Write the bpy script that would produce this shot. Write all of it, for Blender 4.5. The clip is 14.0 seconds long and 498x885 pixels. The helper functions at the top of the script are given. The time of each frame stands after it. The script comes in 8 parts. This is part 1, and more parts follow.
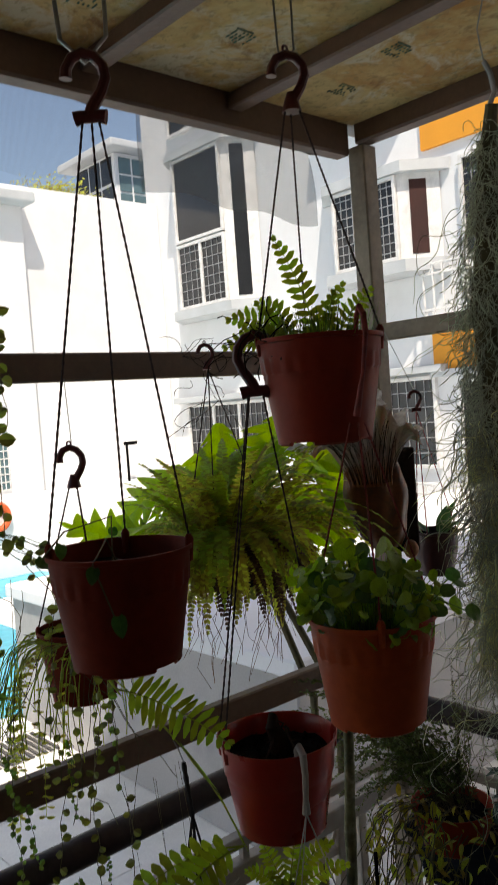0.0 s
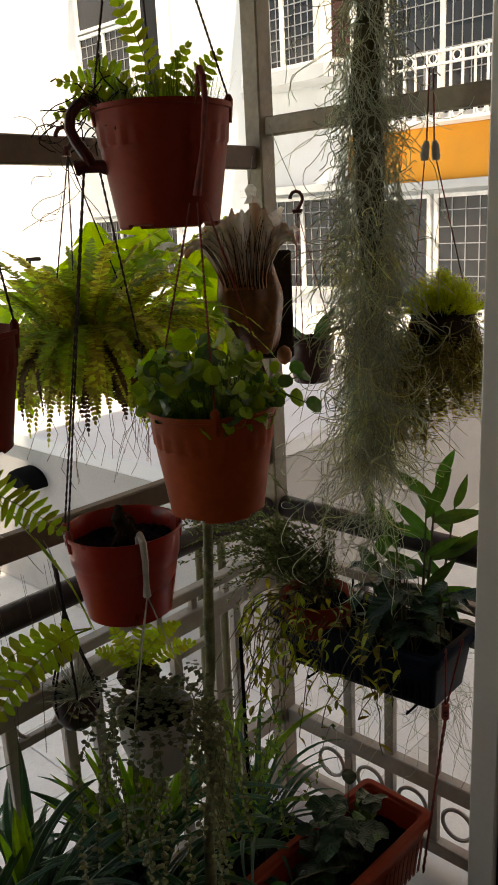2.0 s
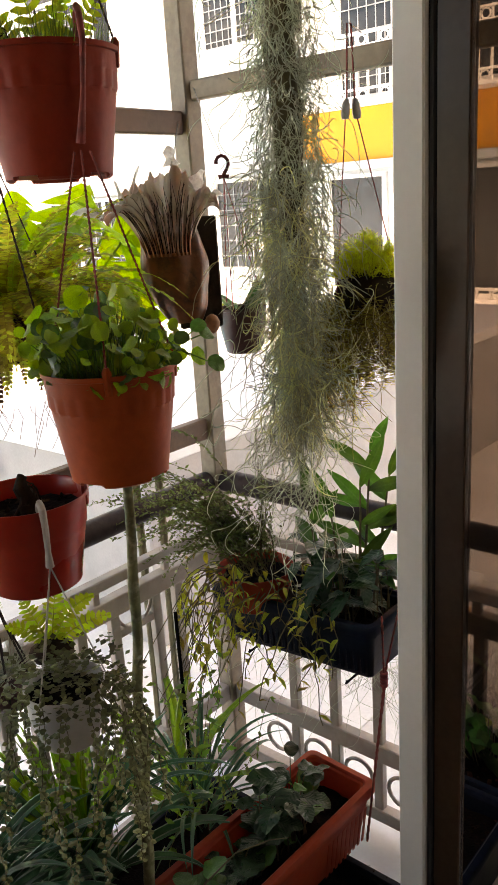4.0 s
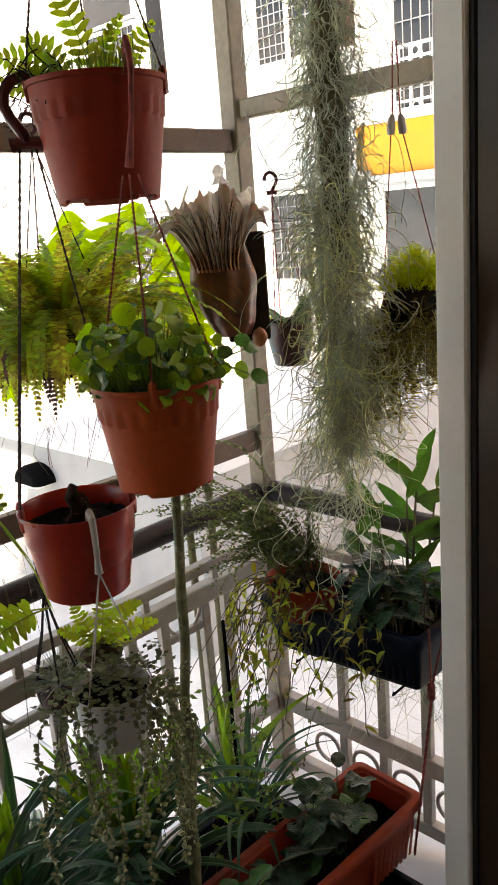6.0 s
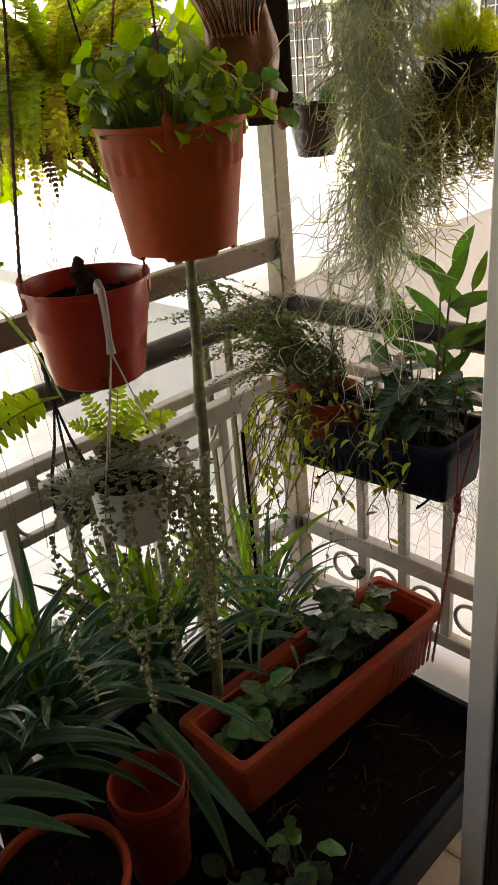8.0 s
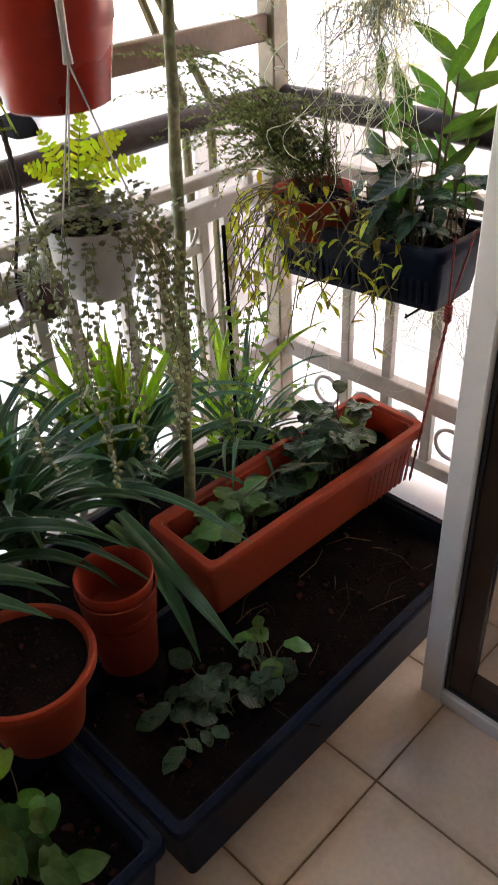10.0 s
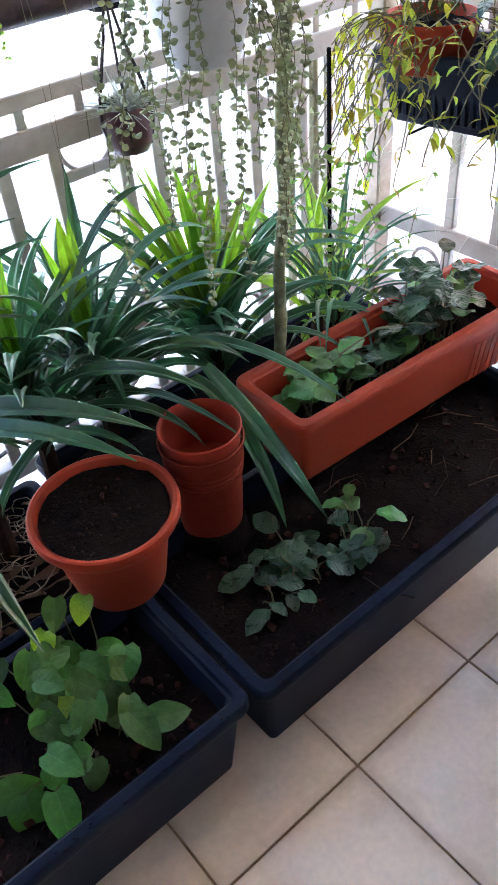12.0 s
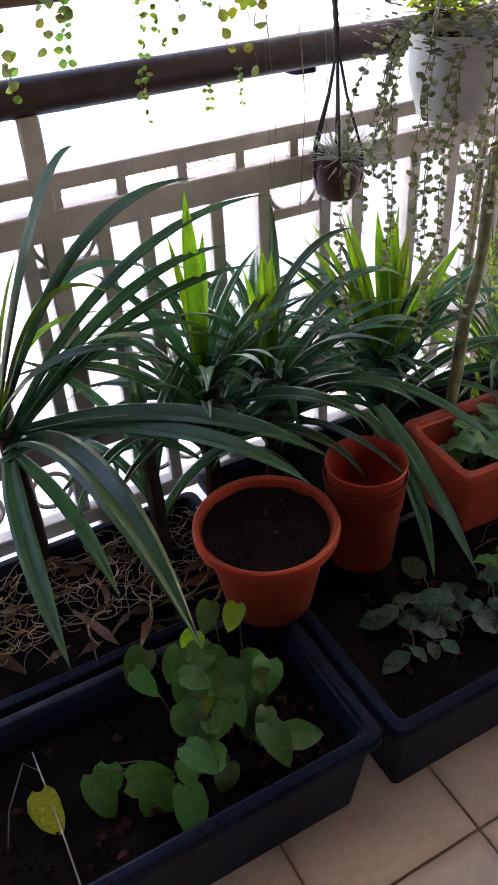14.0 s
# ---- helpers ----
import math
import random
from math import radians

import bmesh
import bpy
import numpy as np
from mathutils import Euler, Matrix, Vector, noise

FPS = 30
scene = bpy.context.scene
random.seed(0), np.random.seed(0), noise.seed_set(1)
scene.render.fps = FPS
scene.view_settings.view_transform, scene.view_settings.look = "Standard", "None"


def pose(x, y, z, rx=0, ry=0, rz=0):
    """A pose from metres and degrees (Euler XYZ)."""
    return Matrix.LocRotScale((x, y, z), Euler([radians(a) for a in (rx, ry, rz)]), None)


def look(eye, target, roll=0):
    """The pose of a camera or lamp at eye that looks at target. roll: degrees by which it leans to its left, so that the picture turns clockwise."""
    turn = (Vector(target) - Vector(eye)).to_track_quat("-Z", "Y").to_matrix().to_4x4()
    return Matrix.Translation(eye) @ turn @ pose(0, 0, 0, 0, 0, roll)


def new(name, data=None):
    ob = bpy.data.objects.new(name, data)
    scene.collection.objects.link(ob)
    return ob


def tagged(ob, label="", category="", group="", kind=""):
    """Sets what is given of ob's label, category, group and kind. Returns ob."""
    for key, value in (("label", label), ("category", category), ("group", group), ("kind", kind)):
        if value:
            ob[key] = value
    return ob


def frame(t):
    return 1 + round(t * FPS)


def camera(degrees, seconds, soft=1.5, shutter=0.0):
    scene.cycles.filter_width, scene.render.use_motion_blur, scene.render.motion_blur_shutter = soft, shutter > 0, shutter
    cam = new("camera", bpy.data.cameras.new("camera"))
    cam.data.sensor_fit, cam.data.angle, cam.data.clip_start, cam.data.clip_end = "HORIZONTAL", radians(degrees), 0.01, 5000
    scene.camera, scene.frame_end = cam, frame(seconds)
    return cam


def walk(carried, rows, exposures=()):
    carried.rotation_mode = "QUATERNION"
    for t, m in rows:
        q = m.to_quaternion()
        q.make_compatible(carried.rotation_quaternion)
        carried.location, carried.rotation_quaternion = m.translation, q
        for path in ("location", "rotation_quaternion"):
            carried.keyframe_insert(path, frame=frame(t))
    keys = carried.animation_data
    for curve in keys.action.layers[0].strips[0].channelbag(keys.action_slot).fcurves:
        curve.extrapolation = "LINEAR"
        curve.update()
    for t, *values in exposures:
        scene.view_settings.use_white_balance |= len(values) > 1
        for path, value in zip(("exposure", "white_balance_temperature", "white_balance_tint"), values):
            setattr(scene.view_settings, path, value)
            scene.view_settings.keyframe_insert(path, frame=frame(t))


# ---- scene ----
cam = camera(34.8, 14.0, shutter=0.15)
PATH = [
    (0, (-0.063, -0.343, 1.875), (1.265, 1.151, 1.79), -4.2),
    (0.5, (-0.044, -0.328, 1.864), (1.214, 1.192, 1.536), -0.5),
    (1, (-0.023, -0.339, 1.862), (1.271, 1.136, 1.475), -1.2),
    (1.5, (-0.007, -0.369, 1.846), (1.361, 1.022, 1.403), -2.5),
    (2, (0.029, -0.389, 1.818), (1.437, 0.929, 1.288), -2.9),
    (2.5, (0.071, -0.414, 1.803), (1.5, 0.874, 1.258), -2.8),
    (3, (0.102, -0.417, 1.781), (1.543, 0.84, 1.195), -3.8),
    (5.5, (0.104, -0.465, 1.771), (1.568, 0.794, 1.249), -3.8),
    (6, (0.095, -0.464, 1.78), (1.463, 0.893, 1.245), -4.7),
    (6.5, (0.095, -0.455, 1.776), (1.425, 0.945, 1.255), -5.0),
    (7, (0.096, -0.417, 1.739), (1.43, 0.933, 1.11), -4.3),
    (7.5, (0.114, -0.397, 1.685), (1.398, 0.921, 0.903), -5.0),
    (10, (0.136, -0.383, 1.493), (1.256, 0.782, 0.315), -3.2),
    (10.5, (0.131, -0.373, 1.401), (1.203, 0.703, 0.099), -1.5),
    (11, (0.141, -0.363, 1.386), (1.156, 0.713, 0.04), -3.1),
    (11.5, (0.134, -0.354, 1.354), (1.059, 0.777, -0.012), -5.9),
    (12, (0.105, -0.334, 1.324), (1.01, 0.863, 0.002), -5.4),
    (12.5, (0.074, -0.338, 1.319), (0.915, 0.967, 0.06), -6.5),
    (13, (0.037, -0.323, 1.32), (0.858, 1.02, 0.086), -4.4),
    (13.5, (0.039, -0.35, 1.345), (0.737, 1.074, 0.125), -5.1),
    (14, (-0.008, -0.338, 1.326), (0.713, 1.094, 0.13), -3.3),
]
EXPOSURES = ((0, -0.05, 7550, 13), (0.5, -0.52, 7500, 12), (1.0, -0.55, 7550, 12), (1.5, -0.15, 8050, 12), (2.0, 0.42, 9300, 14), (2.5, 1.12, 8800, 16), (3.0, 1.7, 9300, 18), (5.5, 1.7, 8500, 17), (6.0, 1.64, 8550, 16), (6.5, 1.06, 9100, 16), (7.0, 1.22, 9100, 16),
             (7.5, 1.52, 10000, 14), (10.0, 2.62, 8250, 20), (10.5, 3.47, 7200, 22), (11.0, 3.55, 6700, 17), (12.0, 3.68, 6300, 17), (13.0, 3.47, 6650, 24), (14.0, 2.8, 7200, 25))
walk(cam, [(t, look(eye, target, roll)) for t, eye, target, roll in PATH], EXPOSURES)

# ---- light ----
SUN_ELEV, SUN_AZ = radians(58), radians(214)   # the sun stands high behind the house
world = bpy.data.worlds.new("sky")
scene.world = world
world.use_nodes = True
wn = world.node_tree.nodes
sky = wn.new("ShaderNodeTexSky")
sky.sky_type, sky.sun_disc = "NISHITA", False
sky.sun_elevation, sky.sun_rotation = SUN_ELEV, SUN_AZ
world.node_tree.links.new(sky.outputs["Color"], wn["Background"].inputs["Color"])
wn["Background"].inputs["Strength"].default_value = 0.15
sun = new("sun", bpy.data.lights.new("sun", "SUN"))
sun.data.energy, sun.data.angle, sun.data.color = 5.0, radians(0.5), (1.0, 0.96, 0.90)
sun.matrix_world = look(Vector((math.sin(SUN_AZ) * math.cos(SUN_ELEV), math.cos(SUN_AZ) * math.cos(SUN_ELEV), math.sin(SUN_ELEV))) * 30, (0, 0, 0))

# ---- materials ----
def mat(name, color, rough=0.5, metal=0.0, vary=0.15, scale=8.0, bump=0.15, fine=80.0, stain=None, stain_scale=3.0, stain_amount=0.5,
        rand=0.0, island=0.0, hue=0.0, translucent=0.0, spec=0.5, coat=0.0):
    """A surface with two scales of variation, fine relief, and stains of a second colour."""
    m = bpy.data.materials.new(name)
    m.use_nodes = True
    nt = m.node_tree
    n, link = nt.nodes, nt.links.new
    p = n["Principled BSDF"]
    tex = n.new("ShaderNodeTexCoord")
    big = n.new("ShaderNodeTexNoise")
    big.inputs["Scale"].default_value, big.inputs["Detail"].default_value = scale, 5
    link(tex.outputs["Object"], big.inputs["Vector"])
    small = n.new("ShaderNodeTexNoise")
    small.inputs["Scale"].default_value, small.inputs["Detail"].default_value = fine, 4
    link(tex.outputs["Object"], small.inputs["Vector"])
    ramp = n.new("ShaderNodeMapRange")
    ramp.inputs["From Min"].default_value, ramp.inputs["From Max"].default_value = 0.3, 0.7
    ramp.inputs["To Min"].default_value, ramp.inputs["To Max"].default_value = 1 - vary, 1 + vary
    link(big.outputs["Fac"], ramp.inputs["Value"])
    ramp2 = n.new("ShaderNodeMapRange")
    ramp2.inputs["From Min"].default_value, ramp2.inputs["From Max"].default_value = 0.3, 0.7
    ramp2.inputs["To Min"].default_value, ramp2.inputs["To Max"].default_value = 1 - vary * 0.6, 1 + vary * 0.6
    link(small.outputs["Fac"], ramp2.inputs["Value"])
    mul = n.new("ShaderNodeMath")
    mul.operation = "MULTIPLY"
    link(ramp.outputs[0], mul.inputs[0])
    link(ramp2.outputs[0], mul.inputs[1])
    val = mul.outputs[0]
    for amount, node, socket in ((rand, "ShaderNodeObjectInfo", "Random"), (island, "ShaderNodeNewGeometry", "Random Per Island")):
        if amount:
            src = n.new(node)
            r = n.new("ShaderNodeMapRange")
            r.inputs["To Min"].default_value, r.inputs["To Max"].default_value = 1 - amount, 1 + amount
            link(src.outputs[socket], r.inputs["Value"])
            mm = n.new("ShaderNodeMath")
            mm.operation = "MULTIPLY"
            link(val, mm.inputs[0])
            link(r.outputs[0], mm.inputs[1])
            val = mm.outputs[0]
    hsv = n.new("ShaderNodeHueSaturation")
    hsv.inputs["Color"].default_value = (*color, 1)
    link(val, hsv.inputs["Value"])
    if hue:
        src = n.new("ShaderNodeNewGeometry" if island else "ShaderNodeObjectInfo")
        r = n.new("ShaderNodeMapRange")
        r.inputs["To Min"].default_value, r.inputs["To Max"].default_value = 0.5 - hue, 0.5 + hue
        link(src.outputs["Random Per Island" if island else "Random"], r.inputs["Value"])
        link(r.outputs[0], hsv.inputs["Hue"])
    col = hsv.outputs["Color"]
    if stain:
        sn = n.new("ShaderNodeTexNoise")
        sn.inputs["Scale"].default_value, sn.inputs["Detail"].default_value, sn.inputs["Roughness"].default_value = stain_scale, 8, 0.65
        link(tex.outputs["Object"], sn.inputs["Vector"])
        sr = n.new("ShaderNodeMapRange")
        sr.inputs["From Min"].default_value, sr.inputs["From Max"].default_value = 0.5, 0.68
        sr.inputs["To Max"].default_value = stain_amount
        link(sn.outputs["Fac"], sr.inputs["Value"])
        mix = n.new("ShaderNodeMixRGB")
        mix.inputs["Color2"].default_value = (*stain, 1)
        link(sr.outputs[0], mix.inputs["Fac"])
        link(col, mix.inputs["Color1"])
        col = mix.outputs["Color"]
    link(col, p.inputs["Base Color"])
    p.inputs["Metallic"].default_value = metal
    p.inputs["Specular IOR Level"].default_value = spec
    p.inputs["Coat Weight"].default_value = coat
    rr = n.new("ShaderNodeMapRange")
    rr.inputs["To Min"].default_value, rr.inputs["To Max"].default_value = max(rough - 0.12, 0.03), min(rough + 0.12, 1)
    link(big.outputs["Fac"], rr.inputs["Value"])
    link(rr.outputs[0], p.inputs["Roughness"])
    if bump:
        b = n.new("ShaderNodeBump")
        b.inputs["Strength"].default_value, b.inputs["Distance"].default_value = bump, 0.004
        link(small.outputs["Fac"], b.inputs["Height"])
        link(b.outputs[0], p.inputs["Normal"])
    if translucent:
        tr = n.new("ShaderNodeBsdfTranslucent")
        bright = n.new("ShaderNodeHueSaturation")
        bright.inputs["Hue"].default_value = 0.485
        bright.inputs["Saturation"].default_value = 1.1
        bright.inputs["Value"].default_value = 1.8
        link(col, bright.inputs["Color"])
        link(bright.outputs["Color"], tr.inputs["Color"])
        ms = n.new("ShaderNodeMixShader")
        ms.inputs["Fac"].default_value = translucent
        link(p.outputs[0], ms.inputs[1])
        link(tr.outputs[0], ms.inputs[2])
        link(ms.outputs[0], n["Material Output"].inputs["Surface"])
    return m


def glass(name, color, rough=0.0):
    m = bpy.data.materials.new(name)
    m.use_nodes = True
    p = m.node_tree.nodes["Principled BSDF"]
    p.inputs["Base Color"].default_value = (*color, 1)
    p.inputs["Transmission Weight"].default_value = 1
    p.inputs["Roughness"].default_value = rough
    p.inputs["IOR"].default_value = 1.45
    return m


M_TILE = mat("glazed beige floor tile", (0.80, 0.61, 0.44), 0.15, vary=0.10, scale=5, bump=0.03, rand=0.06, stain=(0.50, 0.36, 0.25), stain_scale=6, stain_amount=0.35, spec=0.7)
M_GROUT = mat("brown tile grout", (0.32, 0.19, 0.10), 0.9, vary=0.3, scale=20)
M_WHITE = mat("white painted wall", (0.80, 0.815, 0.83), 0.75, vary=0.04, scale=1.2, bump=0.1, stain=(0.66, 0.66, 0.66), stain_scale=0.8, stain_amount=0.4)
M_GREYWALL = mat("grey rendered wall", (0.43, 0.42, 0.41), 0.85, vary=0.08, scale=1.5, bump=0.25, stain=(0.24, 0.235, 0.23), stain_scale=1.5)
M_ORANGE = mat("orange painted wall", (0.80, 0.33, 0.03), 0.7, vary=0.05, scale=2, bump=0.1)
M_LEDGE = mat("pale grey concrete ledge", (0.52, 0.55, 0.57), 0.8, vary=0.08, scale=3, bump=0.15)
M_PAVER = mat("light pool deck tile", (0.84, 0.83, 0.79), 0.6, vary=0.08, scale=3, bump=0.08, rand=0.06, stain=(0.50, 0.49, 0.45), stain_scale=2, stain_amount=0.4)
M_JOINT = mat("dark paving joint", (0.16, 0.15, 0.14), 0.9)
M_WOODPOST = mat("weathered beige painted post", (0.26, 0.21, 0.15), 0.55, vary=0.2, scale=6, bump=0.3, fine=60, stain=(0.14, 0.10, 0.07), stain_scale=9, stain_amount=0.6)
M_BEAM = mat("brown painted beam", (0.125, 0.066, 0.038), 0.5, vary=0.2, scale=6, bump=0.25, stain=(0.08, 0.042, 0.024), stain_scale=8)
M_HANDRAIL = mat("dark maroon painted tube", (0.030, 0.014, 0.013), 0.5, spec=0.3, vary=0.25, scale=10, bump=0.25, stain=(0.065, 0.05, 0.045), stain_scale=14, stain_amount=0.5)
M_BALUSTER = mat("taupe painted metal bar", (0.39, 0.345, 0.30), 0.45, vary=0.12, scale=8, bump=0.15, stain=(0.20, 0.15, 0.11), stain_scale=10, stain_amount=0.5)
M_STAMP = mat("green ink stamp", (0.09, 0.17, 0.11), 0.8)
M_ALU = mat("white coated aluminium", (0.72, 0.71, 0.68), 0.35, vary=0.03, bump=0.02)
M_BRONZE = mat("dark bronze aluminium", (0.042, 0.024, 0.015), 0.20, vary=0.12, bump=0.02, spec=0.3, stain=(0.055, 0.040, 0.030), stain_scale=38, stain_amount=0.2)
M_GASKET = mat("black rubber gasket", (0.01, 0.01, 0.01), 0.6)
M_PANE = mat("dark window glass", (0.025, 0.027, 0.03), 0.08, vary=0.3, scale=0.7, bump=0.0)
M_CURTAIN = mat("maroon curtain", (0.045, 0.016, 0.013), 0.9, vary=0.3, scale=2)
M_GRILLE = mat("grey window grille", (0.30, 0.31, 0.32), 0.5)
M_FENCE = mat("white painted metal fence", (0.75, 0.75, 0.74), 0.5)
M_POT = mat("red-brown plastic pot", (0.17, 0.022, 0.010), 0.6, vary=0.16, scale=6, bump=0.10, stain=(0.13, 0.026, 0.017), stain_scale=7, stain_amount=0.5, spec=0.07)
M_POT_OR = mat("terracotta plastic", (0.34, 0.050, 0.021), 0.45, vary=0.12, scale=6, bump=0.10, stain=(0.34, 0.075, 0.038), stain_scale=8, stain_amount=0.4, spec=0.2, translucent=0.18)
M_BLACKPL = mat("dark navy-black plastic", (0.0060, 0.0100, 0.021), 0.40, vary=0.3, scale=9, bump=0.12, stain=(0.014, 0.014, 0.015), stain_scale=10, stain_amount=0.3, spec=0.07)
M_WHITEPOT = mat("white plastic pot", (0.48, 0.485, 0.48), 0.5, vary=0.08, bump=0.1, stain=(0.42, 0.40, 0.34), stain_scale=9, stain_amount=0.5)
M_MAROON = mat("maroon ceramic", (0.06, 0.018, 0.02), 0.3, vary=0.2)
M_SOIL = mat("dark potting soil", (0.0070, 0.0036, 0.0028), 0.95, spec=0.1, vary=0.5, scale=30, bump=1.0, fine=160)
M_CHIP = mat("red clay chips", (0.045, 0.016, 0.012), 0.95, spec=0.1, vary=0.3, island=0.5)
M_CORD = mat("dark brown cord", (0.035, 0.016, 0.014), 0.8, vary=0.3, scale=60)
M_CORD_RED = mat("red nylon cord", (0.25, 0.03, 0.025), 0.6, vary=0.3, scale=60)
M_HOOKRED = mat("maroon plastic hook", (0.085, 0.014, 0.013), 0.4, vary=0.1, spec=0.3)
M_HOOKGREY = mat("grey plastic hook", (0.42, 0.40, 0.38), 0.45, vary=0.1)
M_WIRE = mat("steel wire", (0.30, 0.29, 0.27), 0.4, metal=0.9)
M_MOSS_OLIVE = mat("olive-brown moss", (0.36, 0.31, 0.075), 0.8, vary=0.3, scale=20, bump=0.1, island=0.5, hue=0.03, translucent=0.35)
M_CROWN = mat("dark olive small leaves", (0.080, 0.095, 0.040), 0.45, vary=0.2, scale=25, bump=0.1, island=0.5, hue=0.03, translucent=0.25)
M_STRAW = mat("pale dry straw", (0.30, 0.21, 0.12), 0.8, vary=0.3, scale=20, bump=0.2, island=0.5)
M_SLOT_DARK = mat("dark of the drain slots", (0.075, 0.073, 0.07), 0.7, vary=0.3)
M_WATER = mat("blue pool water", (0.055, 0.44, 0.60), 0.18, spec=0.2, vary=0.15, scale=2, bump=0.5, fine=6)
M_LAMP = mat("black bulkhead lamp", (0.006, 0.006, 0.006), 0.9, spec=0.03)

M_BLADE = mat("glossy dark green strap leaf", (0.028, 0.092, 0.040), 0.36, spec=0.7, vary=0.2, scale=12, bump=0.05, rand=0.35, hue=0.02, translucent=0.3)
M_LEAF = mat("mid green leaf", (0.060, 0.16, 0.032), 0.32, spec=0.6, vary=0.2, scale=4, bump=0.2, fine=22, rand=0.3, hue=0.02, translucent=0.3)
M_LEAF_DARK = mat("dark crinkled leaf", (0.014, 0.048, 0.016), 0.30, spec=0.5, vary=0.2, scale=4, bump=0.3, fine=22, rand=0.35, translucent=0.2)
M_LEAF_LIGHT = mat("bright yellow-green leaf", (0.19, 0.32, 0.035), 0.45, vary=0.2, scale=20, bump=0.2, rand=0.25, hue=0.02, translucent=0.45)
M_FOL = mat("green small leaves", (0.10, 0.18, 0.035), 0.5, vary=0.2, scale=25, bump=0.1, island=0.4, hue=0.03, translucent=0.5)
M_FOL_LIGHT = mat("lime green fern leaves", (0.23, 0.32, 0.040), 0.5, vary=0.2, scale=12, bump=0.1, island=0.35, hue=0.03, translucent=0.45)
M_FOL_OLIVE = mat("olive fern leaves", (0.42, 0.42, 0.07), 0.6, vary=0.3, scale=10, bump=0.1, island=0.45, hue=0.04, translucent=0.5)
M_FOL_GREY = mat("grey-green succulent leaves", (0.155, 0.175, 0.078), 0.5, vary=0.2, scale=25, bump=0.1, island=0.3, hue=0.02, translucent=0.2)
M_MOSS = mat("grey-green hanging moss", (0.43, 0.465, 0.355), 0.85, vary=0.2, scale=6, bump=0.0, island=0.35, hue=0.02, translucent=0.25)
M_MOSS_YEL = mat("yellowish fine moss", (0.56, 0.56, 0.32), 0.85, vary=0.2, scale=6, bump=0.0, island=0.4, hue=0.03, translucent=0.4)
M_STEM = mat("brown-green stem", (0.10, 0.085, 0.035), 0.7, vary=0.2, scale=20)
M_DRY = mat("dry brown leaf", (0.115, 0.066, 0.034), 0.8, vary=0.25, scale=14, bump=0.3, island=0.4, rand=0.3, translucent=0.2)
M_STAGBROWN = mat("brown shield frond", (0.30, 0.105, 0.040), 0.60, vary=0.35, scale=14, bump=0.4, stain=(0.10, 0.040, 0.022), stain_scale=9, stain_amount=0.55)
M_BARK = mat("dark bark", (0.035, 0.022, 0.015), 0.95, spec=0.1, vary=0.4, scale=12, bump=0.8)
M_BAMBOO = mat("mottled grey-green stake", (0.115, 0.115, 0.045), 0.7, vary=0.4, scale=26, bump=0.6, stain=(0.26, 0.25, 0.16), stain_scale=34, stain_amount=0.85)
M_TEAL = mat("teal window glass", (0.10, 0.17, 0.19), 0.15, vary=0.2, scale=1)
M_ORANGE_RED = mat("orange lifebuoy", (0.70, 0.12, 0.03), 0.5)


def net_material(name, lo, hi):
    """A woven net that lets most of the light through."""
    m = bpy.data.materials.new(name)
    m.use_nodes = True
    n, link = m.node_tree.nodes, m.node_tree.links.new
    p = n["Principled BSDF"]
    p.inputs["Base Color"].default_value = (0.34, 0.40, 0.43, 1)
    p.inputs["Roughness"].default_value = 0.8
    tr = n.new("ShaderNodeBsdfTransparent")
    wav = n.new("ShaderNodeTexWave")
    wav.inputs["Scale"].default_value, wav.inputs["Distortion"].default_value = 120, 1.5
    tc = n.new("ShaderNodeTexCoord")
    link(tc.outputs["Object"], wav.inputs["Vector"])
    r = n.new("ShaderNodeMapRange")
    r.inputs["To Min"].default_value, r.inputs["To Max"].default_value = lo, hi
    link(wav.outputs["Fac"], r.inputs["Value"])
    ms = n.new("ShaderNodeMixShader")
    link(r.outputs[0], ms.inputs["Fac"])
    link(p.outputs[0], ms.inputs[2])
    link(tr.outputs[0], ms.inputs[1])
    link(ms.outputs[0], n["Material Output"].inputs["Surface"])
    return m


M_NET = net_material("grey insect net", 0.03, 0.13)
M_NET_DENSE = net_material("dense grey-green insect net", 0.42, 0.56)
# for walls out of view: albedo kept low to cut the fill light
M_ROOM = mat("dimmed tan plaster", (0.14, 0.11, 0.09), 0.8, vary=0.06, scale=2)
M_LOBED = mat("bright green lobed leaf", (0.24, 0.38, 0.030), 0.4, vary=0.2, scale=5, bump=0.3, rand=0.25, translucent=0.62)
M_CORD_BLACK = mat("black cotton cord", (0.02, 0.015, 0.014), 0.9, vary=0.3, scale=50)


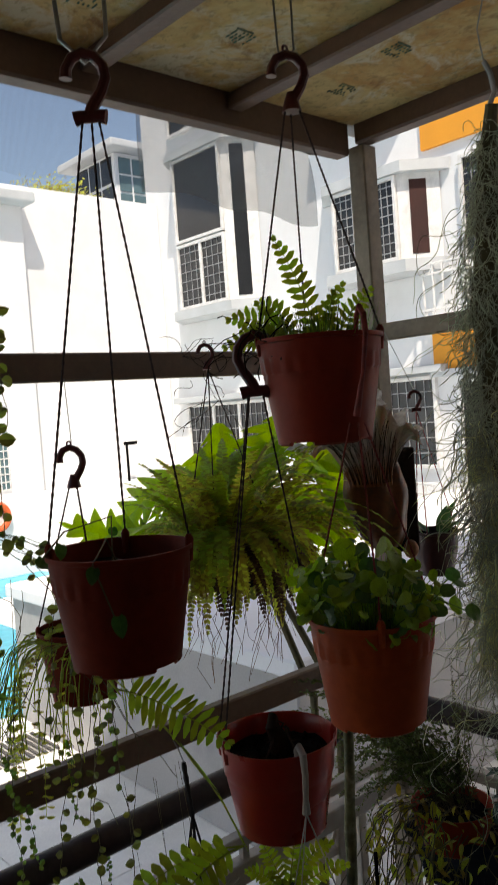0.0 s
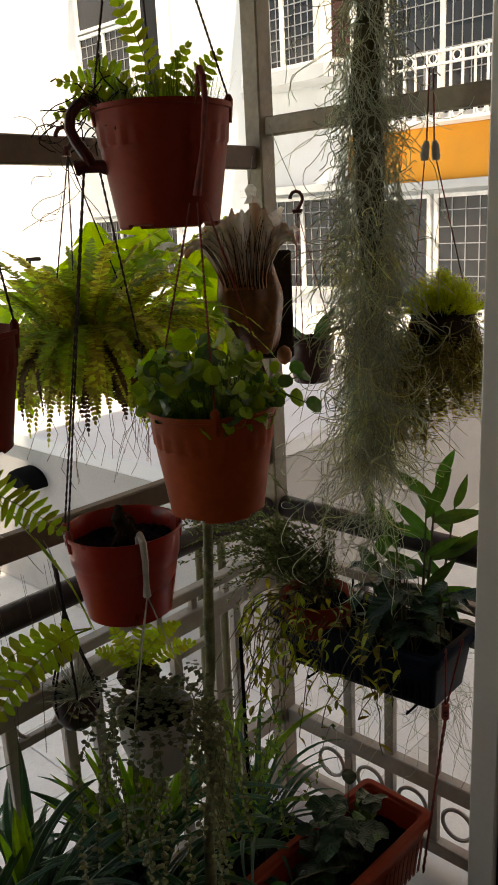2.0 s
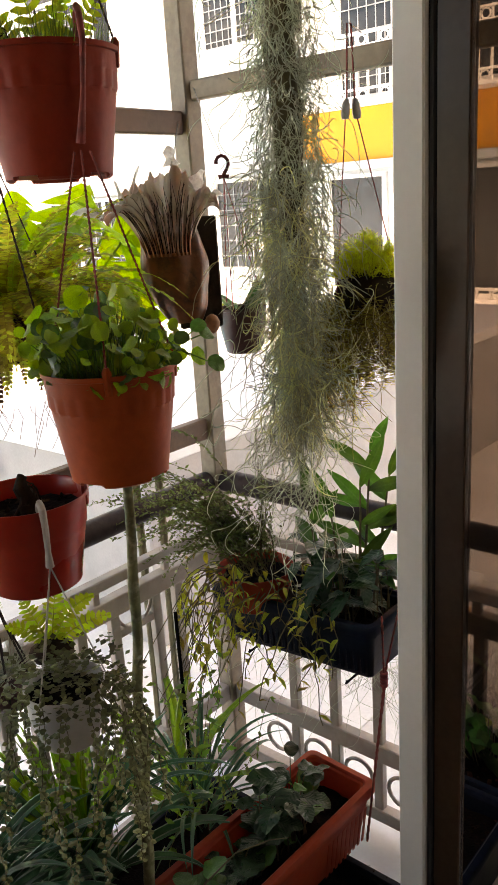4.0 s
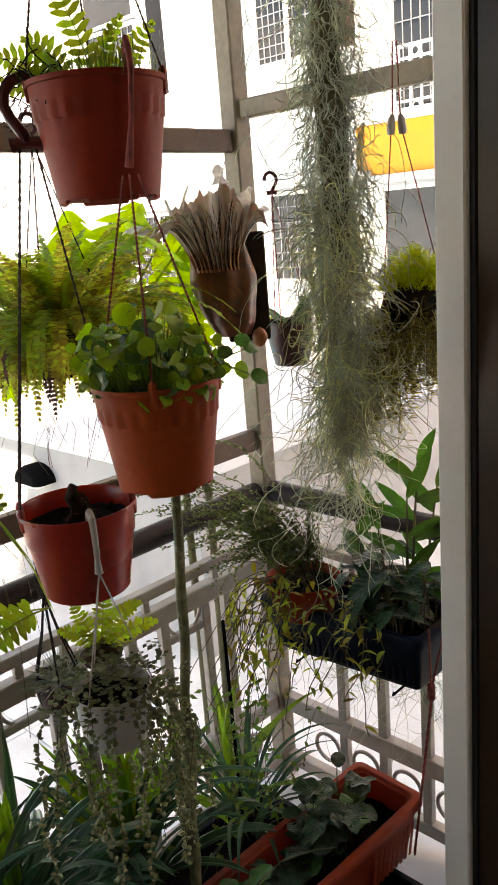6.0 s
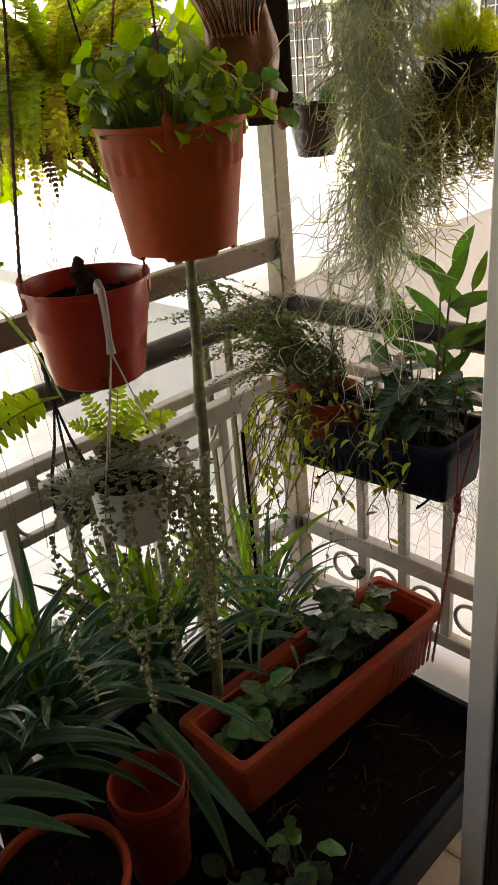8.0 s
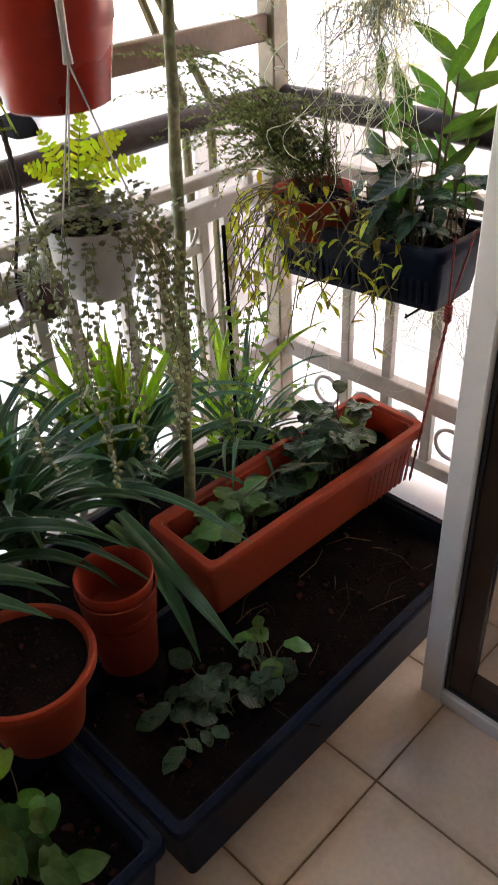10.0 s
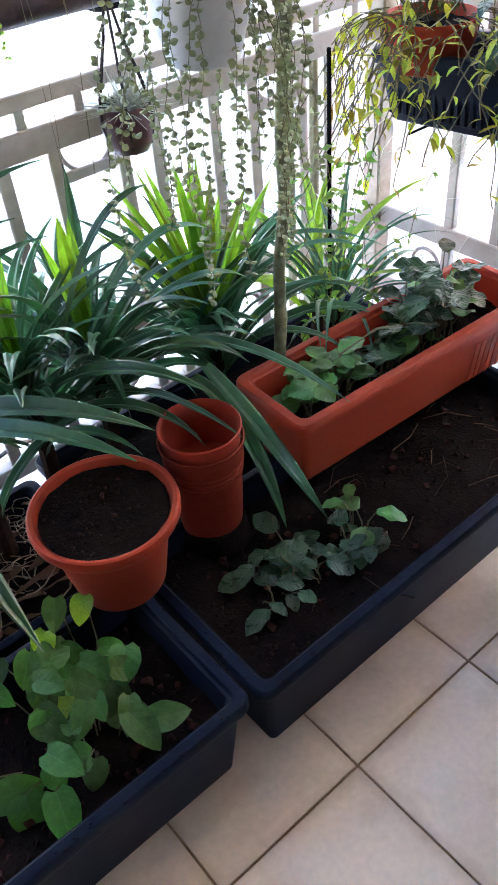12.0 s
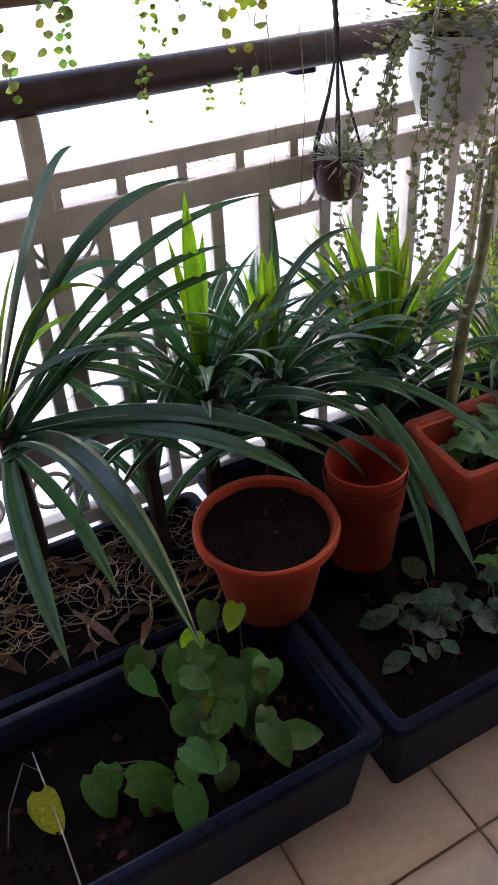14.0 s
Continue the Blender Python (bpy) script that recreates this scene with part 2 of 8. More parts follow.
def stag_material():
    """Brown at the foot, pale and papery at the lobes."""
    m = mat("dry staghorn frond", (0.26, 0.095, 0.033), 0.7, vary=0.35, scale=18, bump=0.4, translucent=0.15)
    n, link = m.node_tree.nodes, m.node_tree.links.new
    p = n["Principled BSDF"]
    old = p.inputs["Base Color"].links[0].from_socket
    tc = n.new("ShaderNodeTexCoord")
    sep = n.new("ShaderNodeSeparateXYZ")
    link(tc.outputs["Object"], sep.inputs[0])
    nz = n.new("ShaderNodeTexNoise")
    nz.inputs["Scale"].default_value, nz.inputs["Detail"].default_value = 26, 6
    link(tc.outputs["Object"], nz.inputs["Vector"])
    add = n.new("ShaderNodeMath")
    add.operation = "MULTIPLY_ADD"
    add.inputs[1].default_value = 0.16
    link(nz.outputs["Fac"], add.inputs[0])
    link(sep.outputs["Z"], add.inputs[2])
    r = n.new("ShaderNodeMapRange")
    r.inputs["From Min"].default_value, r.inputs["From Max"].default_value = 0.185, 0.300
    link(add.outputs[0], r.inputs["Value"])
    mix = n.new("ShaderNodeMixRGB")
    mix.inputs["Color2"].default_value = (0.78, 0.77, 0.74, 1)
    link(r.outputs[0], mix.inputs["Fac"])
    link(old, mix.inputs["Color1"])
    link(mix.outputs["Color"], p.inputs["Base Color"])
    return m


M_STAG = stag_material()


def blotched(name, layers, rough, fine, bump):
    """Several colours that meet in ragged patches, each (colour, scale, from, to, amount)."""
    m = mat(name, layers[0], rough, vary=0.14, scale=9, bump=bump, fine=fine)
    n, link = m.node_tree.nodes, m.node_tree.links.new
    p = n["Principled BSDF"]
    col = p.inputs["Base Color"].links[0].from_socket
    tc = n.new("ShaderNodeTexCoord")
    for k, (c, sc, lo, hi, amount) in enumerate(layers[1:]):
        mp = n.new("ShaderNodeMapping")
        mp.inputs["Location"].default_value = (k * 3.7, k * 1.9, k * 5.1)
        link(tc.outputs["Object"], mp.inputs["Vector"])
        nz = n.new("ShaderNodeTexNoise")
        nz.inputs["Scale"].default_value, nz.inputs["Detail"].default_value, nz.inputs["Roughness"].default_value = sc, 9, 0.72
        nz.inputs["Distortion"].default_value = 0.6
        link(mp.outputs[0], nz.inputs["Vector"])
        r = n.new("ShaderNodeMapRange")
        r.inputs["From Min"].default_value, r.inputs["From Max"].default_value, r.inputs["To Max"].default_value = lo, hi, amount
        link(nz.outputs["Fac"], r.inputs["Value"])
        mix = n.new("ShaderNodeMixRGB")
        mix.inputs["Color2"].default_value = (*c, 1)
        link(r.outputs[0], mix.inputs["Fac"])
        link(col, mix.inputs["Color1"])
        col = mix.outputs["Color"]
    link(col, p.inputs["Base Color"])
    return m


M_CEIL = blotched("stained fibre board", ((0.62, 0.46, 0.20), ((0.48, 0.22, 0.045), 2.6, 0.46, 0.62, 0.95), ((0.66, 0.62, 0.46), 5.0, 0.52, 0.60, 0.75), ((0.25, 0.11, 0.03), 9.0, 0.56, 0.66, 0.8), ((0.30, 0.22, 0.09), 42.0, 0.54, 0.60, 0.6)), 0.85, 50, 0.35)
M_SHIELD = blotched("rust-brown shield frond", ((0.21, 0.062, 0.020), ((0.055, 0.024, 0.014), 16.0, 0.45, 0.60, 0.85), ((0.28, 0.11, 0.045), 30.0, 0.55, 0.65, 0.6)), 0.38, 60, 0.3)
M_MOSS_DARK = mat("brown-olive moss", (0.24, 0.21, 0.055), 0.85, vary=0.2, scale=6, bump=0.0, island=0.45, hue=0.03, translucent=0.3)
M_POT_MID = mat("red plastic pot", (0.27, 0.029, 0.013), 0.5, vary=0.14, scale=6, bump=0.10, stain=(0.24, 0.045, 0.025), stain_scale=8, stain_amount=0.4, spec=0.18)
M_GINGER = mat("glossy fresh green leaf", (0.048, 0.122, 0.021), 0.34, spec=0.35, vary=0.2, scale=4, bump=0.12, fine=24, rand=0.35, hue=0.02, translucent=0.35)
M_LIME = mat("lime feathery foliage", (0.50, 0.56, 0.07), 0.8, vary=0.2, scale=6, bump=0.0, island=0.35, hue=0.02, translucent=0.5)


def veined(m, pairs=6, lift=1.4, quilt=0.10):
    """Adds a pale midrib, slanting side veins and the swell between them to a leaf one unit long."""
    n, link = m.node_tree.nodes, m.node_tree.links.new
    p = n["Principled BSDF"]

    def node(op, a, b=None):
        k = n.new("ShaderNodeMath")
        k.operation = op
        for i, v in enumerate((a, b)):
            if v is None:
                continue
            if isinstance(v, (int, float)):
                k.inputs[i].default_value = v
            else:
                link(v, k.inputs[i])
        return k.outputs[0]
    tc = n.new("ShaderNodeTexCoord")
    sep = n.new("ShaderNodeSeparateXYZ")
    link(tc.outputs["Object"], sep.inputs[0])
    across = node("ABSOLUTE", sep.outputs["Y"])
    wave = node("SINE", node("MULTIPLY", node("SUBTRACT", sep.outputs["X"], node("MULTIPLY", across, 0.9)), 6.2832 * pairs))
    side = node("POWER", node("MAXIMUM", wave, 0.0), 14.0)
    rib = node("SUBTRACT", 1.0, node("MINIMUM", node("MULTIPLY", across, 45.0), 1.0))
    mask = node("MINIMUM", node("ADD", node("MULTIPLY", side, 0.30), rib), 1.0)
    old = p.inputs["Base Color"].links[0].from_socket
    hs = n.new("ShaderNodeHueSaturation")
    hs.inputs["Value"].default_value, hs.inputs["Saturation"].default_value = lift, 0.85
    link(old, hs.inputs["Color"])
    mix = n.new("ShaderNodeMixRGB")
    link(mask, mix.inputs["Fac"])
    link(old, mix.inputs["Color1"])
    link(hs.outputs["Color"], mix.inputs["Color2"])
    link(mix.outputs["Color"], p.inputs["Base Color"])
    b = n.new("ShaderNodeBump")
    b.inputs["Strength"].default_value, b.inputs["Distance"].default_value = quilt, 0.012
    link(node("SUBTRACT", 0.0, node("ADD", node("MULTIPLY", wave, 0.5), rib)), b.inputs["Height"])
    if p.inputs["Normal"].links:
        link(p.inputs["Normal"].links[0].from_socket, b.inputs["Normal"])
    link(b.outputs[0], p.inputs["Normal"])
    return m


veined(M_LEAF)
veined(M_LEAF_DARK, 7, 1.5, 0.16)
veined(M_GINGER, 5, 1.4, 0.08)


def tile_material():
    """Beige glaze, worn brown along the tile's edges."""
    m = mat("glazed beige floor tile with worn edges", (0.86, 0.69, 0.55), 0.20, vary=0.08, scale=5, bump=0.03, rand=0.06, stain=(0.62, 0.43, 0.28), stain_scale=7, stain_amount=0.4, spec=0.7)
    n, link = m.node_tree.nodes, m.node_tree.links.new
    p = n["Principled BSDF"]
    old = p.inputs["Base Color"].links[0].from_socket
    tc = n.new("ShaderNodeTexCoord")
    sub = n.new("ShaderNodeVectorMath")
    sub.operation = "SUBTRACT"
    sub.inputs[1].default_value = (0.15, 0.15, 0)
    link(tc.outputs["Object"], sub.inputs[0])
    ab = n.new("ShaderNodeVectorMath")
    ab.operation = "ABSOLUTE"
    link(sub.outputs[0], ab.inputs[0])
    sep = n.new("ShaderNodeSeparateXYZ")
    link(ab.outputs[0], sep.inputs[0])
    mx = n.new("ShaderNodeMath")
    mx.operation = "MAXIMUM"
    link(sep.outputs["X"], mx.inputs[0])
    link(sep.outputs["Y"], mx.inputs[1])
    nz = n.new("ShaderNodeTexNoise")
    nz.inputs["Scale"].default_value, nz.inputs["Detail"].default_value = 18, 6
    geo = n.new("ShaderNodeNewGeometry")
    link(geo.outputs["Position"], nz.inputs["Vector"])
    add = n.new("ShaderNodeMath")
    add.operation = "MULTIPLY_ADD"
    add.inputs[1].default_value = 0.035
    link(nz.outputs["Fac"], add.inputs[0])
    link(mx.outputs[0], add.inputs[2])
    r = n.new("ShaderNodeMapRange")
    r.inputs["From Min"].default_value, r.inputs["From Max"].default_value, r.inputs["To Max"].default_value = 0.146, 0.176, 0.5
    link(add.outputs[0], r.inputs["Value"])
    mix = n.new("ShaderNodeMixRGB")
    mix.inputs["Color2"].default_value = (0.42, 0.25, 0.14, 1)
    link(r.outputs[0], mix.inputs["Fac"])
    link(old, mix.inputs["Color1"])
    link(mix.outputs["Color"], p.inputs["Base Color"])
    return m


M_TILE_WORN = tile_material()
M_SPRAY = mat("fine olive leaflets", (0.095, 0.125, 0.035), 0.55, vary=0.2, scale=20, bump=0.0, island=0.45, hue=0.03, translucent=0.35)
M_POT_WARM = mat("warm red plastic pot", (0.41, 0.070, 0.019), 0.5, vary=0.14, scale=6, bump=0.10, stain=(0.26, 0.045, 0.022), stain_scale=7, stain_amount=0.5, spec=0.15)
M_CRUMB = mat("soil crumbs", (0.012, 0.0055, 0.0040), 0.95, spec=0.1, vary=0.4, scale=40, bump=0.5, island=0.75, hue=0.02)


def thin_glass(name, tint):
    """Thin window glass: tinted and clear, with a mirror gloss that grows at a slant."""
    m = bpy.data.materials.new(name)
    m.use_nodes = True
    n, link = m.node_tree.nodes, m.node_tree.links.new
    clear = n.new("ShaderNodeBsdfTransparent")
    clear.inputs["Color"].default_value = (*tint, 1)
    gloss = n.new("ShaderNodeBsdfGlossy")
    gloss.inputs["Roughness"].default_value = 0.01
    fr = n.new("ShaderNodeFresnel")
    fr.inputs["IOR"].default_value = 1.5
    ms = n.new("ShaderNodeMixShader")
    link(fr.outputs[0], ms.inputs["Fac"])
    link(clear.outputs[0], ms.inputs[1])
    link(gloss.outputs[0], ms.inputs[2])
    link(ms.outputs[0], n["Material Output"].inputs["Surface"])
    return m


M_TINT = thin_glass("bronze tinted glass", (0.42, 0.35, 0.295))
M_LOBE = mat("papery white frond lobe", (0.74, 0.73, 0.70), 0.75, vary=0.25, scale=30, bump=0.4, stain=(0.22, 0.15, 0.10), stain_scale=28, stain_amount=0.8, translucent=0.2)
M_YOUNG = mat("fresh green young strap leaf", (0.125, 0.240, 0.028), 0.42, vary=0.2, scale=14, bump=0.15, rand=0.3, hue=0.02, translucent=0.45)
M_HEART = mat("soft green heart-shaped leaf", (0.040, 0.112, 0.021), 0.45, spec=0.4, vary=0.2, scale=4, bump=0.15, fine=24, rand=0.35, hue=0.025, translucent=0.3)
veined(M_HEART, 5, 1.35, 0.10)
M_AIRPLANT = mat("silver-grey spiky leaves", (0.42, 0.46, 0.38), 0.8, vary=0.2, scale=20, bump=0.0, island=0.25, translucent=0.2)
M_HOYA = mat("dark olive round leaf", (0.13, 0.15, 0.030), 0.45, vary=0.3, scale=18, bump=0.1, island=0.5, hue=0.03, translucent=0.42)
M_POT_GLOSSY = mat("glossy bright red plastic pot", (0.33, 0.022, 0.012), 0.28, vary=0.12, scale=6, bump=0.06, stain=(0.24, 0.030, 0.018), stain_scale=8, stain_amount=0.4, spec=0.4)
M_VINE_Y = mat("yellow-olive vine leaf", (0.30, 0.30, 0.040), 0.5, vary=0.3, scale=14, bump=0.1, rand=0.5, hue=0.05, translucent=0.4)

# ---- builders ----
class Mesh:
    """Gathers points and faces for one mesh."""
    def __init__(self):
        self.v, self.f = [], []

    def add(self, pts, faces):
        k = len(self.v)
        self.v += [tuple(p) for p in pts]
        self.f += [tuple(i + k for i in f) for f in faces]
        return self

    def box(self, x0, x1, y0, y1, z0, z1, c=0.003):
        """A box with chamfered edges."""
        c = min(c, (x1 - x0) / 3, (y1 - y0) / 3, (z1 - z0) / 3)
        lo, hi = (x0, y0, z0), (x1, y1, z1)
        idx, pts = {}, []
        for s in ((a, b, d) for a in (0, 1) for b in (0, 1) for d in (0, 1)):
            for ax in range(3):
                p = []
                for k in range(3):
                    e = hi[k] if s[k] else lo[k]
                    if k != ax:
                        e += -c if s[k] else c
                    p.append(e)
                idx[s, ax] = len(pts)
                pts.append(p)
        fs = []
        for ax in range(3):
            u, w = [k for k in range(3) if k != ax]
            for side in (0, 1):
                q = []
                for a, b in ((0, 0), (1, 0), (1, 1), (0, 1)):
                    s = [0, 0, 0]
                    s[ax], s[u], s[w] = side, a, b
                    q.append(idx[tuple(s), ax])
                fs.append(q)
            for a in (0, 1):
                for b in (0, 1):
                    s0, s1 = [0, 0, 0], [0, 0, 0]
                    s0[u], s0[w], s1[u], s1[w] = a, b, a, b
                    s1[ax] = 1
                    fs.append([idx[tuple(s0), u], idx[tuple(s1), u], idx[tuple(s1), w], idx[tuple(s0), w]])
        for s in ((a, b, d) for a in (0, 1) for b in (0, 1) for d in (0, 1)):
            fs.append([idx[s, 0], idx[s, 1], idx[s, 2]])
        return self.add(pts, fs)

    def tube(self, path, r, n=6, cap=True):
        path = [Vector(p) for p in path]
        rs = r if isinstance(r, (list, tuple)) else [r] * len(path)
        pts, fs = [], []
        d0 = (path[1] - path[0]).normalized()
        side = d0.orthogonal().normalized()
        for i, p in enumerate(path):
            d = (path[min(i + 1, len(path) - 1)] - path[max(i - 1, 0)])
            d = d.normalized() if d.length > 1e-9 else d0
            side = (side - d * side.dot(d))
            side = side.normalized() if side.length > 1e-6 else d.orthogonal().normalized()
            up = d.cross(side)
            for k in range(n):
                a = 2 * math.pi * k / n
                pts.append(p + (side * math.cos(a) + up * math.sin(a)) * rs[i])
        for i in range(len(path) - 1):
            for k in range(n):
                k2 = (k + 1) % n
                fs.append((i * n + k, i * n + k2, (i + 1) * n + k2, (i + 1) * n + k))
        if cap:
            fs.append(tuple(range(n - 1, -1, -1)))
            fs.append(tuple((len(path) - 1) * n + k for k in range(n)))
        return self.add(pts, fs)

    def lathe(self, profile, n=40, at=(0, 0, 0), wobble=0.0, close=False):
        pts, fs = [], []
        for j, (r, z) in enumerate(profile):
            for k in range(n):
                a = 2 * math.pi * k / n
                rr = r * (1 + wobble * math.sin(3 * a + j))
                pts.append((at[0] + rr * math.cos(a), at[1] + rr * math.sin(a), at[2] + z))
        m = len(profile)
        for j in range(m - 1 + (1 if close else 0)):
            for k in range(n):
                k2, j2 = (k + 1) % n, (j + 1) % m
                fs.append((j * n + k, j * n + k2, j2 * n + k2, j2 * n + k))
        if not close:
            fs.append(tuple(range(n - 1, -1, -1)))
            fs.append(tuple((m - 1) * n + k for k in range(n)))
        return self.add(pts, fs)

    def loft(self, loops, cap=True):
        n = len(loops[0])
        pts = [p for lp in loops for p in lp]
        fs = []
        for j in range(len(loops) - 1):
            for k in range(n):
                k2 = (k + 1) % n
                fs.append((j * n + k, j * n + k2, (j + 1) * n + k2, (j + 1) * n + k))
        if cap:
            fs.append(tuple(range(n - 1, -1, -1)))
            fs.append(tuple((len(loops) - 1) * n + k for k in range(n)))
        return self.add(pts, fs)

    def strip(self, rows):
        """A sheet of rows of points."""
        n = len(rows[0])
        fs = [(j * n + k, j * n + k + 1, (j + 1) * n + k + 1, (j + 1) * n + k) for j in range(len(rows) - 1) for k in range(n - 1)]
        return self.add([p for r in rows for p in r], fs)

    def ring(self, c, R, r, axis="x", n=24, m=6, a0=0.0, a1=2 * math.pi):
        path = []
        full = abs(a1 - a0 - 2 * math.pi) < 1e-6
        for k in range(n + 1):
            a = a0 + (a1 - a0) * k / n
            u, w = R * math.cos(a), R * math.sin(a)
            path.append((c[0], c[1] + u, c[2] + w) if axis == "x" else (c[0] + u, c[1], c[2] + w) if axis == "y" else (c[0] + u, c[1] + w, c[2]))
        return self.tube(path, r, m, cap=not full)

    def done(self, name, material, smooth=True):
        me = bpy.data.meshes.new(name)
        me.from_pydata(self.v, [], self.f)
        me.materials.append(material)
        if smooth:
            me.polygons.foreach_set("use_smooth", [True] * len(me.polygons))
            me.set_sharp_from_angle(angle=radians(35))
        me.update()
        return me


def part(name, mesh, material, parent=None, label="", smooth=True, at=None, kind=""):
    """One mesh object under a thing (or at top level)."""
    data = mesh.done(name, material, smooth) if isinstance(mesh, Mesh) else mesh
    ob = new(name, data)
    if parent is not None:
        ob.parent = parent
    if at is not None:
        ob.matrix_basis = at if isinstance(at, Matrix) else Matrix.Translation(at)
    return tagged(ob, label, kind=kind)


def thing(name, at, label, category, group="", kind=""):
    ob = new(name)
    ob.empty_display_size = 0.05
    ob.location = at
    return tagged(ob, label, category, group, kind)


def solid(name, mesh, material, label, category, kind="structure", smooth=False):
    ob = new(name, mesh.done(name, material, smooth))
    return tagged(ob, label, category, "", kind)


rng = random.Random(7)


def U(a, b):
    return rng.uniform(a, b)


def rrect(x0, x1, y0, y1, z, r, n=4):
    """A loop: a rectangle with rounded corners."""
    out = []
    for cx, cy, a0 in ((x1 - r, y1 - r, 0), (x0 + r, y1 - r, 90), (x0 + r, y0 + r, 180), (x1 - r, y0 + r, 270)):
        for k in range(n + 1):
            a = radians(a0 + 90 * k / n)
            out.append((cx + r * math.cos(a), cy + r * math.sin(a), z))
    return out

# ---- the balcony ----
solid("floor", Mesh().box(-1.2, 1.5, -0.72, 0.98, -0.06, -0.006, 0.002), M_GROUT, "brown grout bed of the tiled balcony floor", "floor")
solid("balcony_slab", Mesh().box(-1.25, 1.80, -4.0, 1.22, -0.5, -0.061, 0.004), M_WHITE, "white concrete edge slab of the balcony", "slab")
solid("kerb_north", Mesh().box(-1.25, 1.80, 0.98, 1.22, -0.060, 0.035, 0.006), M_WHITE, "white painted kerb under the balcony railing", "kerb")
solid("kerb_east", Mesh().box(1.50, 1.80, -3.9, 0.978, -0.060, 0.035, 0.006), M_WHITE, "white painted kerb under the side railing", "kerb")

solid("ceiling", Mesh().box(-1.05, 1.66, -0.72, 1.08, 2.625, 2.64, 0.002), M_CEIL, "stained yellow-brown fibre board ceiling", "ceiling")
beam = Mesh()
beam.box(-1.05, 1.655, 1.085, 1.135, 2.545, 2.635, 0.006)
solid("beam_north", beam, M_BEAM, "brown painted timber beam under the roof edge", "beam")
beam = Mesh()
beam.box(1.665, 1.715, -3.0, 1.08, 2.575, 2.64, 0.006)
solid("beam_east", beam, M_BEAM, "brown painted timber beam over the side railing", "beam")
for bx in (1.235, 0.84, 0.42, 0.0, -0.42, -0.84):
    ob = solid("ceiling_batten", Mesh().box(bx - 0.022, bx + 0.022, -0.72, 1.082, 2.585, 2.622, 0.004), M_BEAM, "brown timber batten under the ceiling board", "batten")
    ob["group"] = "ceiling battens"
# wavy roof sheet edge seen past the beam
edge = Mesh()
edge.strip([[(x, 1.14, 2.585 - 0.03 * max(0, math.sin(x * 9.0)) ** 3 + dz) for x in np.linspace(-1.05, 1.66, 60)] for dz in (0.10, 0.0)])
edge.strip([[(x, 1.16, 2.585 - 0.03 * max(0, math.sin(x * 9.0)) ** 3 + dz) for x in np.linspace(-1.05, 1.66, 60)] for dz in (0.0, 0.10)])
solid("roof_edge", edge, M_BEAM, "dark roof sheet edge beyond the beam", "roof")
# ink stamps on the boards, as plain bars
for sx, sy in ((1.36, 0.72), (1.42, 0.93), (1.03, 0.86), (0.70, 0.90), (1.05, 0.62), (1.50, 0.50)):
    st = Mesh()
    for k in range(6):
        for q in range(4):
            if rng.random() < 0.72:
                st.box(sx + k * 0.010, sx + k * 0.010 + 0.0035, sy - 0.026 + q * 0.012, sy - 0.026 + q * 0.012 + U(0.004, 0.011), 2.6225, 2.6245, 0.0004)
    st.box(sx - 0.004, sx + 0.040, sy - 0.034, sy - 0.031, 2.6225, 2.6245, 0.0004)
    tagged(part("ink_stamp", st, M_STAMP, None), "unreadable green ink stamp on the ceiling board", "stamp", "ink stamps")

post = thing("corner_post", (1.703, 1.084, 0), "weathered beige painted square corner post", "post", kind="structure")
part("shaft", Mesh().box(-0.028, 0.028, -0.028, 0.028, 0.035, 2.575, 0.004), M_WOODPOST, post)

# horizontal bars between the posts
for name, m, lab in (
    ("upper_rail", Mesh().box(-1.05, 1.673, 1.069, 1.099, 1.955, 2.012, 0.004), "brown timber cross rail beside the corner post"),
    ("middle_rail", Mesh().box(-1.05, 1.673, 1.069, 1.099, 1.144, 1.204, 0.004), "brown timber cross rail over the handrail"),
    ("upper_rail", Mesh().box(1.688, 1.718, -3.0, 1.054, 2.035, 2.082, 0.004), "weathered timber cross rail on the side"),
    ):
    solid(name, m, M_BEAM if lab.startswith("brown") else M_WOODPOST, lab, "rail")


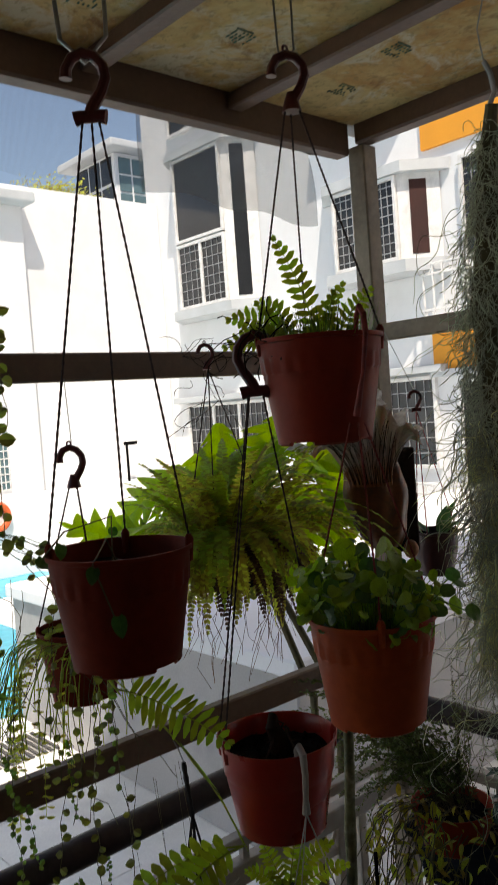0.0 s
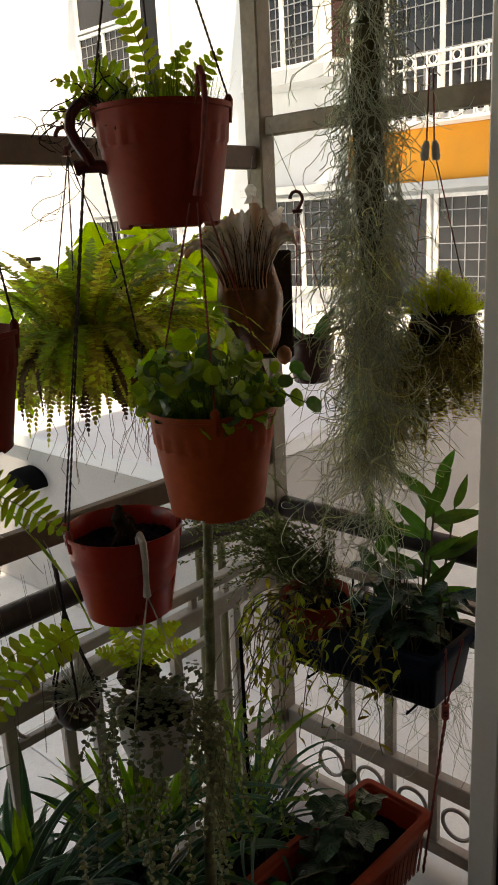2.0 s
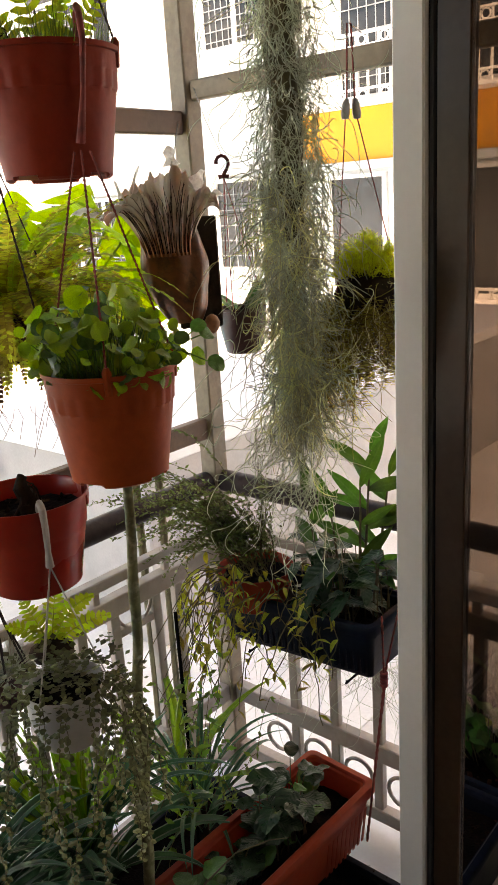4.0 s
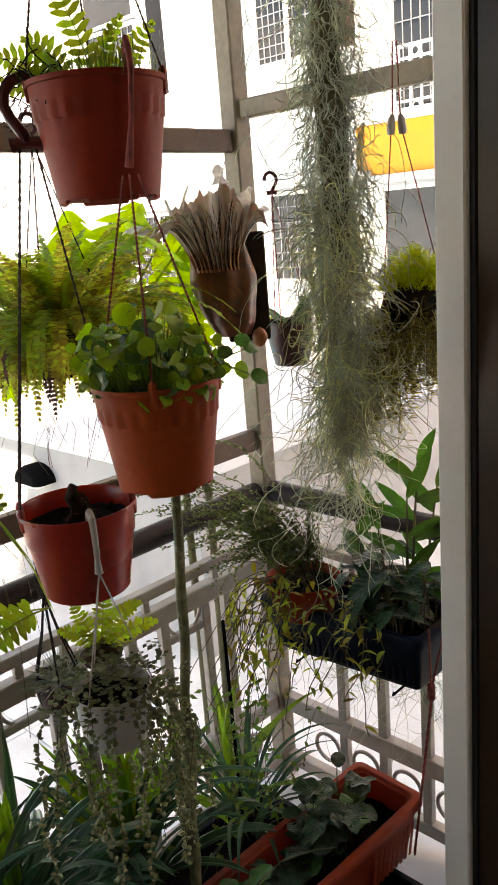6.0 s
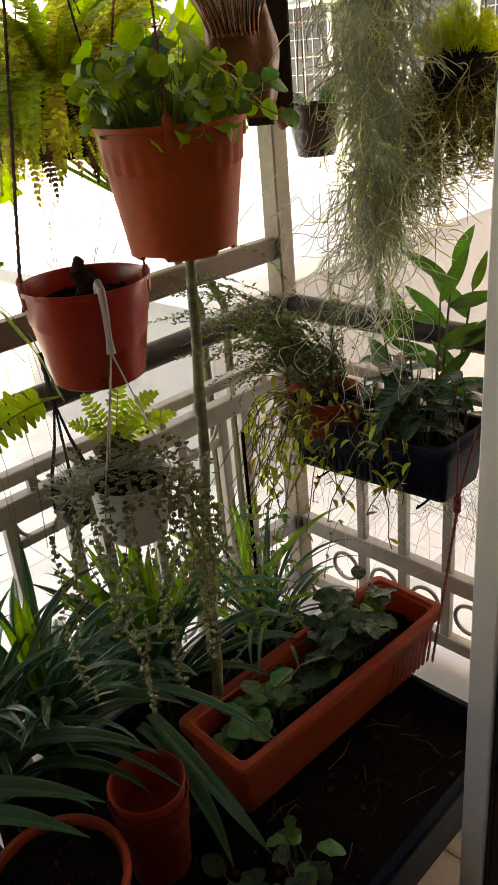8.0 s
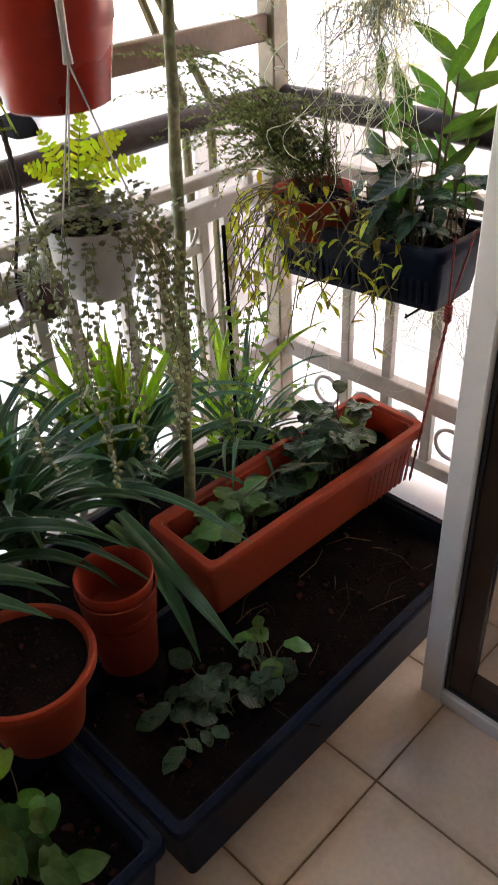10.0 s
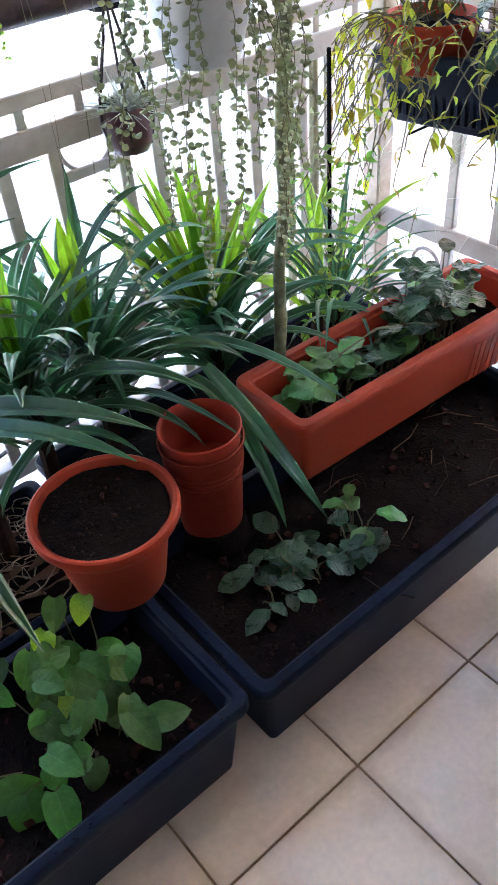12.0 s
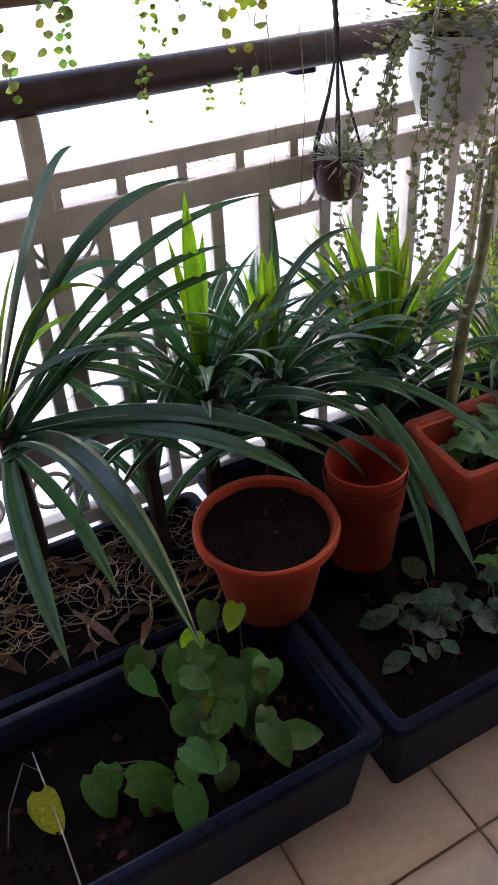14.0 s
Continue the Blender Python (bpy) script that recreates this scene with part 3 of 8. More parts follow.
def railing(name, along, fixed, a0, a1, pattern, label, posts=()):
    """A metal balustrade; along is 'x' or 'y'."""
    th = thing(name, (0, 0, 0), label, "railing", kind="structure")

    def bx(m, s0, s1, half, z0, z1, c=0.003, off=0.0):
        f = fixed + off
        return m.box(s0, s1, f - half, f + half, z0, z1, c) if along == "x" else m.box(f - half, f + half, s0, s1, z0, z1, c)

    n = 30
    pts = [((a0 + (a1 - a0) * k / n, fixed + 0.008, 1.010) if along == "x" else (fixed + 0.008, a0 + (a1 - a0) * k / n, 1.010)) for k in range(n + 1)]
    part("handrail", Mesh().tube(pts, 0.032, 16), M_HANDRAIL, th, "dark maroon tubular handrail with chipped paint")
    part("rail", bx(Mesh(), a0, a1, 0.016, 0.853, 0.883), M_BALUSTER, th)
    part("rail", bx(Mesh(), a0, a1, 0.019, 0.766, 0.820), M_BALUSTER, th)
    part("rail", bx(Mesh(), a0, a1, 0.018, 0.285, 0.340), M_BALUSTER, th)
    part("rail", bx(Mesh(), a0, a1, 0.018, 0.085, 0.125), M_BALUSTER, th)
    for s in posts:
        part("post", bx(Mesh(), s - 0.02, s + 0.02, 0.02, 0.035, 0.984, 0.004, 0.002), M_BALUSTER, th)
    base = None
    for s, ringed in pattern:
        if base is None:
            base = bx(Mesh(), -0.0145, 0.0145, 0.0125, 0.10, 0.773).done("baluster", M_BALUSTER) if along == "x" else Mesh().box(-0.0125 + fixed, 0.0125 + fixed, -0.0145, 0.0145, 0.10, 0.773).done("baluster", M_BALUSTER)
        part("baluster", base, None, th, at=(s, 0, 0) if along == "x" else (0, s, 0))
        if ringed:
            c = (s + 0.075, fixed, 0.766) if along == "x" else (fixed, s + 0.07, 0.766)
            part("ring", Mesh().ring(c, 0.062, 0.005, "y" if along == "x" else "x", 20, 6, math.pi, 2 * math.pi), M_BALUSTER, th)
            part("bar", bx(Mesh(), s + 0.0145, s + 0.1355, 0.010, 0.728 - 0.035, 0.728 - 0.012), M_BALUSTER, th)
        c = (s + 0.05, fixed, 0.205) if along == "x" else (fixed, s + 0.07, 0.205)
        part("ring", Mesh().ring(c, 0.045, 0.006, "y" if along == "x" else "x", 20, 6), M_BALUSTER, th)
    for s in np.arange(a0 + 0.02, a1 - 0.02, 0.125):
        part("spacer", bx(Mesh(), s - 0.010, s + 0.010, 0.009, 0.818, 0.856, 0.002), M_BALUSTER, th)
    return th


pat = []
for k in range(-5, 3):
    for off, rg in ((0.0, True), (0.15, False), (0.235, False), (0.39, False)):
        s = 0.27 + 0.5 * k + off
        if -1.0 < s < 1.63:
            pat.append((s, rg))
railing("railing_north", "x", 1.083, -1.05, 1.673, pat, "taupe metal balustrade with rings and a dark handrail", (0.32, -0.9))
railing("railing_east", "y", 1.705, -3.0, 1.054, [(0.97 - 0.142 * k, False) for k in range(1, 22)], "taupe metal side balustrade with a dark handrail", (-0.9,))

# ---- door leaf of white aluminium round a bronze leaf with tinted glass ----
door = thing("door_1", (1.131, 0.156, 0), "open white aluminium door with bronze inner frame and tinted glass", "door", kind="structure")
fr = Mesh()
fr.box(0, 0.045, -0.049, 0, 0.012, 2.35, 0.003)
fr.box(0, 0.045, -0.80, -0.755, 0.012, 2.35, 0.003)
fr.box(0, 0.045, -0.755, -0.049, 0.012, 0.052, 0.003)
fr.box(0, 0.045, -0.755, -0.049, 2.305, 2.35, 0.003)
door_frame = part("frame", fr, M_ALU, door)
gk = Mesh()
gk.box(0.010, 0.040, -0.058, -0.050, 0.053, 2.304, 0.001)
gk.box(0.010, 0.040, -0.754, -0.743, 0.053, 2.304, 0.001)
gk.box(0.010, 0.040, -0.743, -0.058, 0.053, 0.062, 0.001)
part("gasket", gk, M_GASKET, door_frame)
inn = Mesh()
inn.box(0.014, 0.038, -0.108, -0.059, 0.063, 2.30, 0.002)
inn.box(0.014, 0.038, -0.742, -0.692, 0.063, 2.30, 0.002)
inn.box(0.014, 0.038, -0.692, -0.108, 0.063, 0.13, 0.002)
inn.box(0.014, 0.038, -0.692, -0.108, 2.24, 2.30, 0.002)
door_leaf = part("inner_frame", inn, M_BRONZE, door, "dark bronze aluminium inner frame")
part("pane", Mesh().box(0.024, 0.029, -0.691, -0.109, 0.131, 2.239, 0.0005), M_TINT, door_leaf, "bronze tinted glass pane", smooth=False)

# ---- the house behind the camera ----
hw = Mesh()
hw.box(-2.6, -0.9, -0.92, -0.72, -0.06, 2.9, 0.004)
hw.box(1.12, 1.80, -0.92, -0.72, -0.06, 2.9, 0.004)
hw.box(-0.9, 1.12, -0.92, -0.72, 2.35, 2.9, 0.004)
# unseen upper wall, as tall as the shading blocks below
hw.box(-2.6, 1.80, -0.92, -0.72, 2.901, 9.6, 0.004)
solid("wall_south", hw, M_ROOM, "unseen dark tan house wall with a doorway to the balcony", "wall")
solid("wall_west", Mesh().box(-1.25, -1.07, -0.719, 1.078, -0.05, 2.62, 0.004), M_ROOM, "unseen dark tan wall closing the end of the balcony", "wall")
rm = Mesh()
for a, b, c, d in ((-2.599, -0.3, -0.06, 2.9), (0.5, 1.80, -0.06, 2.9), (-0.299, 0.499, -0.06, 0.9), (-0.299, 0.499, 2.1, 2.9)):
    rm.box(a, b, -4.1, -3.9, c, d)      # unseen back wall, with a gap added to let in some fill light
rm.box(-2.8, -2.6, -4.1, -0.72, -0.06, 2.9)
rm.box(1.60, 1.80, -3.9, -0.921, -0.059, 2.9)
solid("wall_room", rm, M_ROOM, "unseen dark tan room walls, open at the back for fill light", "wall")
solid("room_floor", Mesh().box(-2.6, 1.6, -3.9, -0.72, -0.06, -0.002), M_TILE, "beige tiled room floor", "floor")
solid("room_ceiling", Mesh().box(-2.6, 1.8, -3.9, -0.92, 2.6, 2.7), M_ROOM, "unseen dark tan room ceiling", "ceiling")
solid("upper_slab", Mesh().box(-1.08, 1.85, -0.93, 1.18, 2.645, 2.72), M_GREYWALL, "grey roof over the balcony", "roof")
# added out of view, sized so that their shadow covers deck and terrace
solid("house_wing", Mesh().box(-9.0, -2.81, -4.1, -0.93, -0.5, 9.6, 0.004), M_WHITE, "unseen white block added to the west to shade the deck", "wall")
solid("house_wing", Mesh().box(1.81, 5.0, -4.1, -0.93, -0.5, 9.6, 0.004), M_WHITE, "unseen white block added to the east to shade the terrace", "wall")
solid("upper_storey", Mesh().box(-2.8, 1.80, -4.1, -0.93, 2.91, 9.6), M_WHITE, "unseen white upper storey, raised to shade the deck", "wall")

# ---- courtyard ----
solid("ground", Mesh().box(-400, 400, -400, 400, -0.72, -0.53, 0.001), M_JOINT, "dark jointed ground under the pool deck", "ground")
solid("deck_bed", Mesh().box(-30, 40, -30, 40, -0.529, -0.506, 0.001), M_PAVER, "pale pool deck screed", "ground")

blk = thing("planter_wall", (2.64, 2.47, -0.5), "grey rendered raised terrace wall with white coping", "terrace wall", kind="structure")
part("wall", Mesh().box(0, 6.35, 0, 3.2, -0.006, 1.02, 0.01), M_GREYWALL, blk)
part("coping", Mesh().box(-0.04, 6.35, -0.04, 3.24, 1.021, 1.12, 0.012), M_WHITE, blk, "white painted coping slab")
lampm = thing("bulkhead_lamp", (2.638, 3.95, 0.32), "black round-hooded bulkhead lamp on the grey wall", "wall lamp")
hood = Mesh()
hood.loft([[(-d, 0.15 * s * math.cos(a), -0.02 + 0.10 * s * max(0.0, math.sin(a)) - (0.012 if math.sin(a) < -0.1 else 0.0)) for a in np.linspace(0, 2 * math.pi, 28, endpoint=False)] for d, s in ((0.0, 1.0), (0.08, 1.0), (0.12, 0.93), (0.14, 0.75))])
part("housing", hood, M_LAMP, lampm)
lens = Mesh()
lens.loft([[(-d, 0.12 * s * math.cos(a), -0.034 - 0.045 * s * max(0.0, math.sin(a))) for a in np.linspace(math.pi, 0, 14)] + [(-d, 0.12 * s, -0.033), (-d, -0.12 * s, -0.033)] for d, s in ((0.0, 1.0), (0.08, 1.0), (0.11, 0.7))])
part("lens", lens, M_FENCE, lampm, "white lens under the hood")

solid("water", Mesh().box(-8, 3.85, 5.75, 9.15, -0.505, -0.470, 0.001), M_WATER, "light blue swimming pool water", "pool", smooth=True)
solid("water", Mesh().box(-4, 5.75, 10.0, 11.5, -0.505, -0.470, 0.001), M_WATER, "light blue water of the smaller basin", "pool", smooth=True)
rim = Mesh()
rim.box(-8.4, 2.63, 5.45, 5.75, -0.505, -0.45, 0.01)
rim.box(3.85, 4.25, 5.75, 9.15, -0.505, -0.45, 0.01)
rim.box(-8.4, 5.75, 9.15, 10.0, -0.505, -0.45, 0.01)
rim.box(5.75, 6.1, 9.15, 11.5, -0.505, -0.45, 0.01)
rim.box(-8.4, 6.1, 11.5, 11.8, -0.505, -0.45, 0.01)
solid("pool_edge", rim, M_WHITE, "white pool edge coping", "pool edge")
drain = thing("drain_grate", (2.60, 4.95, -0.5), "long slotted drain grate along the pool edge", "grate")
# each dark strip stands in for a shaded slot; the pale deck shows between
bar = Mesh().box(-0.015, 0.015, 0, 0.44, 0.005, 0.014).done("bar", M_SLOT_DARK)
for k in range(190):
    part("bar", bar, None, drain, at=(-0.03 - 0.05 * k, 0, 0))

# ---- neighbouring building ----
def window(name, X, y0, y1, z0, z1, cols, rows, label, split=1, curtain=False):
    """A window on a wall that faces the balcony."""
    w = thing(name, (X, y0, z0), label, "window", kind="structure")
    W, H = y1 - y0, z1 - z0
    fm = Mesh()
    for a, b, c, d in ((0, 0.05, 0, H), (W - 0.05, W, 0, H), (0.05, W - 0.05, 0, 0.05), (0.05, W - 0.05, H - 0.05, H)):
        fm.box(-0.04, 0.05, a, b, c, d, 0.004)
    wf = part("window_frame", fm, M_FENCE, w)
    pw = (W - 0.1) / split
    for s in range(split):
        a = 0.05 + s * pw
        part("pane", Mesh().box(0.0, 0.01, a, a + pw, 0.05, H - 0.05, 0.001), M_CURTAIN if curtain else M_PANE, w)
        if s:
            part("mullion", Mesh().box(-0.035, 0.03, a - 0.03, a + 0.03, 0.05, H - 0.05, 0.003), M_FENCE, wf)
        if cols:
            g = Mesh()
            for k in range(1, cols):
                yy = a + pw * k / cols
                g.box(-0.014, -0.004, yy - 0.006, yy + 0.006, 0.05, H - 0.05, 0.001)
            for k in range(1, rows):
                zz = H * k / rows
                g.box(-0.015, -0.003, a, a + pw, zz - 0.006, zz + 0.006, 0.001)
            part("grille", g, M_GRILLE, wf, "grey metal window grille")
    return w


def bay(y0, y1, z0, z1, rows, label, drapes=True):
    """A projecting bay: side cheeks, sill ledge and hood."""
    b = thing("bay", (9.0, y0, z0), label, "bay window", kind="structure")
    W, H = y1 - y0, z1 - z0
    for nm, lo, hi in (("sill", -0.16, 0.0), ("hood", H, H + 0.14)):
        m = Mesh()
        m.loft([[(0.0, -0.55, z), (-0.50, -0.12, z), (-0.50, W + 0.12, z), (0.0, W + 0.55, z)] for z in (lo, hi)])
        part(nm, m, M_LEDGE, b)
    for side in (0, 1):
        m = Mesh()
        ya, yb = (0.0, -0.38) if side == 0 else (W, W + 0.38)
        m.loft([[(-0.42, ya, z), (-0.36, ya + (0.01 if side == 0 else -0.01), z), (0.0, yb + (0.05 if side == 0 else -0.05), z), (0.0, yb, z)] for z in (0.0, H)])
        part("cheek", m, M_FENCE, b)
        g = Mesh()
        g.loft([[(-0.290, ya + (yb - ya) * 0.30, z), (-0.310, ya + (yb - ya) * 0.30, z), (-0.145, ya + (yb - ya) * 0.68, z), (-0.125, ya + (yb - ya) * 0.68, z)] for z in (0.08, H - 0.08)])
        part("side_pane", g, M_CURTAIN if side == 0 and drapes else M_PANE, b, "dark narrow side pane")
    return b


before = set(scene.objects)
bld = Mesh()
bld.box(9.02, 22, -12, 12.6, -0.6, 9.5, 0.01)
solid("building_wall", bld, M_WHITE, "white rendered apartment building wall", "building")
solid("building_band", Mesh().box(8.97, 9.03, -12, 6.22, 2.31, 2.92, 0.005), M_ORANGE, "orange painted band on the white building", "wall band")
solid("building_band", Mesh().box(8.97, 9.03, -12, 6.22, 5.22, 6.6, 0.005), M_ORANGE, "orange painted upper band on the building", "wall band")
solid("band_ledge", Mesh().box(8.90, 9.03, -12, 6.25, 2.21, 2.309, 0.005), M_LEDGE, "pale grey ledge under the orange band", "ledge")
bay(6.35, 7.49, 3.77, 4.90, 8, "white bay with grey hood and sill, grilled window")
window("window_1", 8.58, 6.36, 7.48, 3.78, 4.89, 5, 9, "grilled white-framed bay window", 2)
bay(9.84, 11.15, 3.77, 6.38, 12, "tall white bay with grey hood and sill", False)
window("window_2", 8.58, 9.85, 11.14, 3.78, 4.90, 4, 7, "white-framed bay window with grilles", 2)
window("window_3", 8.58, 9.85, 11.14, 4.93, 6.37, 0, 0, "large fixed brown-tinted bay pane", 1)
window("window_4", 8.98, 10.4, 11.7, 7.0, 8.6, 0, 0, "upper white-framed window", 2)
bay(6.35, 7.49, 6.7, 7.9, 8, "upper white bay with grey hood")
window("window_5", 8.98, 6.20, 7.80, 0.98, 2.24, 5, 6, "ground floor window with dark grille", 2)
window("window_6", 8.98, 9.5, 11.7, 0.95, 2.12, 5, 5, "ground floor white-framed window", 3)
solid("window_ledge", Mesh().box(8.80, 9.03, 9.3, 11.9, 2.16, 2.26, 0.005), M_LEDGE, "pale grey ledge over the ground floor window", "ledge")
solid("window_ledge", Mesh().box(8.80, 9.03, 6.0, 8.0, 2.28, 2.38, 0.005), M_LEDGE, "pale grey ledge over the ground floor window", "ledge")
window("window_7", 8.98, 5.0, 5.85, 0.0, 2.16, 0, 0, "tall glazed door with white frame", 1)
window("window_8", 8.98, 3.95, 4.95, 0.4, 2.16, 5, 9, "white-framed window with white grille", 1)
window("window_9", 8.98, 2.2, 3.90, 0.4, 2.16, 0, 0, "wide dark glazed opening", 2)
window("window_10", 8.98, 4.1, 5.65, 3.0, 5.0, 6, 8, "upper balcony window behind a white railing", 2)
window("window_11", 8.98, 1.6, 3.9, 3.0, 5.0, 0, 0, "upper balcony window behind a white railing", 2)


def white_fence(name, X, y0, y1, z0, z1, label):
    th = thing(name, (X, y0, z0), label, "railing", kind="structure")
    L, H = y1 - y0, z1 - z0
    for z in (0.02, 0.15, H - 0.15, H - 0.02):
        part("rail", Mesh().box(-0.015, 0.015, 0, L, z - 0.014, z + 0.014, 0.003), M_FENCE, th)
    bar = Mesh().box(-0.012, 0.012, -0.012, 0.012, 0, H, 0.002).done("bar", M_FENCE)
    rg = Mesh().ring((0, 0, 0), 0.05, 0.011, "x", 14, 5).done("ring", M_FENCE)
    k = 0
    y = 0.0
    while y < L:
        part("bar", bar, None, th, at=(0, y, 0))
        if k % 2 == 0:
            for z in (0.085, H - 0.085):
                part("ring", rg, None, th, at=(0, y + 0.075, z))
        y += 0.15
        k += 1
    return th


white_fence("balcony_railing", 8.75, 1.8, 6.2, 2.94, 3.70, "ornate white metal balcony railing with rings")
solid("balcony_cap", Mesh().box(8.6, 9.0, -12, 6.22, 2.921, 2.94, 0.003), M_WHITE, "white slab under the balcony railing", "slab")
white_fence("garden_railing", 8.5, 1.8, 8.4, 0.40, 0.85, "white metal railing along the raised garden wall")
solid("garden_wall", Mesh().box(8.3, 9.0, -12, 8.6, -0.55, 0.40, 0.01), M_WHITE, "white low wall under the garden railing", "wall")
for ob in set(scene.objects) - before:     # the whole block stands a little nearer the gate
    if ob.parent is None:
        ob.location += Vector((0, -0.25, -0.10))
solid("court_wall", Mesh().box(-14, 9.015, 12.0, 12.3, -0.6, 5.85, 0.01), M_WHITE, "tall white boundary wall", "wall")
solid("low_wall", Mesh().box(-14, 8.2, 11.42, 11.99, -0.6, 0.75, 0.02), M_WHITE, "low white parapet beyond the pool", "wall")

annex = thing("annex", (6.12, 11.8, -0.6), "lower white annex with a cornice before the boundary wall", "building", kind="structure")
part("wall", Mesh().box(-12, 0, 0, 0.19, 0, 6.05, 0.01), M_WHITE, annex)
part("cornice", Mesh().box(-1.3, 0.10, -0.32, 0.19, 6.051, 6.22, 0.02), M_LEDGE, annex)
for wz, wh in ((4.55, 0.62), (1.45, 1.08)):
    aw = Mesh()
    for k in range(4):
        aw.box(-0.83 + 0.075 * k, -0.815 + 0.075 * k, -0.03, 0.02, wz, wz + wh, 0.003)
    for k in range(9 if wh > 1 else 6):
        aw.box(-0.84, -0.58, -0.035, 0.015, wz + k * 0.125, wz + k * 0.125 + 0.018, 0.003)
    awf = part("window_grid", aw, M_FENCE, annex, "white metal window grid")
    part("pane", Mesh().box(-0.84, -0.58, -0.012, 0.02, wz, wz + wh, 0.002), M_TEAL, awf)

# rooftop room beyond the white wall
rt = thing("rooftop_room", (11.45, 17.0, 6.62), "pale rooftop room with gridded windows beyond the wall", "building", kind="structure")
part("wall", Mesh().box(0, 2.4, 0, 1.9, 0, 2.05, 0.02), M_WHITE, rt)
part("roof", Mesh().box(-0.35, 2.7, -0.45, 2.3, 2.05, 2.25, 0.03), M_LEDGE, rt)
for k in range(2):
    for j in range(4):
        part("pane", Mesh().box(0.12 + k * 0.42, 0.48 + k * 0.42, -0.03, 0.0, 0.15 + j * 0.46, 0.56 + j * 0.46, 0.01), M_TEAL, rt)
for k in range(3):
    for j in range(2):
        part("pane", Mesh().box(-0.03, 0.0, 0.12 + k * 0.58, 0.62 + k * 0.58, 0.55 + j * 0.75, 1.22 + j * 0.75, 0.01), M_PANE, rt)
tb = thing("rooftop_bush", (8.35, 14.4, 6.5), "yellow-green shrubs on the far roof terrace", "shrub", kind="stuff")
bmesh_ = Mesh()
for k in range(700):
    c = Vector((rng.gauss(0, 0.42), rng.gauss(0, 0.12), abs(rng.gauss(0, 0.16))))
    d = Vector((U(-1, 1), U(-1, 1), U(-0.2, 1))).normalized()
    sd = d.orthogonal().normalized() * 0.018
    bmesh_.add([c, c + d * 0.05 + sd, c + d * 0.11, c + d * 0.05 - sd], [(0, 1, 2, 3)])
part("leaves", bmesh_, M_FOL_OLIVE, tb, kind="stuff")
part("planter", Mesh().box(-0.9, 0.9, -0.2, 0.2, -1.0, 0.0, 0.02), M_WHITE, tb)

# insect net that hangs outside the upper opening
for xa, xb, drop, material, lab in ((-1.05, 1.04, 0.0, M_NET, "fine grey see-through insect net under the roof edge"), (1.03, 1.648, 0.025, M_NET_DENSE, "denser grey-green end of the insect net under the roof edge")):
    net = Mesh()
    rows = []
    for j in range(12):
        row = []
        for k in range(40):
            u, v = k / 39, j / 11
            x = xa + u * (xb - xa)
            low = 2.405 + 0.008 * math.sin(x * 23) - drop * u
            z = 2.66 + (low - 2.66) * v
            if material is M_NET_DENSE and u > 0.72:
                x -= 0.10 * (1 - v) ** 2 * (u - 0.72) / 0.28
            row.append((x, 1.19 + 0.012 * math.sin(x * 7 + v * 3) * v + 0.015 * v, z))
        rows.append(row)
    net.strip(rows)
    tagged(part("insect_net", net, material, None), lab, "net", "insect nets")

# lamp post by the pool
lp = thing("garden_lamp", (7.66, 11.6, 0.75), "thin black garden lamp post by the pool", "lamp post")
part("pole", Mesh().tube([(0, 0, 0), (0, 0, 0.64)], 0.022, 8), M_LAMP, lp)
part("head", Mesh().box(-0.03, 0.19, -0.07, 0.07, 0.64, 0.70, 0.015), M_LAMP, lp)
lb = thing("lifebuoy", (5.05, 11.36, 0.49), "orange and white lifebuoy on the low wall", "lifebuoy")
part("ring", Mesh().ring((0, 0, 0), 0.20, 0.05, "y", 28, 10), M_ORANGE_RED, lb)

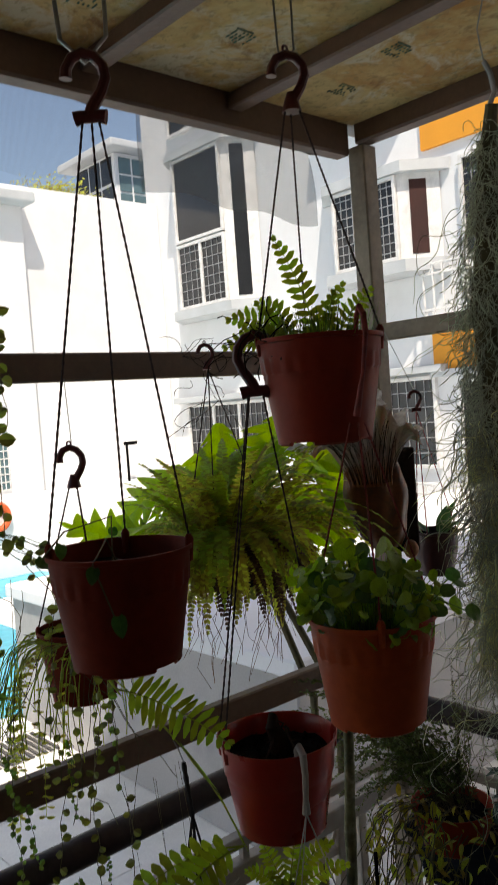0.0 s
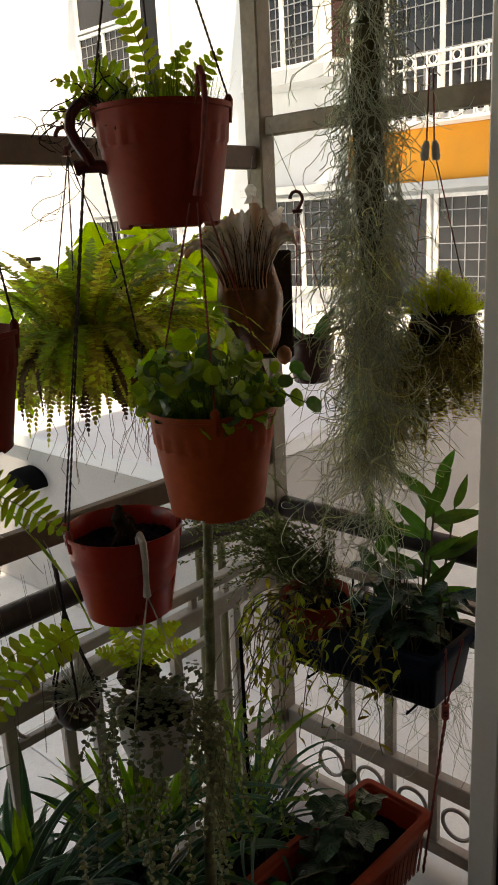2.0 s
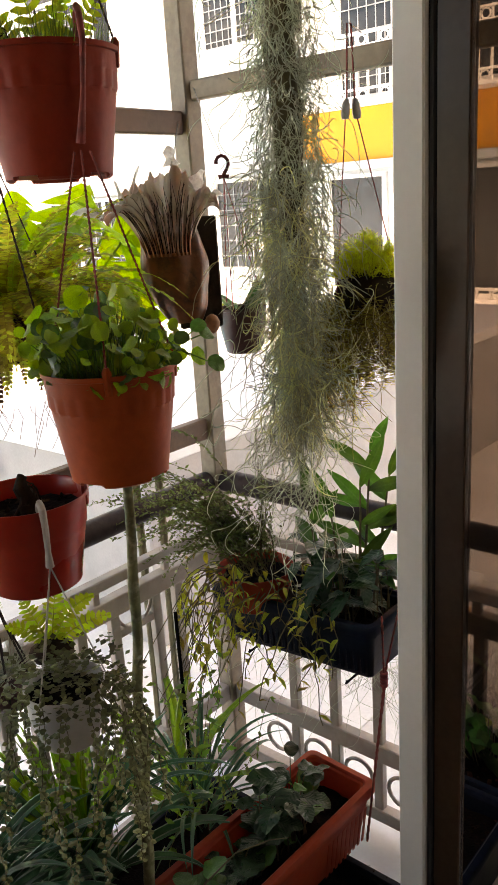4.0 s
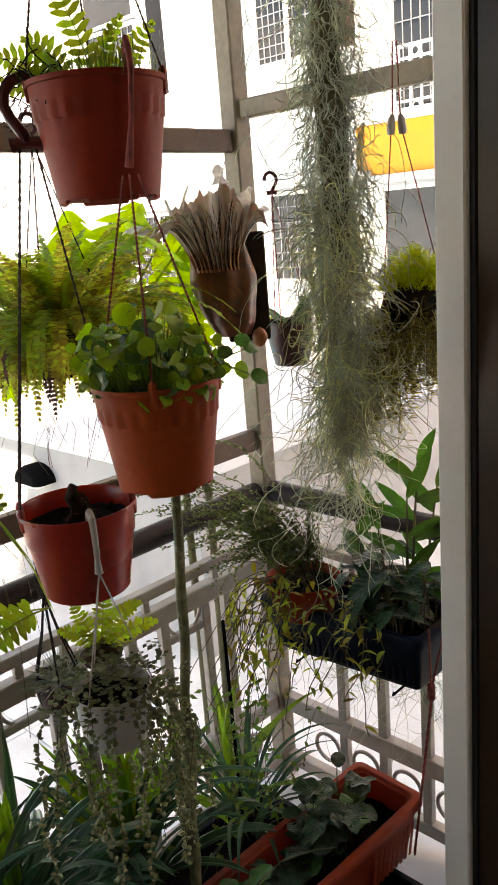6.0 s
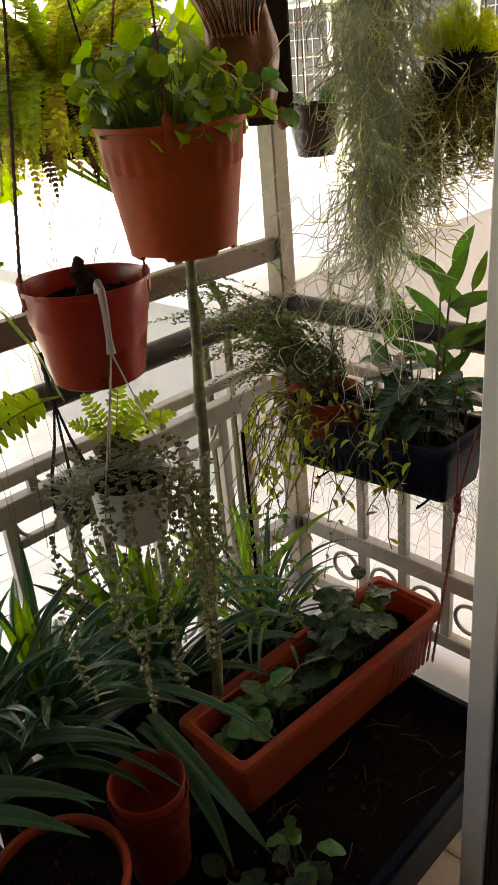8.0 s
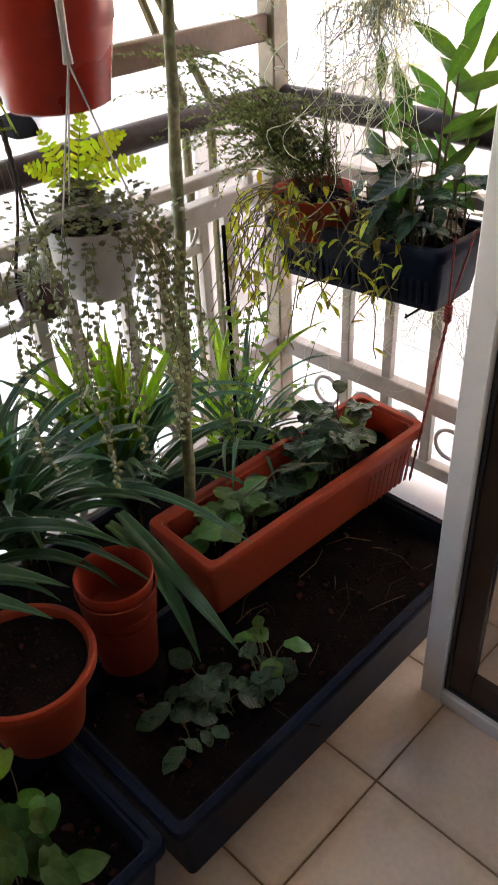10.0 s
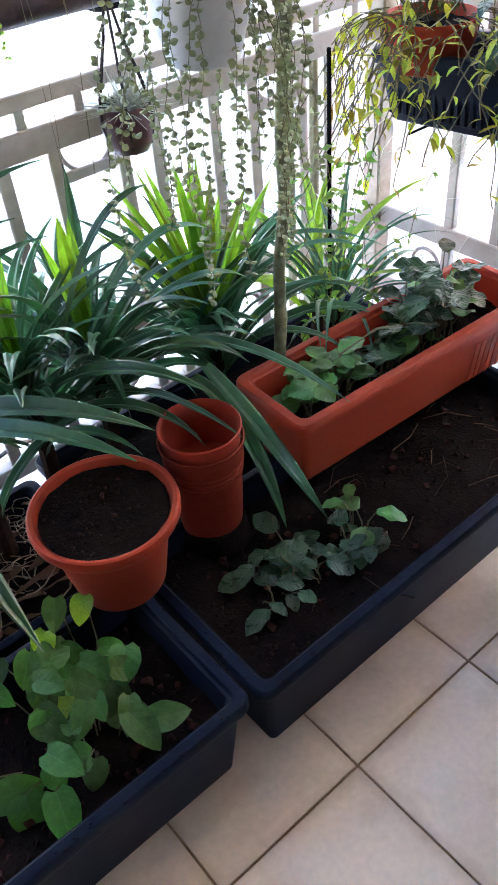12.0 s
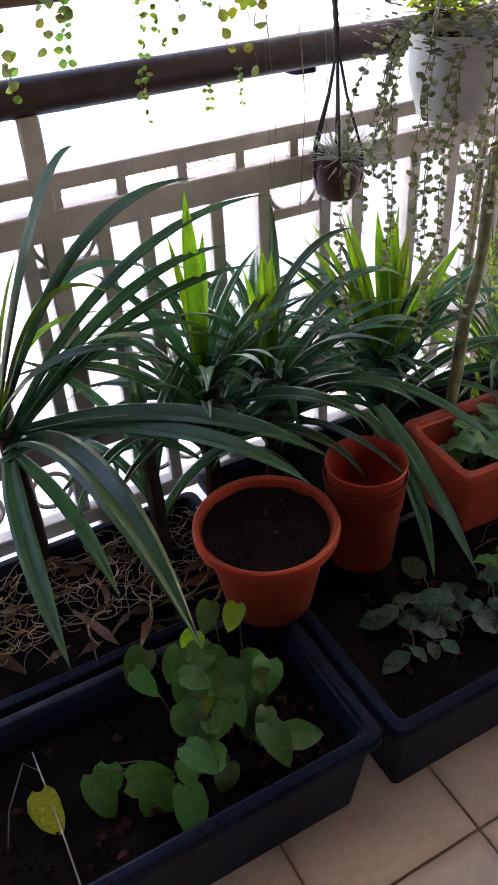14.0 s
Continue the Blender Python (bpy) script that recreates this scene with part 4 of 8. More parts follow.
# ---- troughs and pots ----
def trough(name, x0, x1, y0, y1, z0, z1, material, label, taper=0.02, lip=0.022, wall=0.008, soil=0.04, ribs=0, rib=0.0035, rib_span=(-0.85, 0.85), tilt=None, group=""):
    """A rectangular planting trough with a lip, filled with soil."""
    cx, cy = (x0 + x1) / 2, (y0 + y1) / 2
    th = thing(name, (cx, cy, z0), label, "planter", group)
    if tilt:
        th.rotation_euler = tilt
    a, b, H = (x1 - x0) / 2, (y1 - y0) / 2, z1 - z0
    r = 0.022

    def lp(ins, z):
        return rrect(-a + ins, a - ins, -b + ins, b - ins, z, max(r - ins * 0.3, 0.008))
    m = Mesh()
    m.loft([lp(taper + lip * 0.6 + 0.006, 0.0), lp(taper + lip * 0.6, 0.006), lp(lip * 0.6, H - 0.035), lp(lip * 0.55, H - 0.030), lp(0.002, H - 0.028), lp(0.0, H - 0.022), lp(0.0, H - 0.006),
            lp(0.003, H - 0.001), lp(0.006, H), lp(lip - 0.004, H), lp(lip - 0.001, H - 0.003), lp(lip, H - 0.008), lp(lip + 0.005, H - 0.011), lp(lip + 0.007, H - 0.020), lp(lip + wall + taper * 0.6, 0.02)])
    part("body", m, material, th)
    s = Mesh()
    rows = []
    nx, ny = 46, 22
    ins = lip + wall + 0.004
    for j in range(ny + 1):
        row = []
        for i in range(nx + 1):
            x, y = -a + ins + (2 * a - 2 * ins) * i / nx, -b + ins + (2 * b - 2 * ins) * j / ny
            z = H - soil + 0.012 * noise.noise(Vector((x * 14, y * 14, cx * 5))) + 0.006 * noise.noise(Vector((x * 60, y * 60, 3)))
            row.append((x, y, z))
        rows.append(row)
    s.strip(rows)
    th["soil"] = part("soil", s, M_SOIL, th, "dark damp soil").name
    if ribs:
        rb = Mesh().box(-0.005, 0.005, -rib, rib, 0.02, H - 0.055, 0.001).done("rib", material)
        for k in range(ribs):
            u = rib_span[0] + (rib_span[1] - rib_span[0]) * (k + 0.5) / ribs
            zm = taper * 0.5 + lip * 0.6
            if a > b:
                part("rib", rb, None, th, at=pose(u * a, -b + zm + 0.001, 0, math.degrees(math.atan2(-taper, H)) * -1))
            else:
                part("rib", rb, None, th, at=pose(-a + zm + 0.001, u * b, 0, 0, 0, 90))
    return th


def chips(parent, x0, x1, y0, y1, z, n, seed, material=None, size=0.012):
    """Clay chips on soil, in one mesh."""
    r = random.Random(seed)
    m = Mesh()
    for _ in range(n):
        x, y, s = r.uniform(x0, x1), r.uniform(y0, y1), r.uniform(0.4, 1.0) * size
        pts = [Vector((sx * s * r.uniform(0.6, 1), sy * s * r.uniform(0.6, 1), sz * s * r.uniform(0.4, 0.8))) for sx in (-1, 1) for sy in (-1, 1) for sz in (-1, 1)]
        rot = Euler((r.uniform(0, 6), r.uniform(0, 6), r.uniform(0, 6))).to_matrix()
        m.add([rot @ p + Vector((x, y, z + s * 0.2)) for p in pts], [(0, 1, 3, 2), (4, 6, 7, 5), (0, 4, 5, 1), (2, 3, 7, 6), (0, 2, 6, 4), (1, 5, 7, 3)])
    return part("clay_rubble", m, material or M_CHIP, bpy.data.objects[parent["soil"]], "broken red clay chips", kind="stuff", smooth=False)


def crumbs(parent, a, b, z, n, seed, size=0.006, disc=False):
    """Loose crumbs of soil, in one mesh."""
    r = random.Random(seed)
    m = Mesh()
    for _ in range(n):
        x, y = r.uniform(-a, a), r.uniform(-b, b)
        if disc and x * x + y * y > a * a:
            continue
        s = size * r.uniform(0.25, 1.0) ** 1.5 * 1.3
        pts = [Vector(v).normalized() * s * r.uniform(0.7, 1.15) for v in ((1, 0, 0), (0, 1, 0), (-1, 0, 0), (0, -1, 0), (0, 0, 0.8), (0, 0, -0.6), (0.7, 0.7, 0.4), (-0.7, -0.7, 0.4))]
        o = Vector((x, y, z + r.uniform(-0.002, 0.006)))
        m.add([p + o for p in pts], [(0, 6, 4), (6, 1, 4), (1, 2, 4), (2, 7, 4), (7, 3, 4), (3, 0, 4), (6, 0, 5), (1, 6, 5), (2, 1, 5), (7, 2, 5), (3, 7, 5), (0, 3, 5)])
    return part("crumb_mass", m, M_CRUMB, bpy.data.objects[parent["soil"]], "dark crumbs of soil", kind="stuff", smooth=False)


def pot_mesh(R, H, base=0.74, flute=True, n=96, lip=0.028, wall=0.004, notch=False):
    m = Mesh()
    prof = [(R * base - 0.008, -H + 0.004), (R * base - 0.004, -H), (R * base, -H + 0.003)]
    steps = 8
    for k in range(steps + 1):
        u = k / steps
        prof.append((R * (base + (0.90 - base) * u), -H + 0.006 + (H - lip - 0.030) * u))
    nf = len(prof)
    prof += [(R * 0.905, -lip - 0.020), (R * 0.93, -lip - 0.017), (R * 0.945, -lip), (R * 0.95, -lip + 0.003), (R * 0.96, -0.006), (R * 0.995, -0.005), (R, -0.002), (R * 0.997, 0.001), (R * 0.975, 0.001), (R * 0.945, -0.003)]
    prof += [(R * 0.92, -lip), (R * (base) - wall, -H + 0.01)]
    pts, fs = [], []
    for j, (r, z) in enumerate(prof):
        for k in range(n):
            a = 2 * math.pi * k / n
            rr, zz = r, z
            if flute and nf <= j <= nf + 2 and k % 4 < 2:
                rr *= 0.975
            if notch and j in (0, 1, 2) and (k // 8) % 3 == 0:
                zz += 0.008
            pts.append((rr * math.cos(a), rr * math.sin(a), zz))
    for j in range(len(prof) - 1):
        for k in range(n):
            k2 = (k + 1) % n
            fs.append((j * n + k, j * n + k2, (j + 1) * n + k2, (j + 1) * n + k))
    fs.append(tuple(range(n - 1, -1, -1)))
    fs.append(tuple((len(prof) - 1) * n + k for k in range(n)))
    return m.add(pts, fs)


def soil_mesh(r, z, seed=0, amp=0.01):
    m = Mesh()
    n, rings = 28, 8
    pts = [(0, 0, z + amp)]
    for j in range(1, rings + 1):
        for k in range(n):
            a = 2 * math.pi * k / n
            x, y = r * j / rings * math.cos(a), r * j / rings * math.sin(a)
            pts.append((x, y, z + amp * noise.noise(Vector((x * 30, y * 30, seed))) + amp * 0.8 * noise.noise(Vector((x * 90, y * 90, seed + 5)))))
    fs = [(0, 1 + k, 1 + (k + 1) % n) for k in range(n)]
    for j in range(rings - 1):
        for k in range(n):
            k2 = (k + 1) % n
            fs.append((1 + j * n + k, 1 + (j + 1) * n + k, 1 + (j + 1) * n + k2, 1 + j * n + k2))
    return m.add(pts, fs)


def cord(p0, p1, r=0.0015, n=84, sag=0.0, bead=0.28):
    p0, p1 = Vector(p0), Vector(p1)
    pts = [p0.lerp(p1, k / n) + Vector((0, 0, -sag * math.sin(math.pi * k / n))) for k in range(n + 1)]
    return Mesh().tube(pts, [r * (1 + (bead if k % 2 else -bead)) for k in range(n + 1)], 6)


def hook_mesh(s=1.0, side=Vector((0.74, -0.67, 0)), flip=1, bar=True):
    """A plastic crook hook; its foot is at the origin."""
    pts = []
    sd = side.normalized() * flip
    for u, w in ((0, 0), (0.004, 0.012), (0.016, 0.030), (0.022, 0.045), (0.020, 0.060), (0.010, 0.073), (-0.004, 0.078), (-0.018, 0.073), (-0.026, 0.060), (-0.027, 0.048)):
        pts.append(sd * u * s + Vector((0, 0, w * s)))
    m = Mesh().tube(pts, [0.009 * s, 0.008 * s, 0.0072 * s, 0.0072 * s, 0.0072 * s, 0.0072 * s, 0.0072 * s, 0.0072 * s, 0.0072 * s, 0.0085 * s], 10)
    if not bar:          # flared foot and a ring on the crown
        m.tube([sd * 0.001 * s + Vector((0, 0, 0.022 * s)), Vector((0, 0, 0.006 * s)), Vector((0, 0, -0.006 * s))], [0.007 * s, 0.012 * s, 0.015 * s], 10)
        m.ring(tuple(sd * -0.004 * s + Vector((0, 0, 0.086 * s))), 0.005 * s, 0.002 * s, "y", 12, 6)
        return m
    c = sd * 0.020 * s
    m.tube([-c + Vector((0, 0, -0.002 * s)), -c * 0.5, c * 0.5, c + Vector((0, 0, -0.002 * s))], [0.0095 * s, 0.008 * s, 0.008 * s, 0.0095 * s], 10)
    return m


def hanging_pot(x, y, z, R, H, foot, label, angles, material=None, hook=True, hooksize=1.18, cordmat=None, base=0.74, flute=True, soil=0.03, hookside=1, hookmat=None, notch=True, name="hanging_pot", cords=True, bar=True):
    """A pot whose rim centre is (x, y, z); its cords meet under the hook foot."""
    th = thing(name, (x, y, z), label, "plant pot", "hanging pots")
    body = part("pot", pot_mesh(R, H, base, flute, notch=notch), material or M_POT, th)
    th["soil"] = part("soil", soil_mesh(R * 0.90, -soil, seed=x * 10), M_SOIL, th, "dark potting soil").name
    if cords:
        f = Vector(foot) - Vector((x, y, z))
        for a in angles:
            e = Vector((R * 0.965 * math.cos(radians(a)), R * 0.965 * math.sin(radians(a)), 0.0))
            part("cord", cord(e + Vector((0, 0, 0.004)), f + e.normalized() * 0.010 + Vector((0, 0, -0.004))), cordmat or M_CORD, th)
            part("lug", Mesh().tube([e * 0.97 + Vector((0, 0, -0.022)), e * 0.99 + Vector((0, 0, 0.006)), e * 0.99 + Vector((0, 0, 0.012))], [0.005, 0.006, 0.003], 8), material or M_POT, body)
        if hook:
            ho = part("hook", hook_mesh(hooksize, flip=hookside, bar=bar), hookmat or M_HOOKRED, th, "maroon plastic hanger hook")
            ho.location = f
    return th


P0 = hanging_pot(0.475, 0.525, 1.710, 0.0935, 0.148, (0.481, 0.521, 2.252), "red-brown plastic hanging pot with dark cords", (140, 318, 52), hookside=1, hooksize=1.0)
P1 = hanging_pot(0.7765, 0.436, 1.968, 0.0915, 0.150, (0.766, 0.447, 2.294), "red-brown fluted hanging pot holding ferns", (150, 310, 55), hookside=1, hooksize=0.95, material=M_POT_MID, bar=False)
P2 = hanging_pot(0.750, 0.350, 1.589, 0.0865, 0.146, (0.743, 0.346, 1.850), "red-brown fluted hanging pot full of round-leaved plants", (228, 322, 110), cordmat=M_CORD_RED, hook=False, material=M_POT_WARM)
lh = Mesh().tube([(0.009, 0.002, 0.372), (0.008, -0.002, 0.398), (0.001, -0.014, 0.409), (-0.007, -0.026, 0.398), (-0.009, -0.030, 0.372), (-0.008, -0.020, 0.320), (-0.007, -0.004, 0.266)], [0.0032, 0.0036, 0.0042, 0.0042, 0.0036, 0.0030, 0.0055], 10)
part("hook", lh, M_CORD_RED, P2, "long dark red plastic hanger hook")
P3 = hanging_pot(0.696, 0.497, 1.402, 0.0860, 0.134, (0.694, 0.487, 1.899), "small glossy red hanging pot with bare soil and a dead stalk", (140, 165, 318), hookside=-1, soil=0.028, material=M_POT_GLOSSY, hooksize=1.02, flute=False, notch=False)
# steel wires that carry the hooks from the ceiling
for nm, top, low, half, thick in (("ceiling_wire", (0.476, 0.526, 2.622), (0.480, 0.522, 2.318), 0.034, 0.0030), ("ceiling_wire", (0.763, 0.450, 2.622), (0.764, 0.449, 2.362), 0.013, 0.0016)):
    m = Mesh()
    t, b = Vector(top), Vector(low)
    sd = Vector((0.74, -0.67, 0)) * half
    m.tube([t + sd * 0.75, (t + sd).lerp(b + sd, 0.5), b + sd * 0.85 + Vector((0, 0, half * 0.9)), b, b - sd * 0.85 + Vector((0, 0, half * 0.9)), (t - sd).lerp(b - sd, 0.5), t - sd * 0.75], thick, 8)
    tagged(part(nm, m, M_WIRE, None), "bent steel wire loop hanging from the ceiling", "wire", "ceiling wires")
# a small pot that hangs behind
P4 = hanging_pot(0.702, 1.060, 1.471, 0.0838, 0.142, (0.715, 1.060, 1.750), "small red-brown hanging pot with trailing roots", (160, 270, 30), hookside=1, hooksize=0.95, bar=False)
tagged(part("ceiling_wire", cord((0.717, 1.060, 1.820), (0.715, 1.066, 1.960), 0.0009, 20, bead=0), M_WIRE, None), "thin steel wire on the cross rail", "wire", "ceiling wires")

# white pot that hangs from a grey hook on the small pot
WP = thing("white_pot", (0.652, 0.404, 1.158), "white plastic hanging pot of trailing small-leaved vines", "plant pot", "hanging pots")
part("pot", pot_mesh(0.056, 0.090, 0.72, False), M_WHITEPOT, WP)
part("soil", soil_mesh(0.054, -0.015), M_SOIL, WP)
out = Vector((-0.37, -0.93, 0)).normalized()
gh = P3.location + out * 0.086 - WP.location
hk = Mesh()
hk.tube([gh - out * 0.014 + Vector((0, 0, -0.012)), gh - out * 0.013 + Vector((0, 0, 0.004)), gh - out * 0.004 + Vector((0, 0, 0.013)), gh + out * 0.008 + Vector((0, 0, 0.006)), gh + out * 0.011 + Vector((0, 0, -0.02)), gh + out * 0.007 + Vector((0, 0, -0.055)), gh + out * 0.006 + Vector((0, 0, -0.075))], [0.004, 0.0045, 0.005, 0.005, 0.0045, 0.004, 0.006], 8)
part("hook", hk, M_HOOKGREY, WP, "pale grey plastic hook")
foot = gh + out * 0.006 + Vector((0, 0, -0.075))
for a in (200, 330, 80):
    e = Vector((0.058 * math.cos(radians(a)), 0.058 * math.sin(radians(a)), 0))
    part("cord", cord(e, foot, 0.0011, 16, bead=0.1), M_HOOKGREY, WP)

# ---- floor planters ----
B1 = trough("floor_planter", 0.488, 1.425, 0.196, 0.600, 0.0, 0.222, M_BLACKPL, "long black plastic floor planter with bare soil and seedlings", soil=0.050, group="floor planters")
B2 = trough("floor_planter", -0.470, 0.478, 0.208, 0.548, 0.0, 0.222, M_BLACKPL, "black plastic floor planter with a green vine", soil=0.060, group="floor planters")
B3 = trough("floor_planter", -0.480, 0.476, 0.560, 0.905, 0.0, 0.222, M_BLACKPL, "black plastic floor planter with tall strap-leaved plants and dry leaves", soil=0.045, group="floor planters")
B4 = trough("floor_planter", 0.500, 1.440, 0.665, 0.955, 0.0, 0.222, M_BLACKPL, "black plastic planter of strap-leaved plants along the railing", soil=0.040, group="floor planters")
chips(B1, -0.45, 0.40, -0.16, 0.10, 0.170, 46, 1, size=0.010)
chips(B2, -0.10, 0.44, -0.13, 0.13, 0.161, 55, 2, size=0.010)
TP = trough("terracotta_trough", 0.828, 1.510, 0.442, 0.652, 0.222, 0.403, M_POT_OR, "orange terracotta plastic trough of crinkled leafy plants", taper=0.022, soil=0.070, ribs=9, rib=0.0008, rib_span=(0.42, 0.90), tilt=(0, 0, radians(-2.5)))
BPt = trough("hanging_trough", 1.456, 1.672, 0.397, 0.897, 0.680, 0.832, M_BLACKPL, "dark plastic ribbed trough hung on the side railing", taper=0.02, soil=0.03, ribs=22, tilt=(radians(-3.5), 0, 0))
for yy in (-0.16, 0.14):
    hanger = Mesh().tube([(-0.095, yy, -0.005), (-0.10, yy, -0.012), (0.0, yy, -0.012), (0.105, yy, -0.010), (0.11, yy, 0.10), (0.13, yy, 0.19)], 0.003, 6)
    part("bracket", hanger, M_LAMP, BPt, "black wire bracket")

rp = thing("round_pot", (0.465, 0.5545, 0.400), "round orange terracotta pot of bare dark soil", "plant pot")
m = Mesh()
m.lathe([(0.072, -0.180), (0.078, -0.180), (0.080, -0.176), (0.098, -0.075), (0.110, -0.030), (0.1225, -0.024), (0.127, -0.016), (0.128, -0.006), (0.1265, 0.001), (0.123, 0.003), (0.116, 0.0), (0.114, -0.006), (0.108, -0.03), (0.07, -0.165)], 64)
part("pot", m, M_POT_OR, rp)
rp["soil"] = part("soil", soil_mesh(0.1095, -0.011, 9, 0.006), M_SOIL, rp, "dark crumbly soil").name
chips(rp, -0.06, 0.06, -0.06, 0.06, -0.009, 4, 5, size=0.006)
ep = thing("empty_pot", (0.676, 0.560, 0.443), "two nested empty tall terracotta plastic pots", "plant pot")
for k, (dz, nm) in enumerate(((0.0, "inner_pot"), (-0.028, "outer_pot"))):
    R = 0.0735
    m = Mesh()
    m.lathe([(R * 0.70, -0.196), (R * 0.72, -0.198), (R * 0.74, -0.194), (R * 0.90, -0.045), (R * 0.95, -0.035), (R * 0.97, -0.006), (R * 1.01, -0.004), (R * 1.02, 0.0), (R * 0.99, 0.002), (R * 0.93, -0.004), (R * 0.88, -0.04), (R * 0.68, -0.186)], 48, (0, 0, dz))
    if k == 0:
        part(nm, m, M_POT_MID, ep)
    else:
        m2 = Mesh()
        m2.lathe([(R * 0.76, -0.205), (R * 0.78, -0.207), (R * 0.80, -0.203), (R * 0.955, -0.048), (R * 1.00, -0.036), (R * 1.02, -0.006), (R * 1.05, -0.003), (R * 1.06, 0.001), (R * 1.03, 0.002), (R * 0.985, -0.030), (R * 0.92, -0.06)], 48, (0, 0, dz))
        outer = part(nm, m2, M_POT, ep, "red-brown outer pot")
        for q in range(3):
            part("ring", Mesh().ring((0, 0, dz - 0.045 - 0.012 * q), R * 0.965 - q * 0.001, 0.0018, "z", 48, 6), M_POT, outer)
part("mound", Mesh().lathe([(0.072, 0.165), (0.066, 0.190), (0.060, 0.215), (0.040, 0.225), (0.005, 0.226)], 28, (-0.2805, 0.158, 0), wobble=0.05), M_SOIL, B1, "heaped dark soil")
# red cord that ties the trough to the planter
rc = thing("red_cord", (1.480, 0.395, 0.845), "knotted red nylon cord tied to the hanging trough", "cord")
part("strand", cord((0.0, 0.0, 0.03), (0.025, 0.012, -0.145), 0.0025, 20), M_CORD_RED, rc)
part("strand", cord((0.06, -0.01, 0.03), (0.025, 0.012, -0.145), 0.0025, 20), M_CORD_RED, rc)
kn = Mesh()
for k in range(5):
    kn.ring((0.025, 0.012, -0.132 - 0.008 * k), 0.006, 0.004, "z", 12, 6)
part("knot", kn, M_CORD_RED, rc)
part("strand", cord((0.025, 0.012, -0.16), (-0.028, 0.035, -0.585), 0.0028, 40), M_CORD_RED, rc)
part("strand", cord((0.030, 0.012, -0.16), (-0.020, 0.040, -0.585), 0.0028, 40), M_CORD_RED, rc)
crumbs(B1, 0.42, 0.165, 0.172, 1100, 11, 0.0048)
crumbs(B2, 0.42, 0.13, 0.162, 900, 12, 0.0048)
crumbs(B3, 0.42, 0.13, 0.177, 400, 13, 0.0048)
crumbs(rp, 0.100, 0.100, -0.011, 420, 14, 0.0038, True)
crumbs(P3, 0.068, 0.068, -0.026, 160, 15, 0.0045, True)
rg2 = random.Random(77)
tw = Mesh()
for _ in range(12):      # thin dead twigs on the soil
    o, a = Vector((rg2.uniform(-0.05, 0.42), rg2.uniform(-0.15, 0.12), 0.177)), rg2.uniform(0, 6.283)
    d = Vector((math.cos(a), math.sin(a), 0)) * rg2.uniform(0.015, 0.055)
    tw.tube([o - d, o + Vector((-d.y, d.x, 0)) * rg2.uniform(-0.3, 0.3) + Vector((0, 0, 0.004)), o + d], [0.0012, 0.001, 0.0005], 5)
part("twig_mass", tw, M_DRY, bpy.data.objects[B1["soil"]], "thin dead twigs", kind="stuff")
for bx, hw, hd in ((B1, 0.44, 0.197), (B2, 0.45, 0.165)):     # soil spilt on the rims
    m = Mesh()
    for _ in range(90):
        if rg2.random() < 0.6:
            o = Vector((rg2.uniform(-hw, hw), -hd + rg2.uniform(-0.006, 0.004), 0.2235))
        else:
            o = Vector((rg2.choice((-1, 1)) * (hw + 0.022 + rg2.uniform(-0.005, 0.005)), rg2.uniform(-hd, hd * 0.6), 0.2235))
        s_ = rg2.uniform(0.0008, 0.0026)
        m.add([o + Vector(v) * s_ for v in ((1, 0, 0), (-0.2, 1.1, 0), (-1, -0.3, 0), (0.2, -0.9, 0), (0.1, 0, 0.9))], [(0, 1, 4), (1, 2, 4), (2, 3, 4), (3, 0, 4)])
    part("grit_mass", m, M_CRUMB, bx, "specks of soil on the rim", kind="stuff", smooth=False)
crumbs(TP, 0.30, 0.07, 0.113, 260, 16, 0.0045)

# ---- leaves ----
RIGHT = Vector((0.74, -0.67, 0))     # across the view, along the corner's diagonal
UP = Vector((0, 0, 1))


def place(p, d, up, s):
    d = Vector(d).normalized()
    side = Vector(up).cross(d)
    side = side.normalized() if side.length > 1e-4 else d.orthogonal().normalized()
    n = d.cross(side)
    return Matrix(((d.x * s, side.x * s, n.x * s, p[0]), (d.y * s, side.y * s, n.y * s, p[1]), (d.z * s, side.z * s, n.z * s, p[2]), (0, 0, 0, 1)))


def leaf_rows(width, droop, fold, shape, n=8, cols=5, wave=0.0, tip=1.0):
    rows = []
    x = z = 0.0
    for k in range(n + 1):
        u = k / n
        if shape == "oval":
            w = width * math.sin(math.pi * min(1, 0.06 + 0.94 * u)) ** 0.75
        elif shape == "heart":
            w = width * 2.05 * (u + 0.025) ** 0.42 * max(0.0, 1 - u) ** 0.85
        elif shape == "lance":
            w = width * math.sin(math.pi * (0.03 + 0.97 * u) ** 0.85) ** 0.9
        else:
            w = width * math.sqrt(max(0.0, 1 - (2 * u - 1) ** 2))
        a = droop * u
        if k:
            x += math.cos(a) / n
            z -= math.sin(a) / n
        row = []
        for c in range(cols):
            v = 2 * c / (cols - 1) - 1
            back = -0.08 * abs(v) ** 1.5 * (1 - u) if shape == "heart" and u < 0.25 else 0
            row.append((x + back, v * w / 2, z + fold * abs(v) * w / 2 + wave * math.sin(u * 14 + v * 2) * w * abs(v)))
        rows.append(row)
    return rows


def leaf_variants(name, material, width, shape, droops=(0.2, 0.6, 1.0), fold=0.25, wave=0.03, n=8, cols=5):
    return [Mesh().strip(leaf_rows(width * f, d, fold, shape, n, cols, wave)).done(name, material) for d, f in zip(droops, (1.0, 0.88, 1.08, 0.95, 1.0, 0.9))]


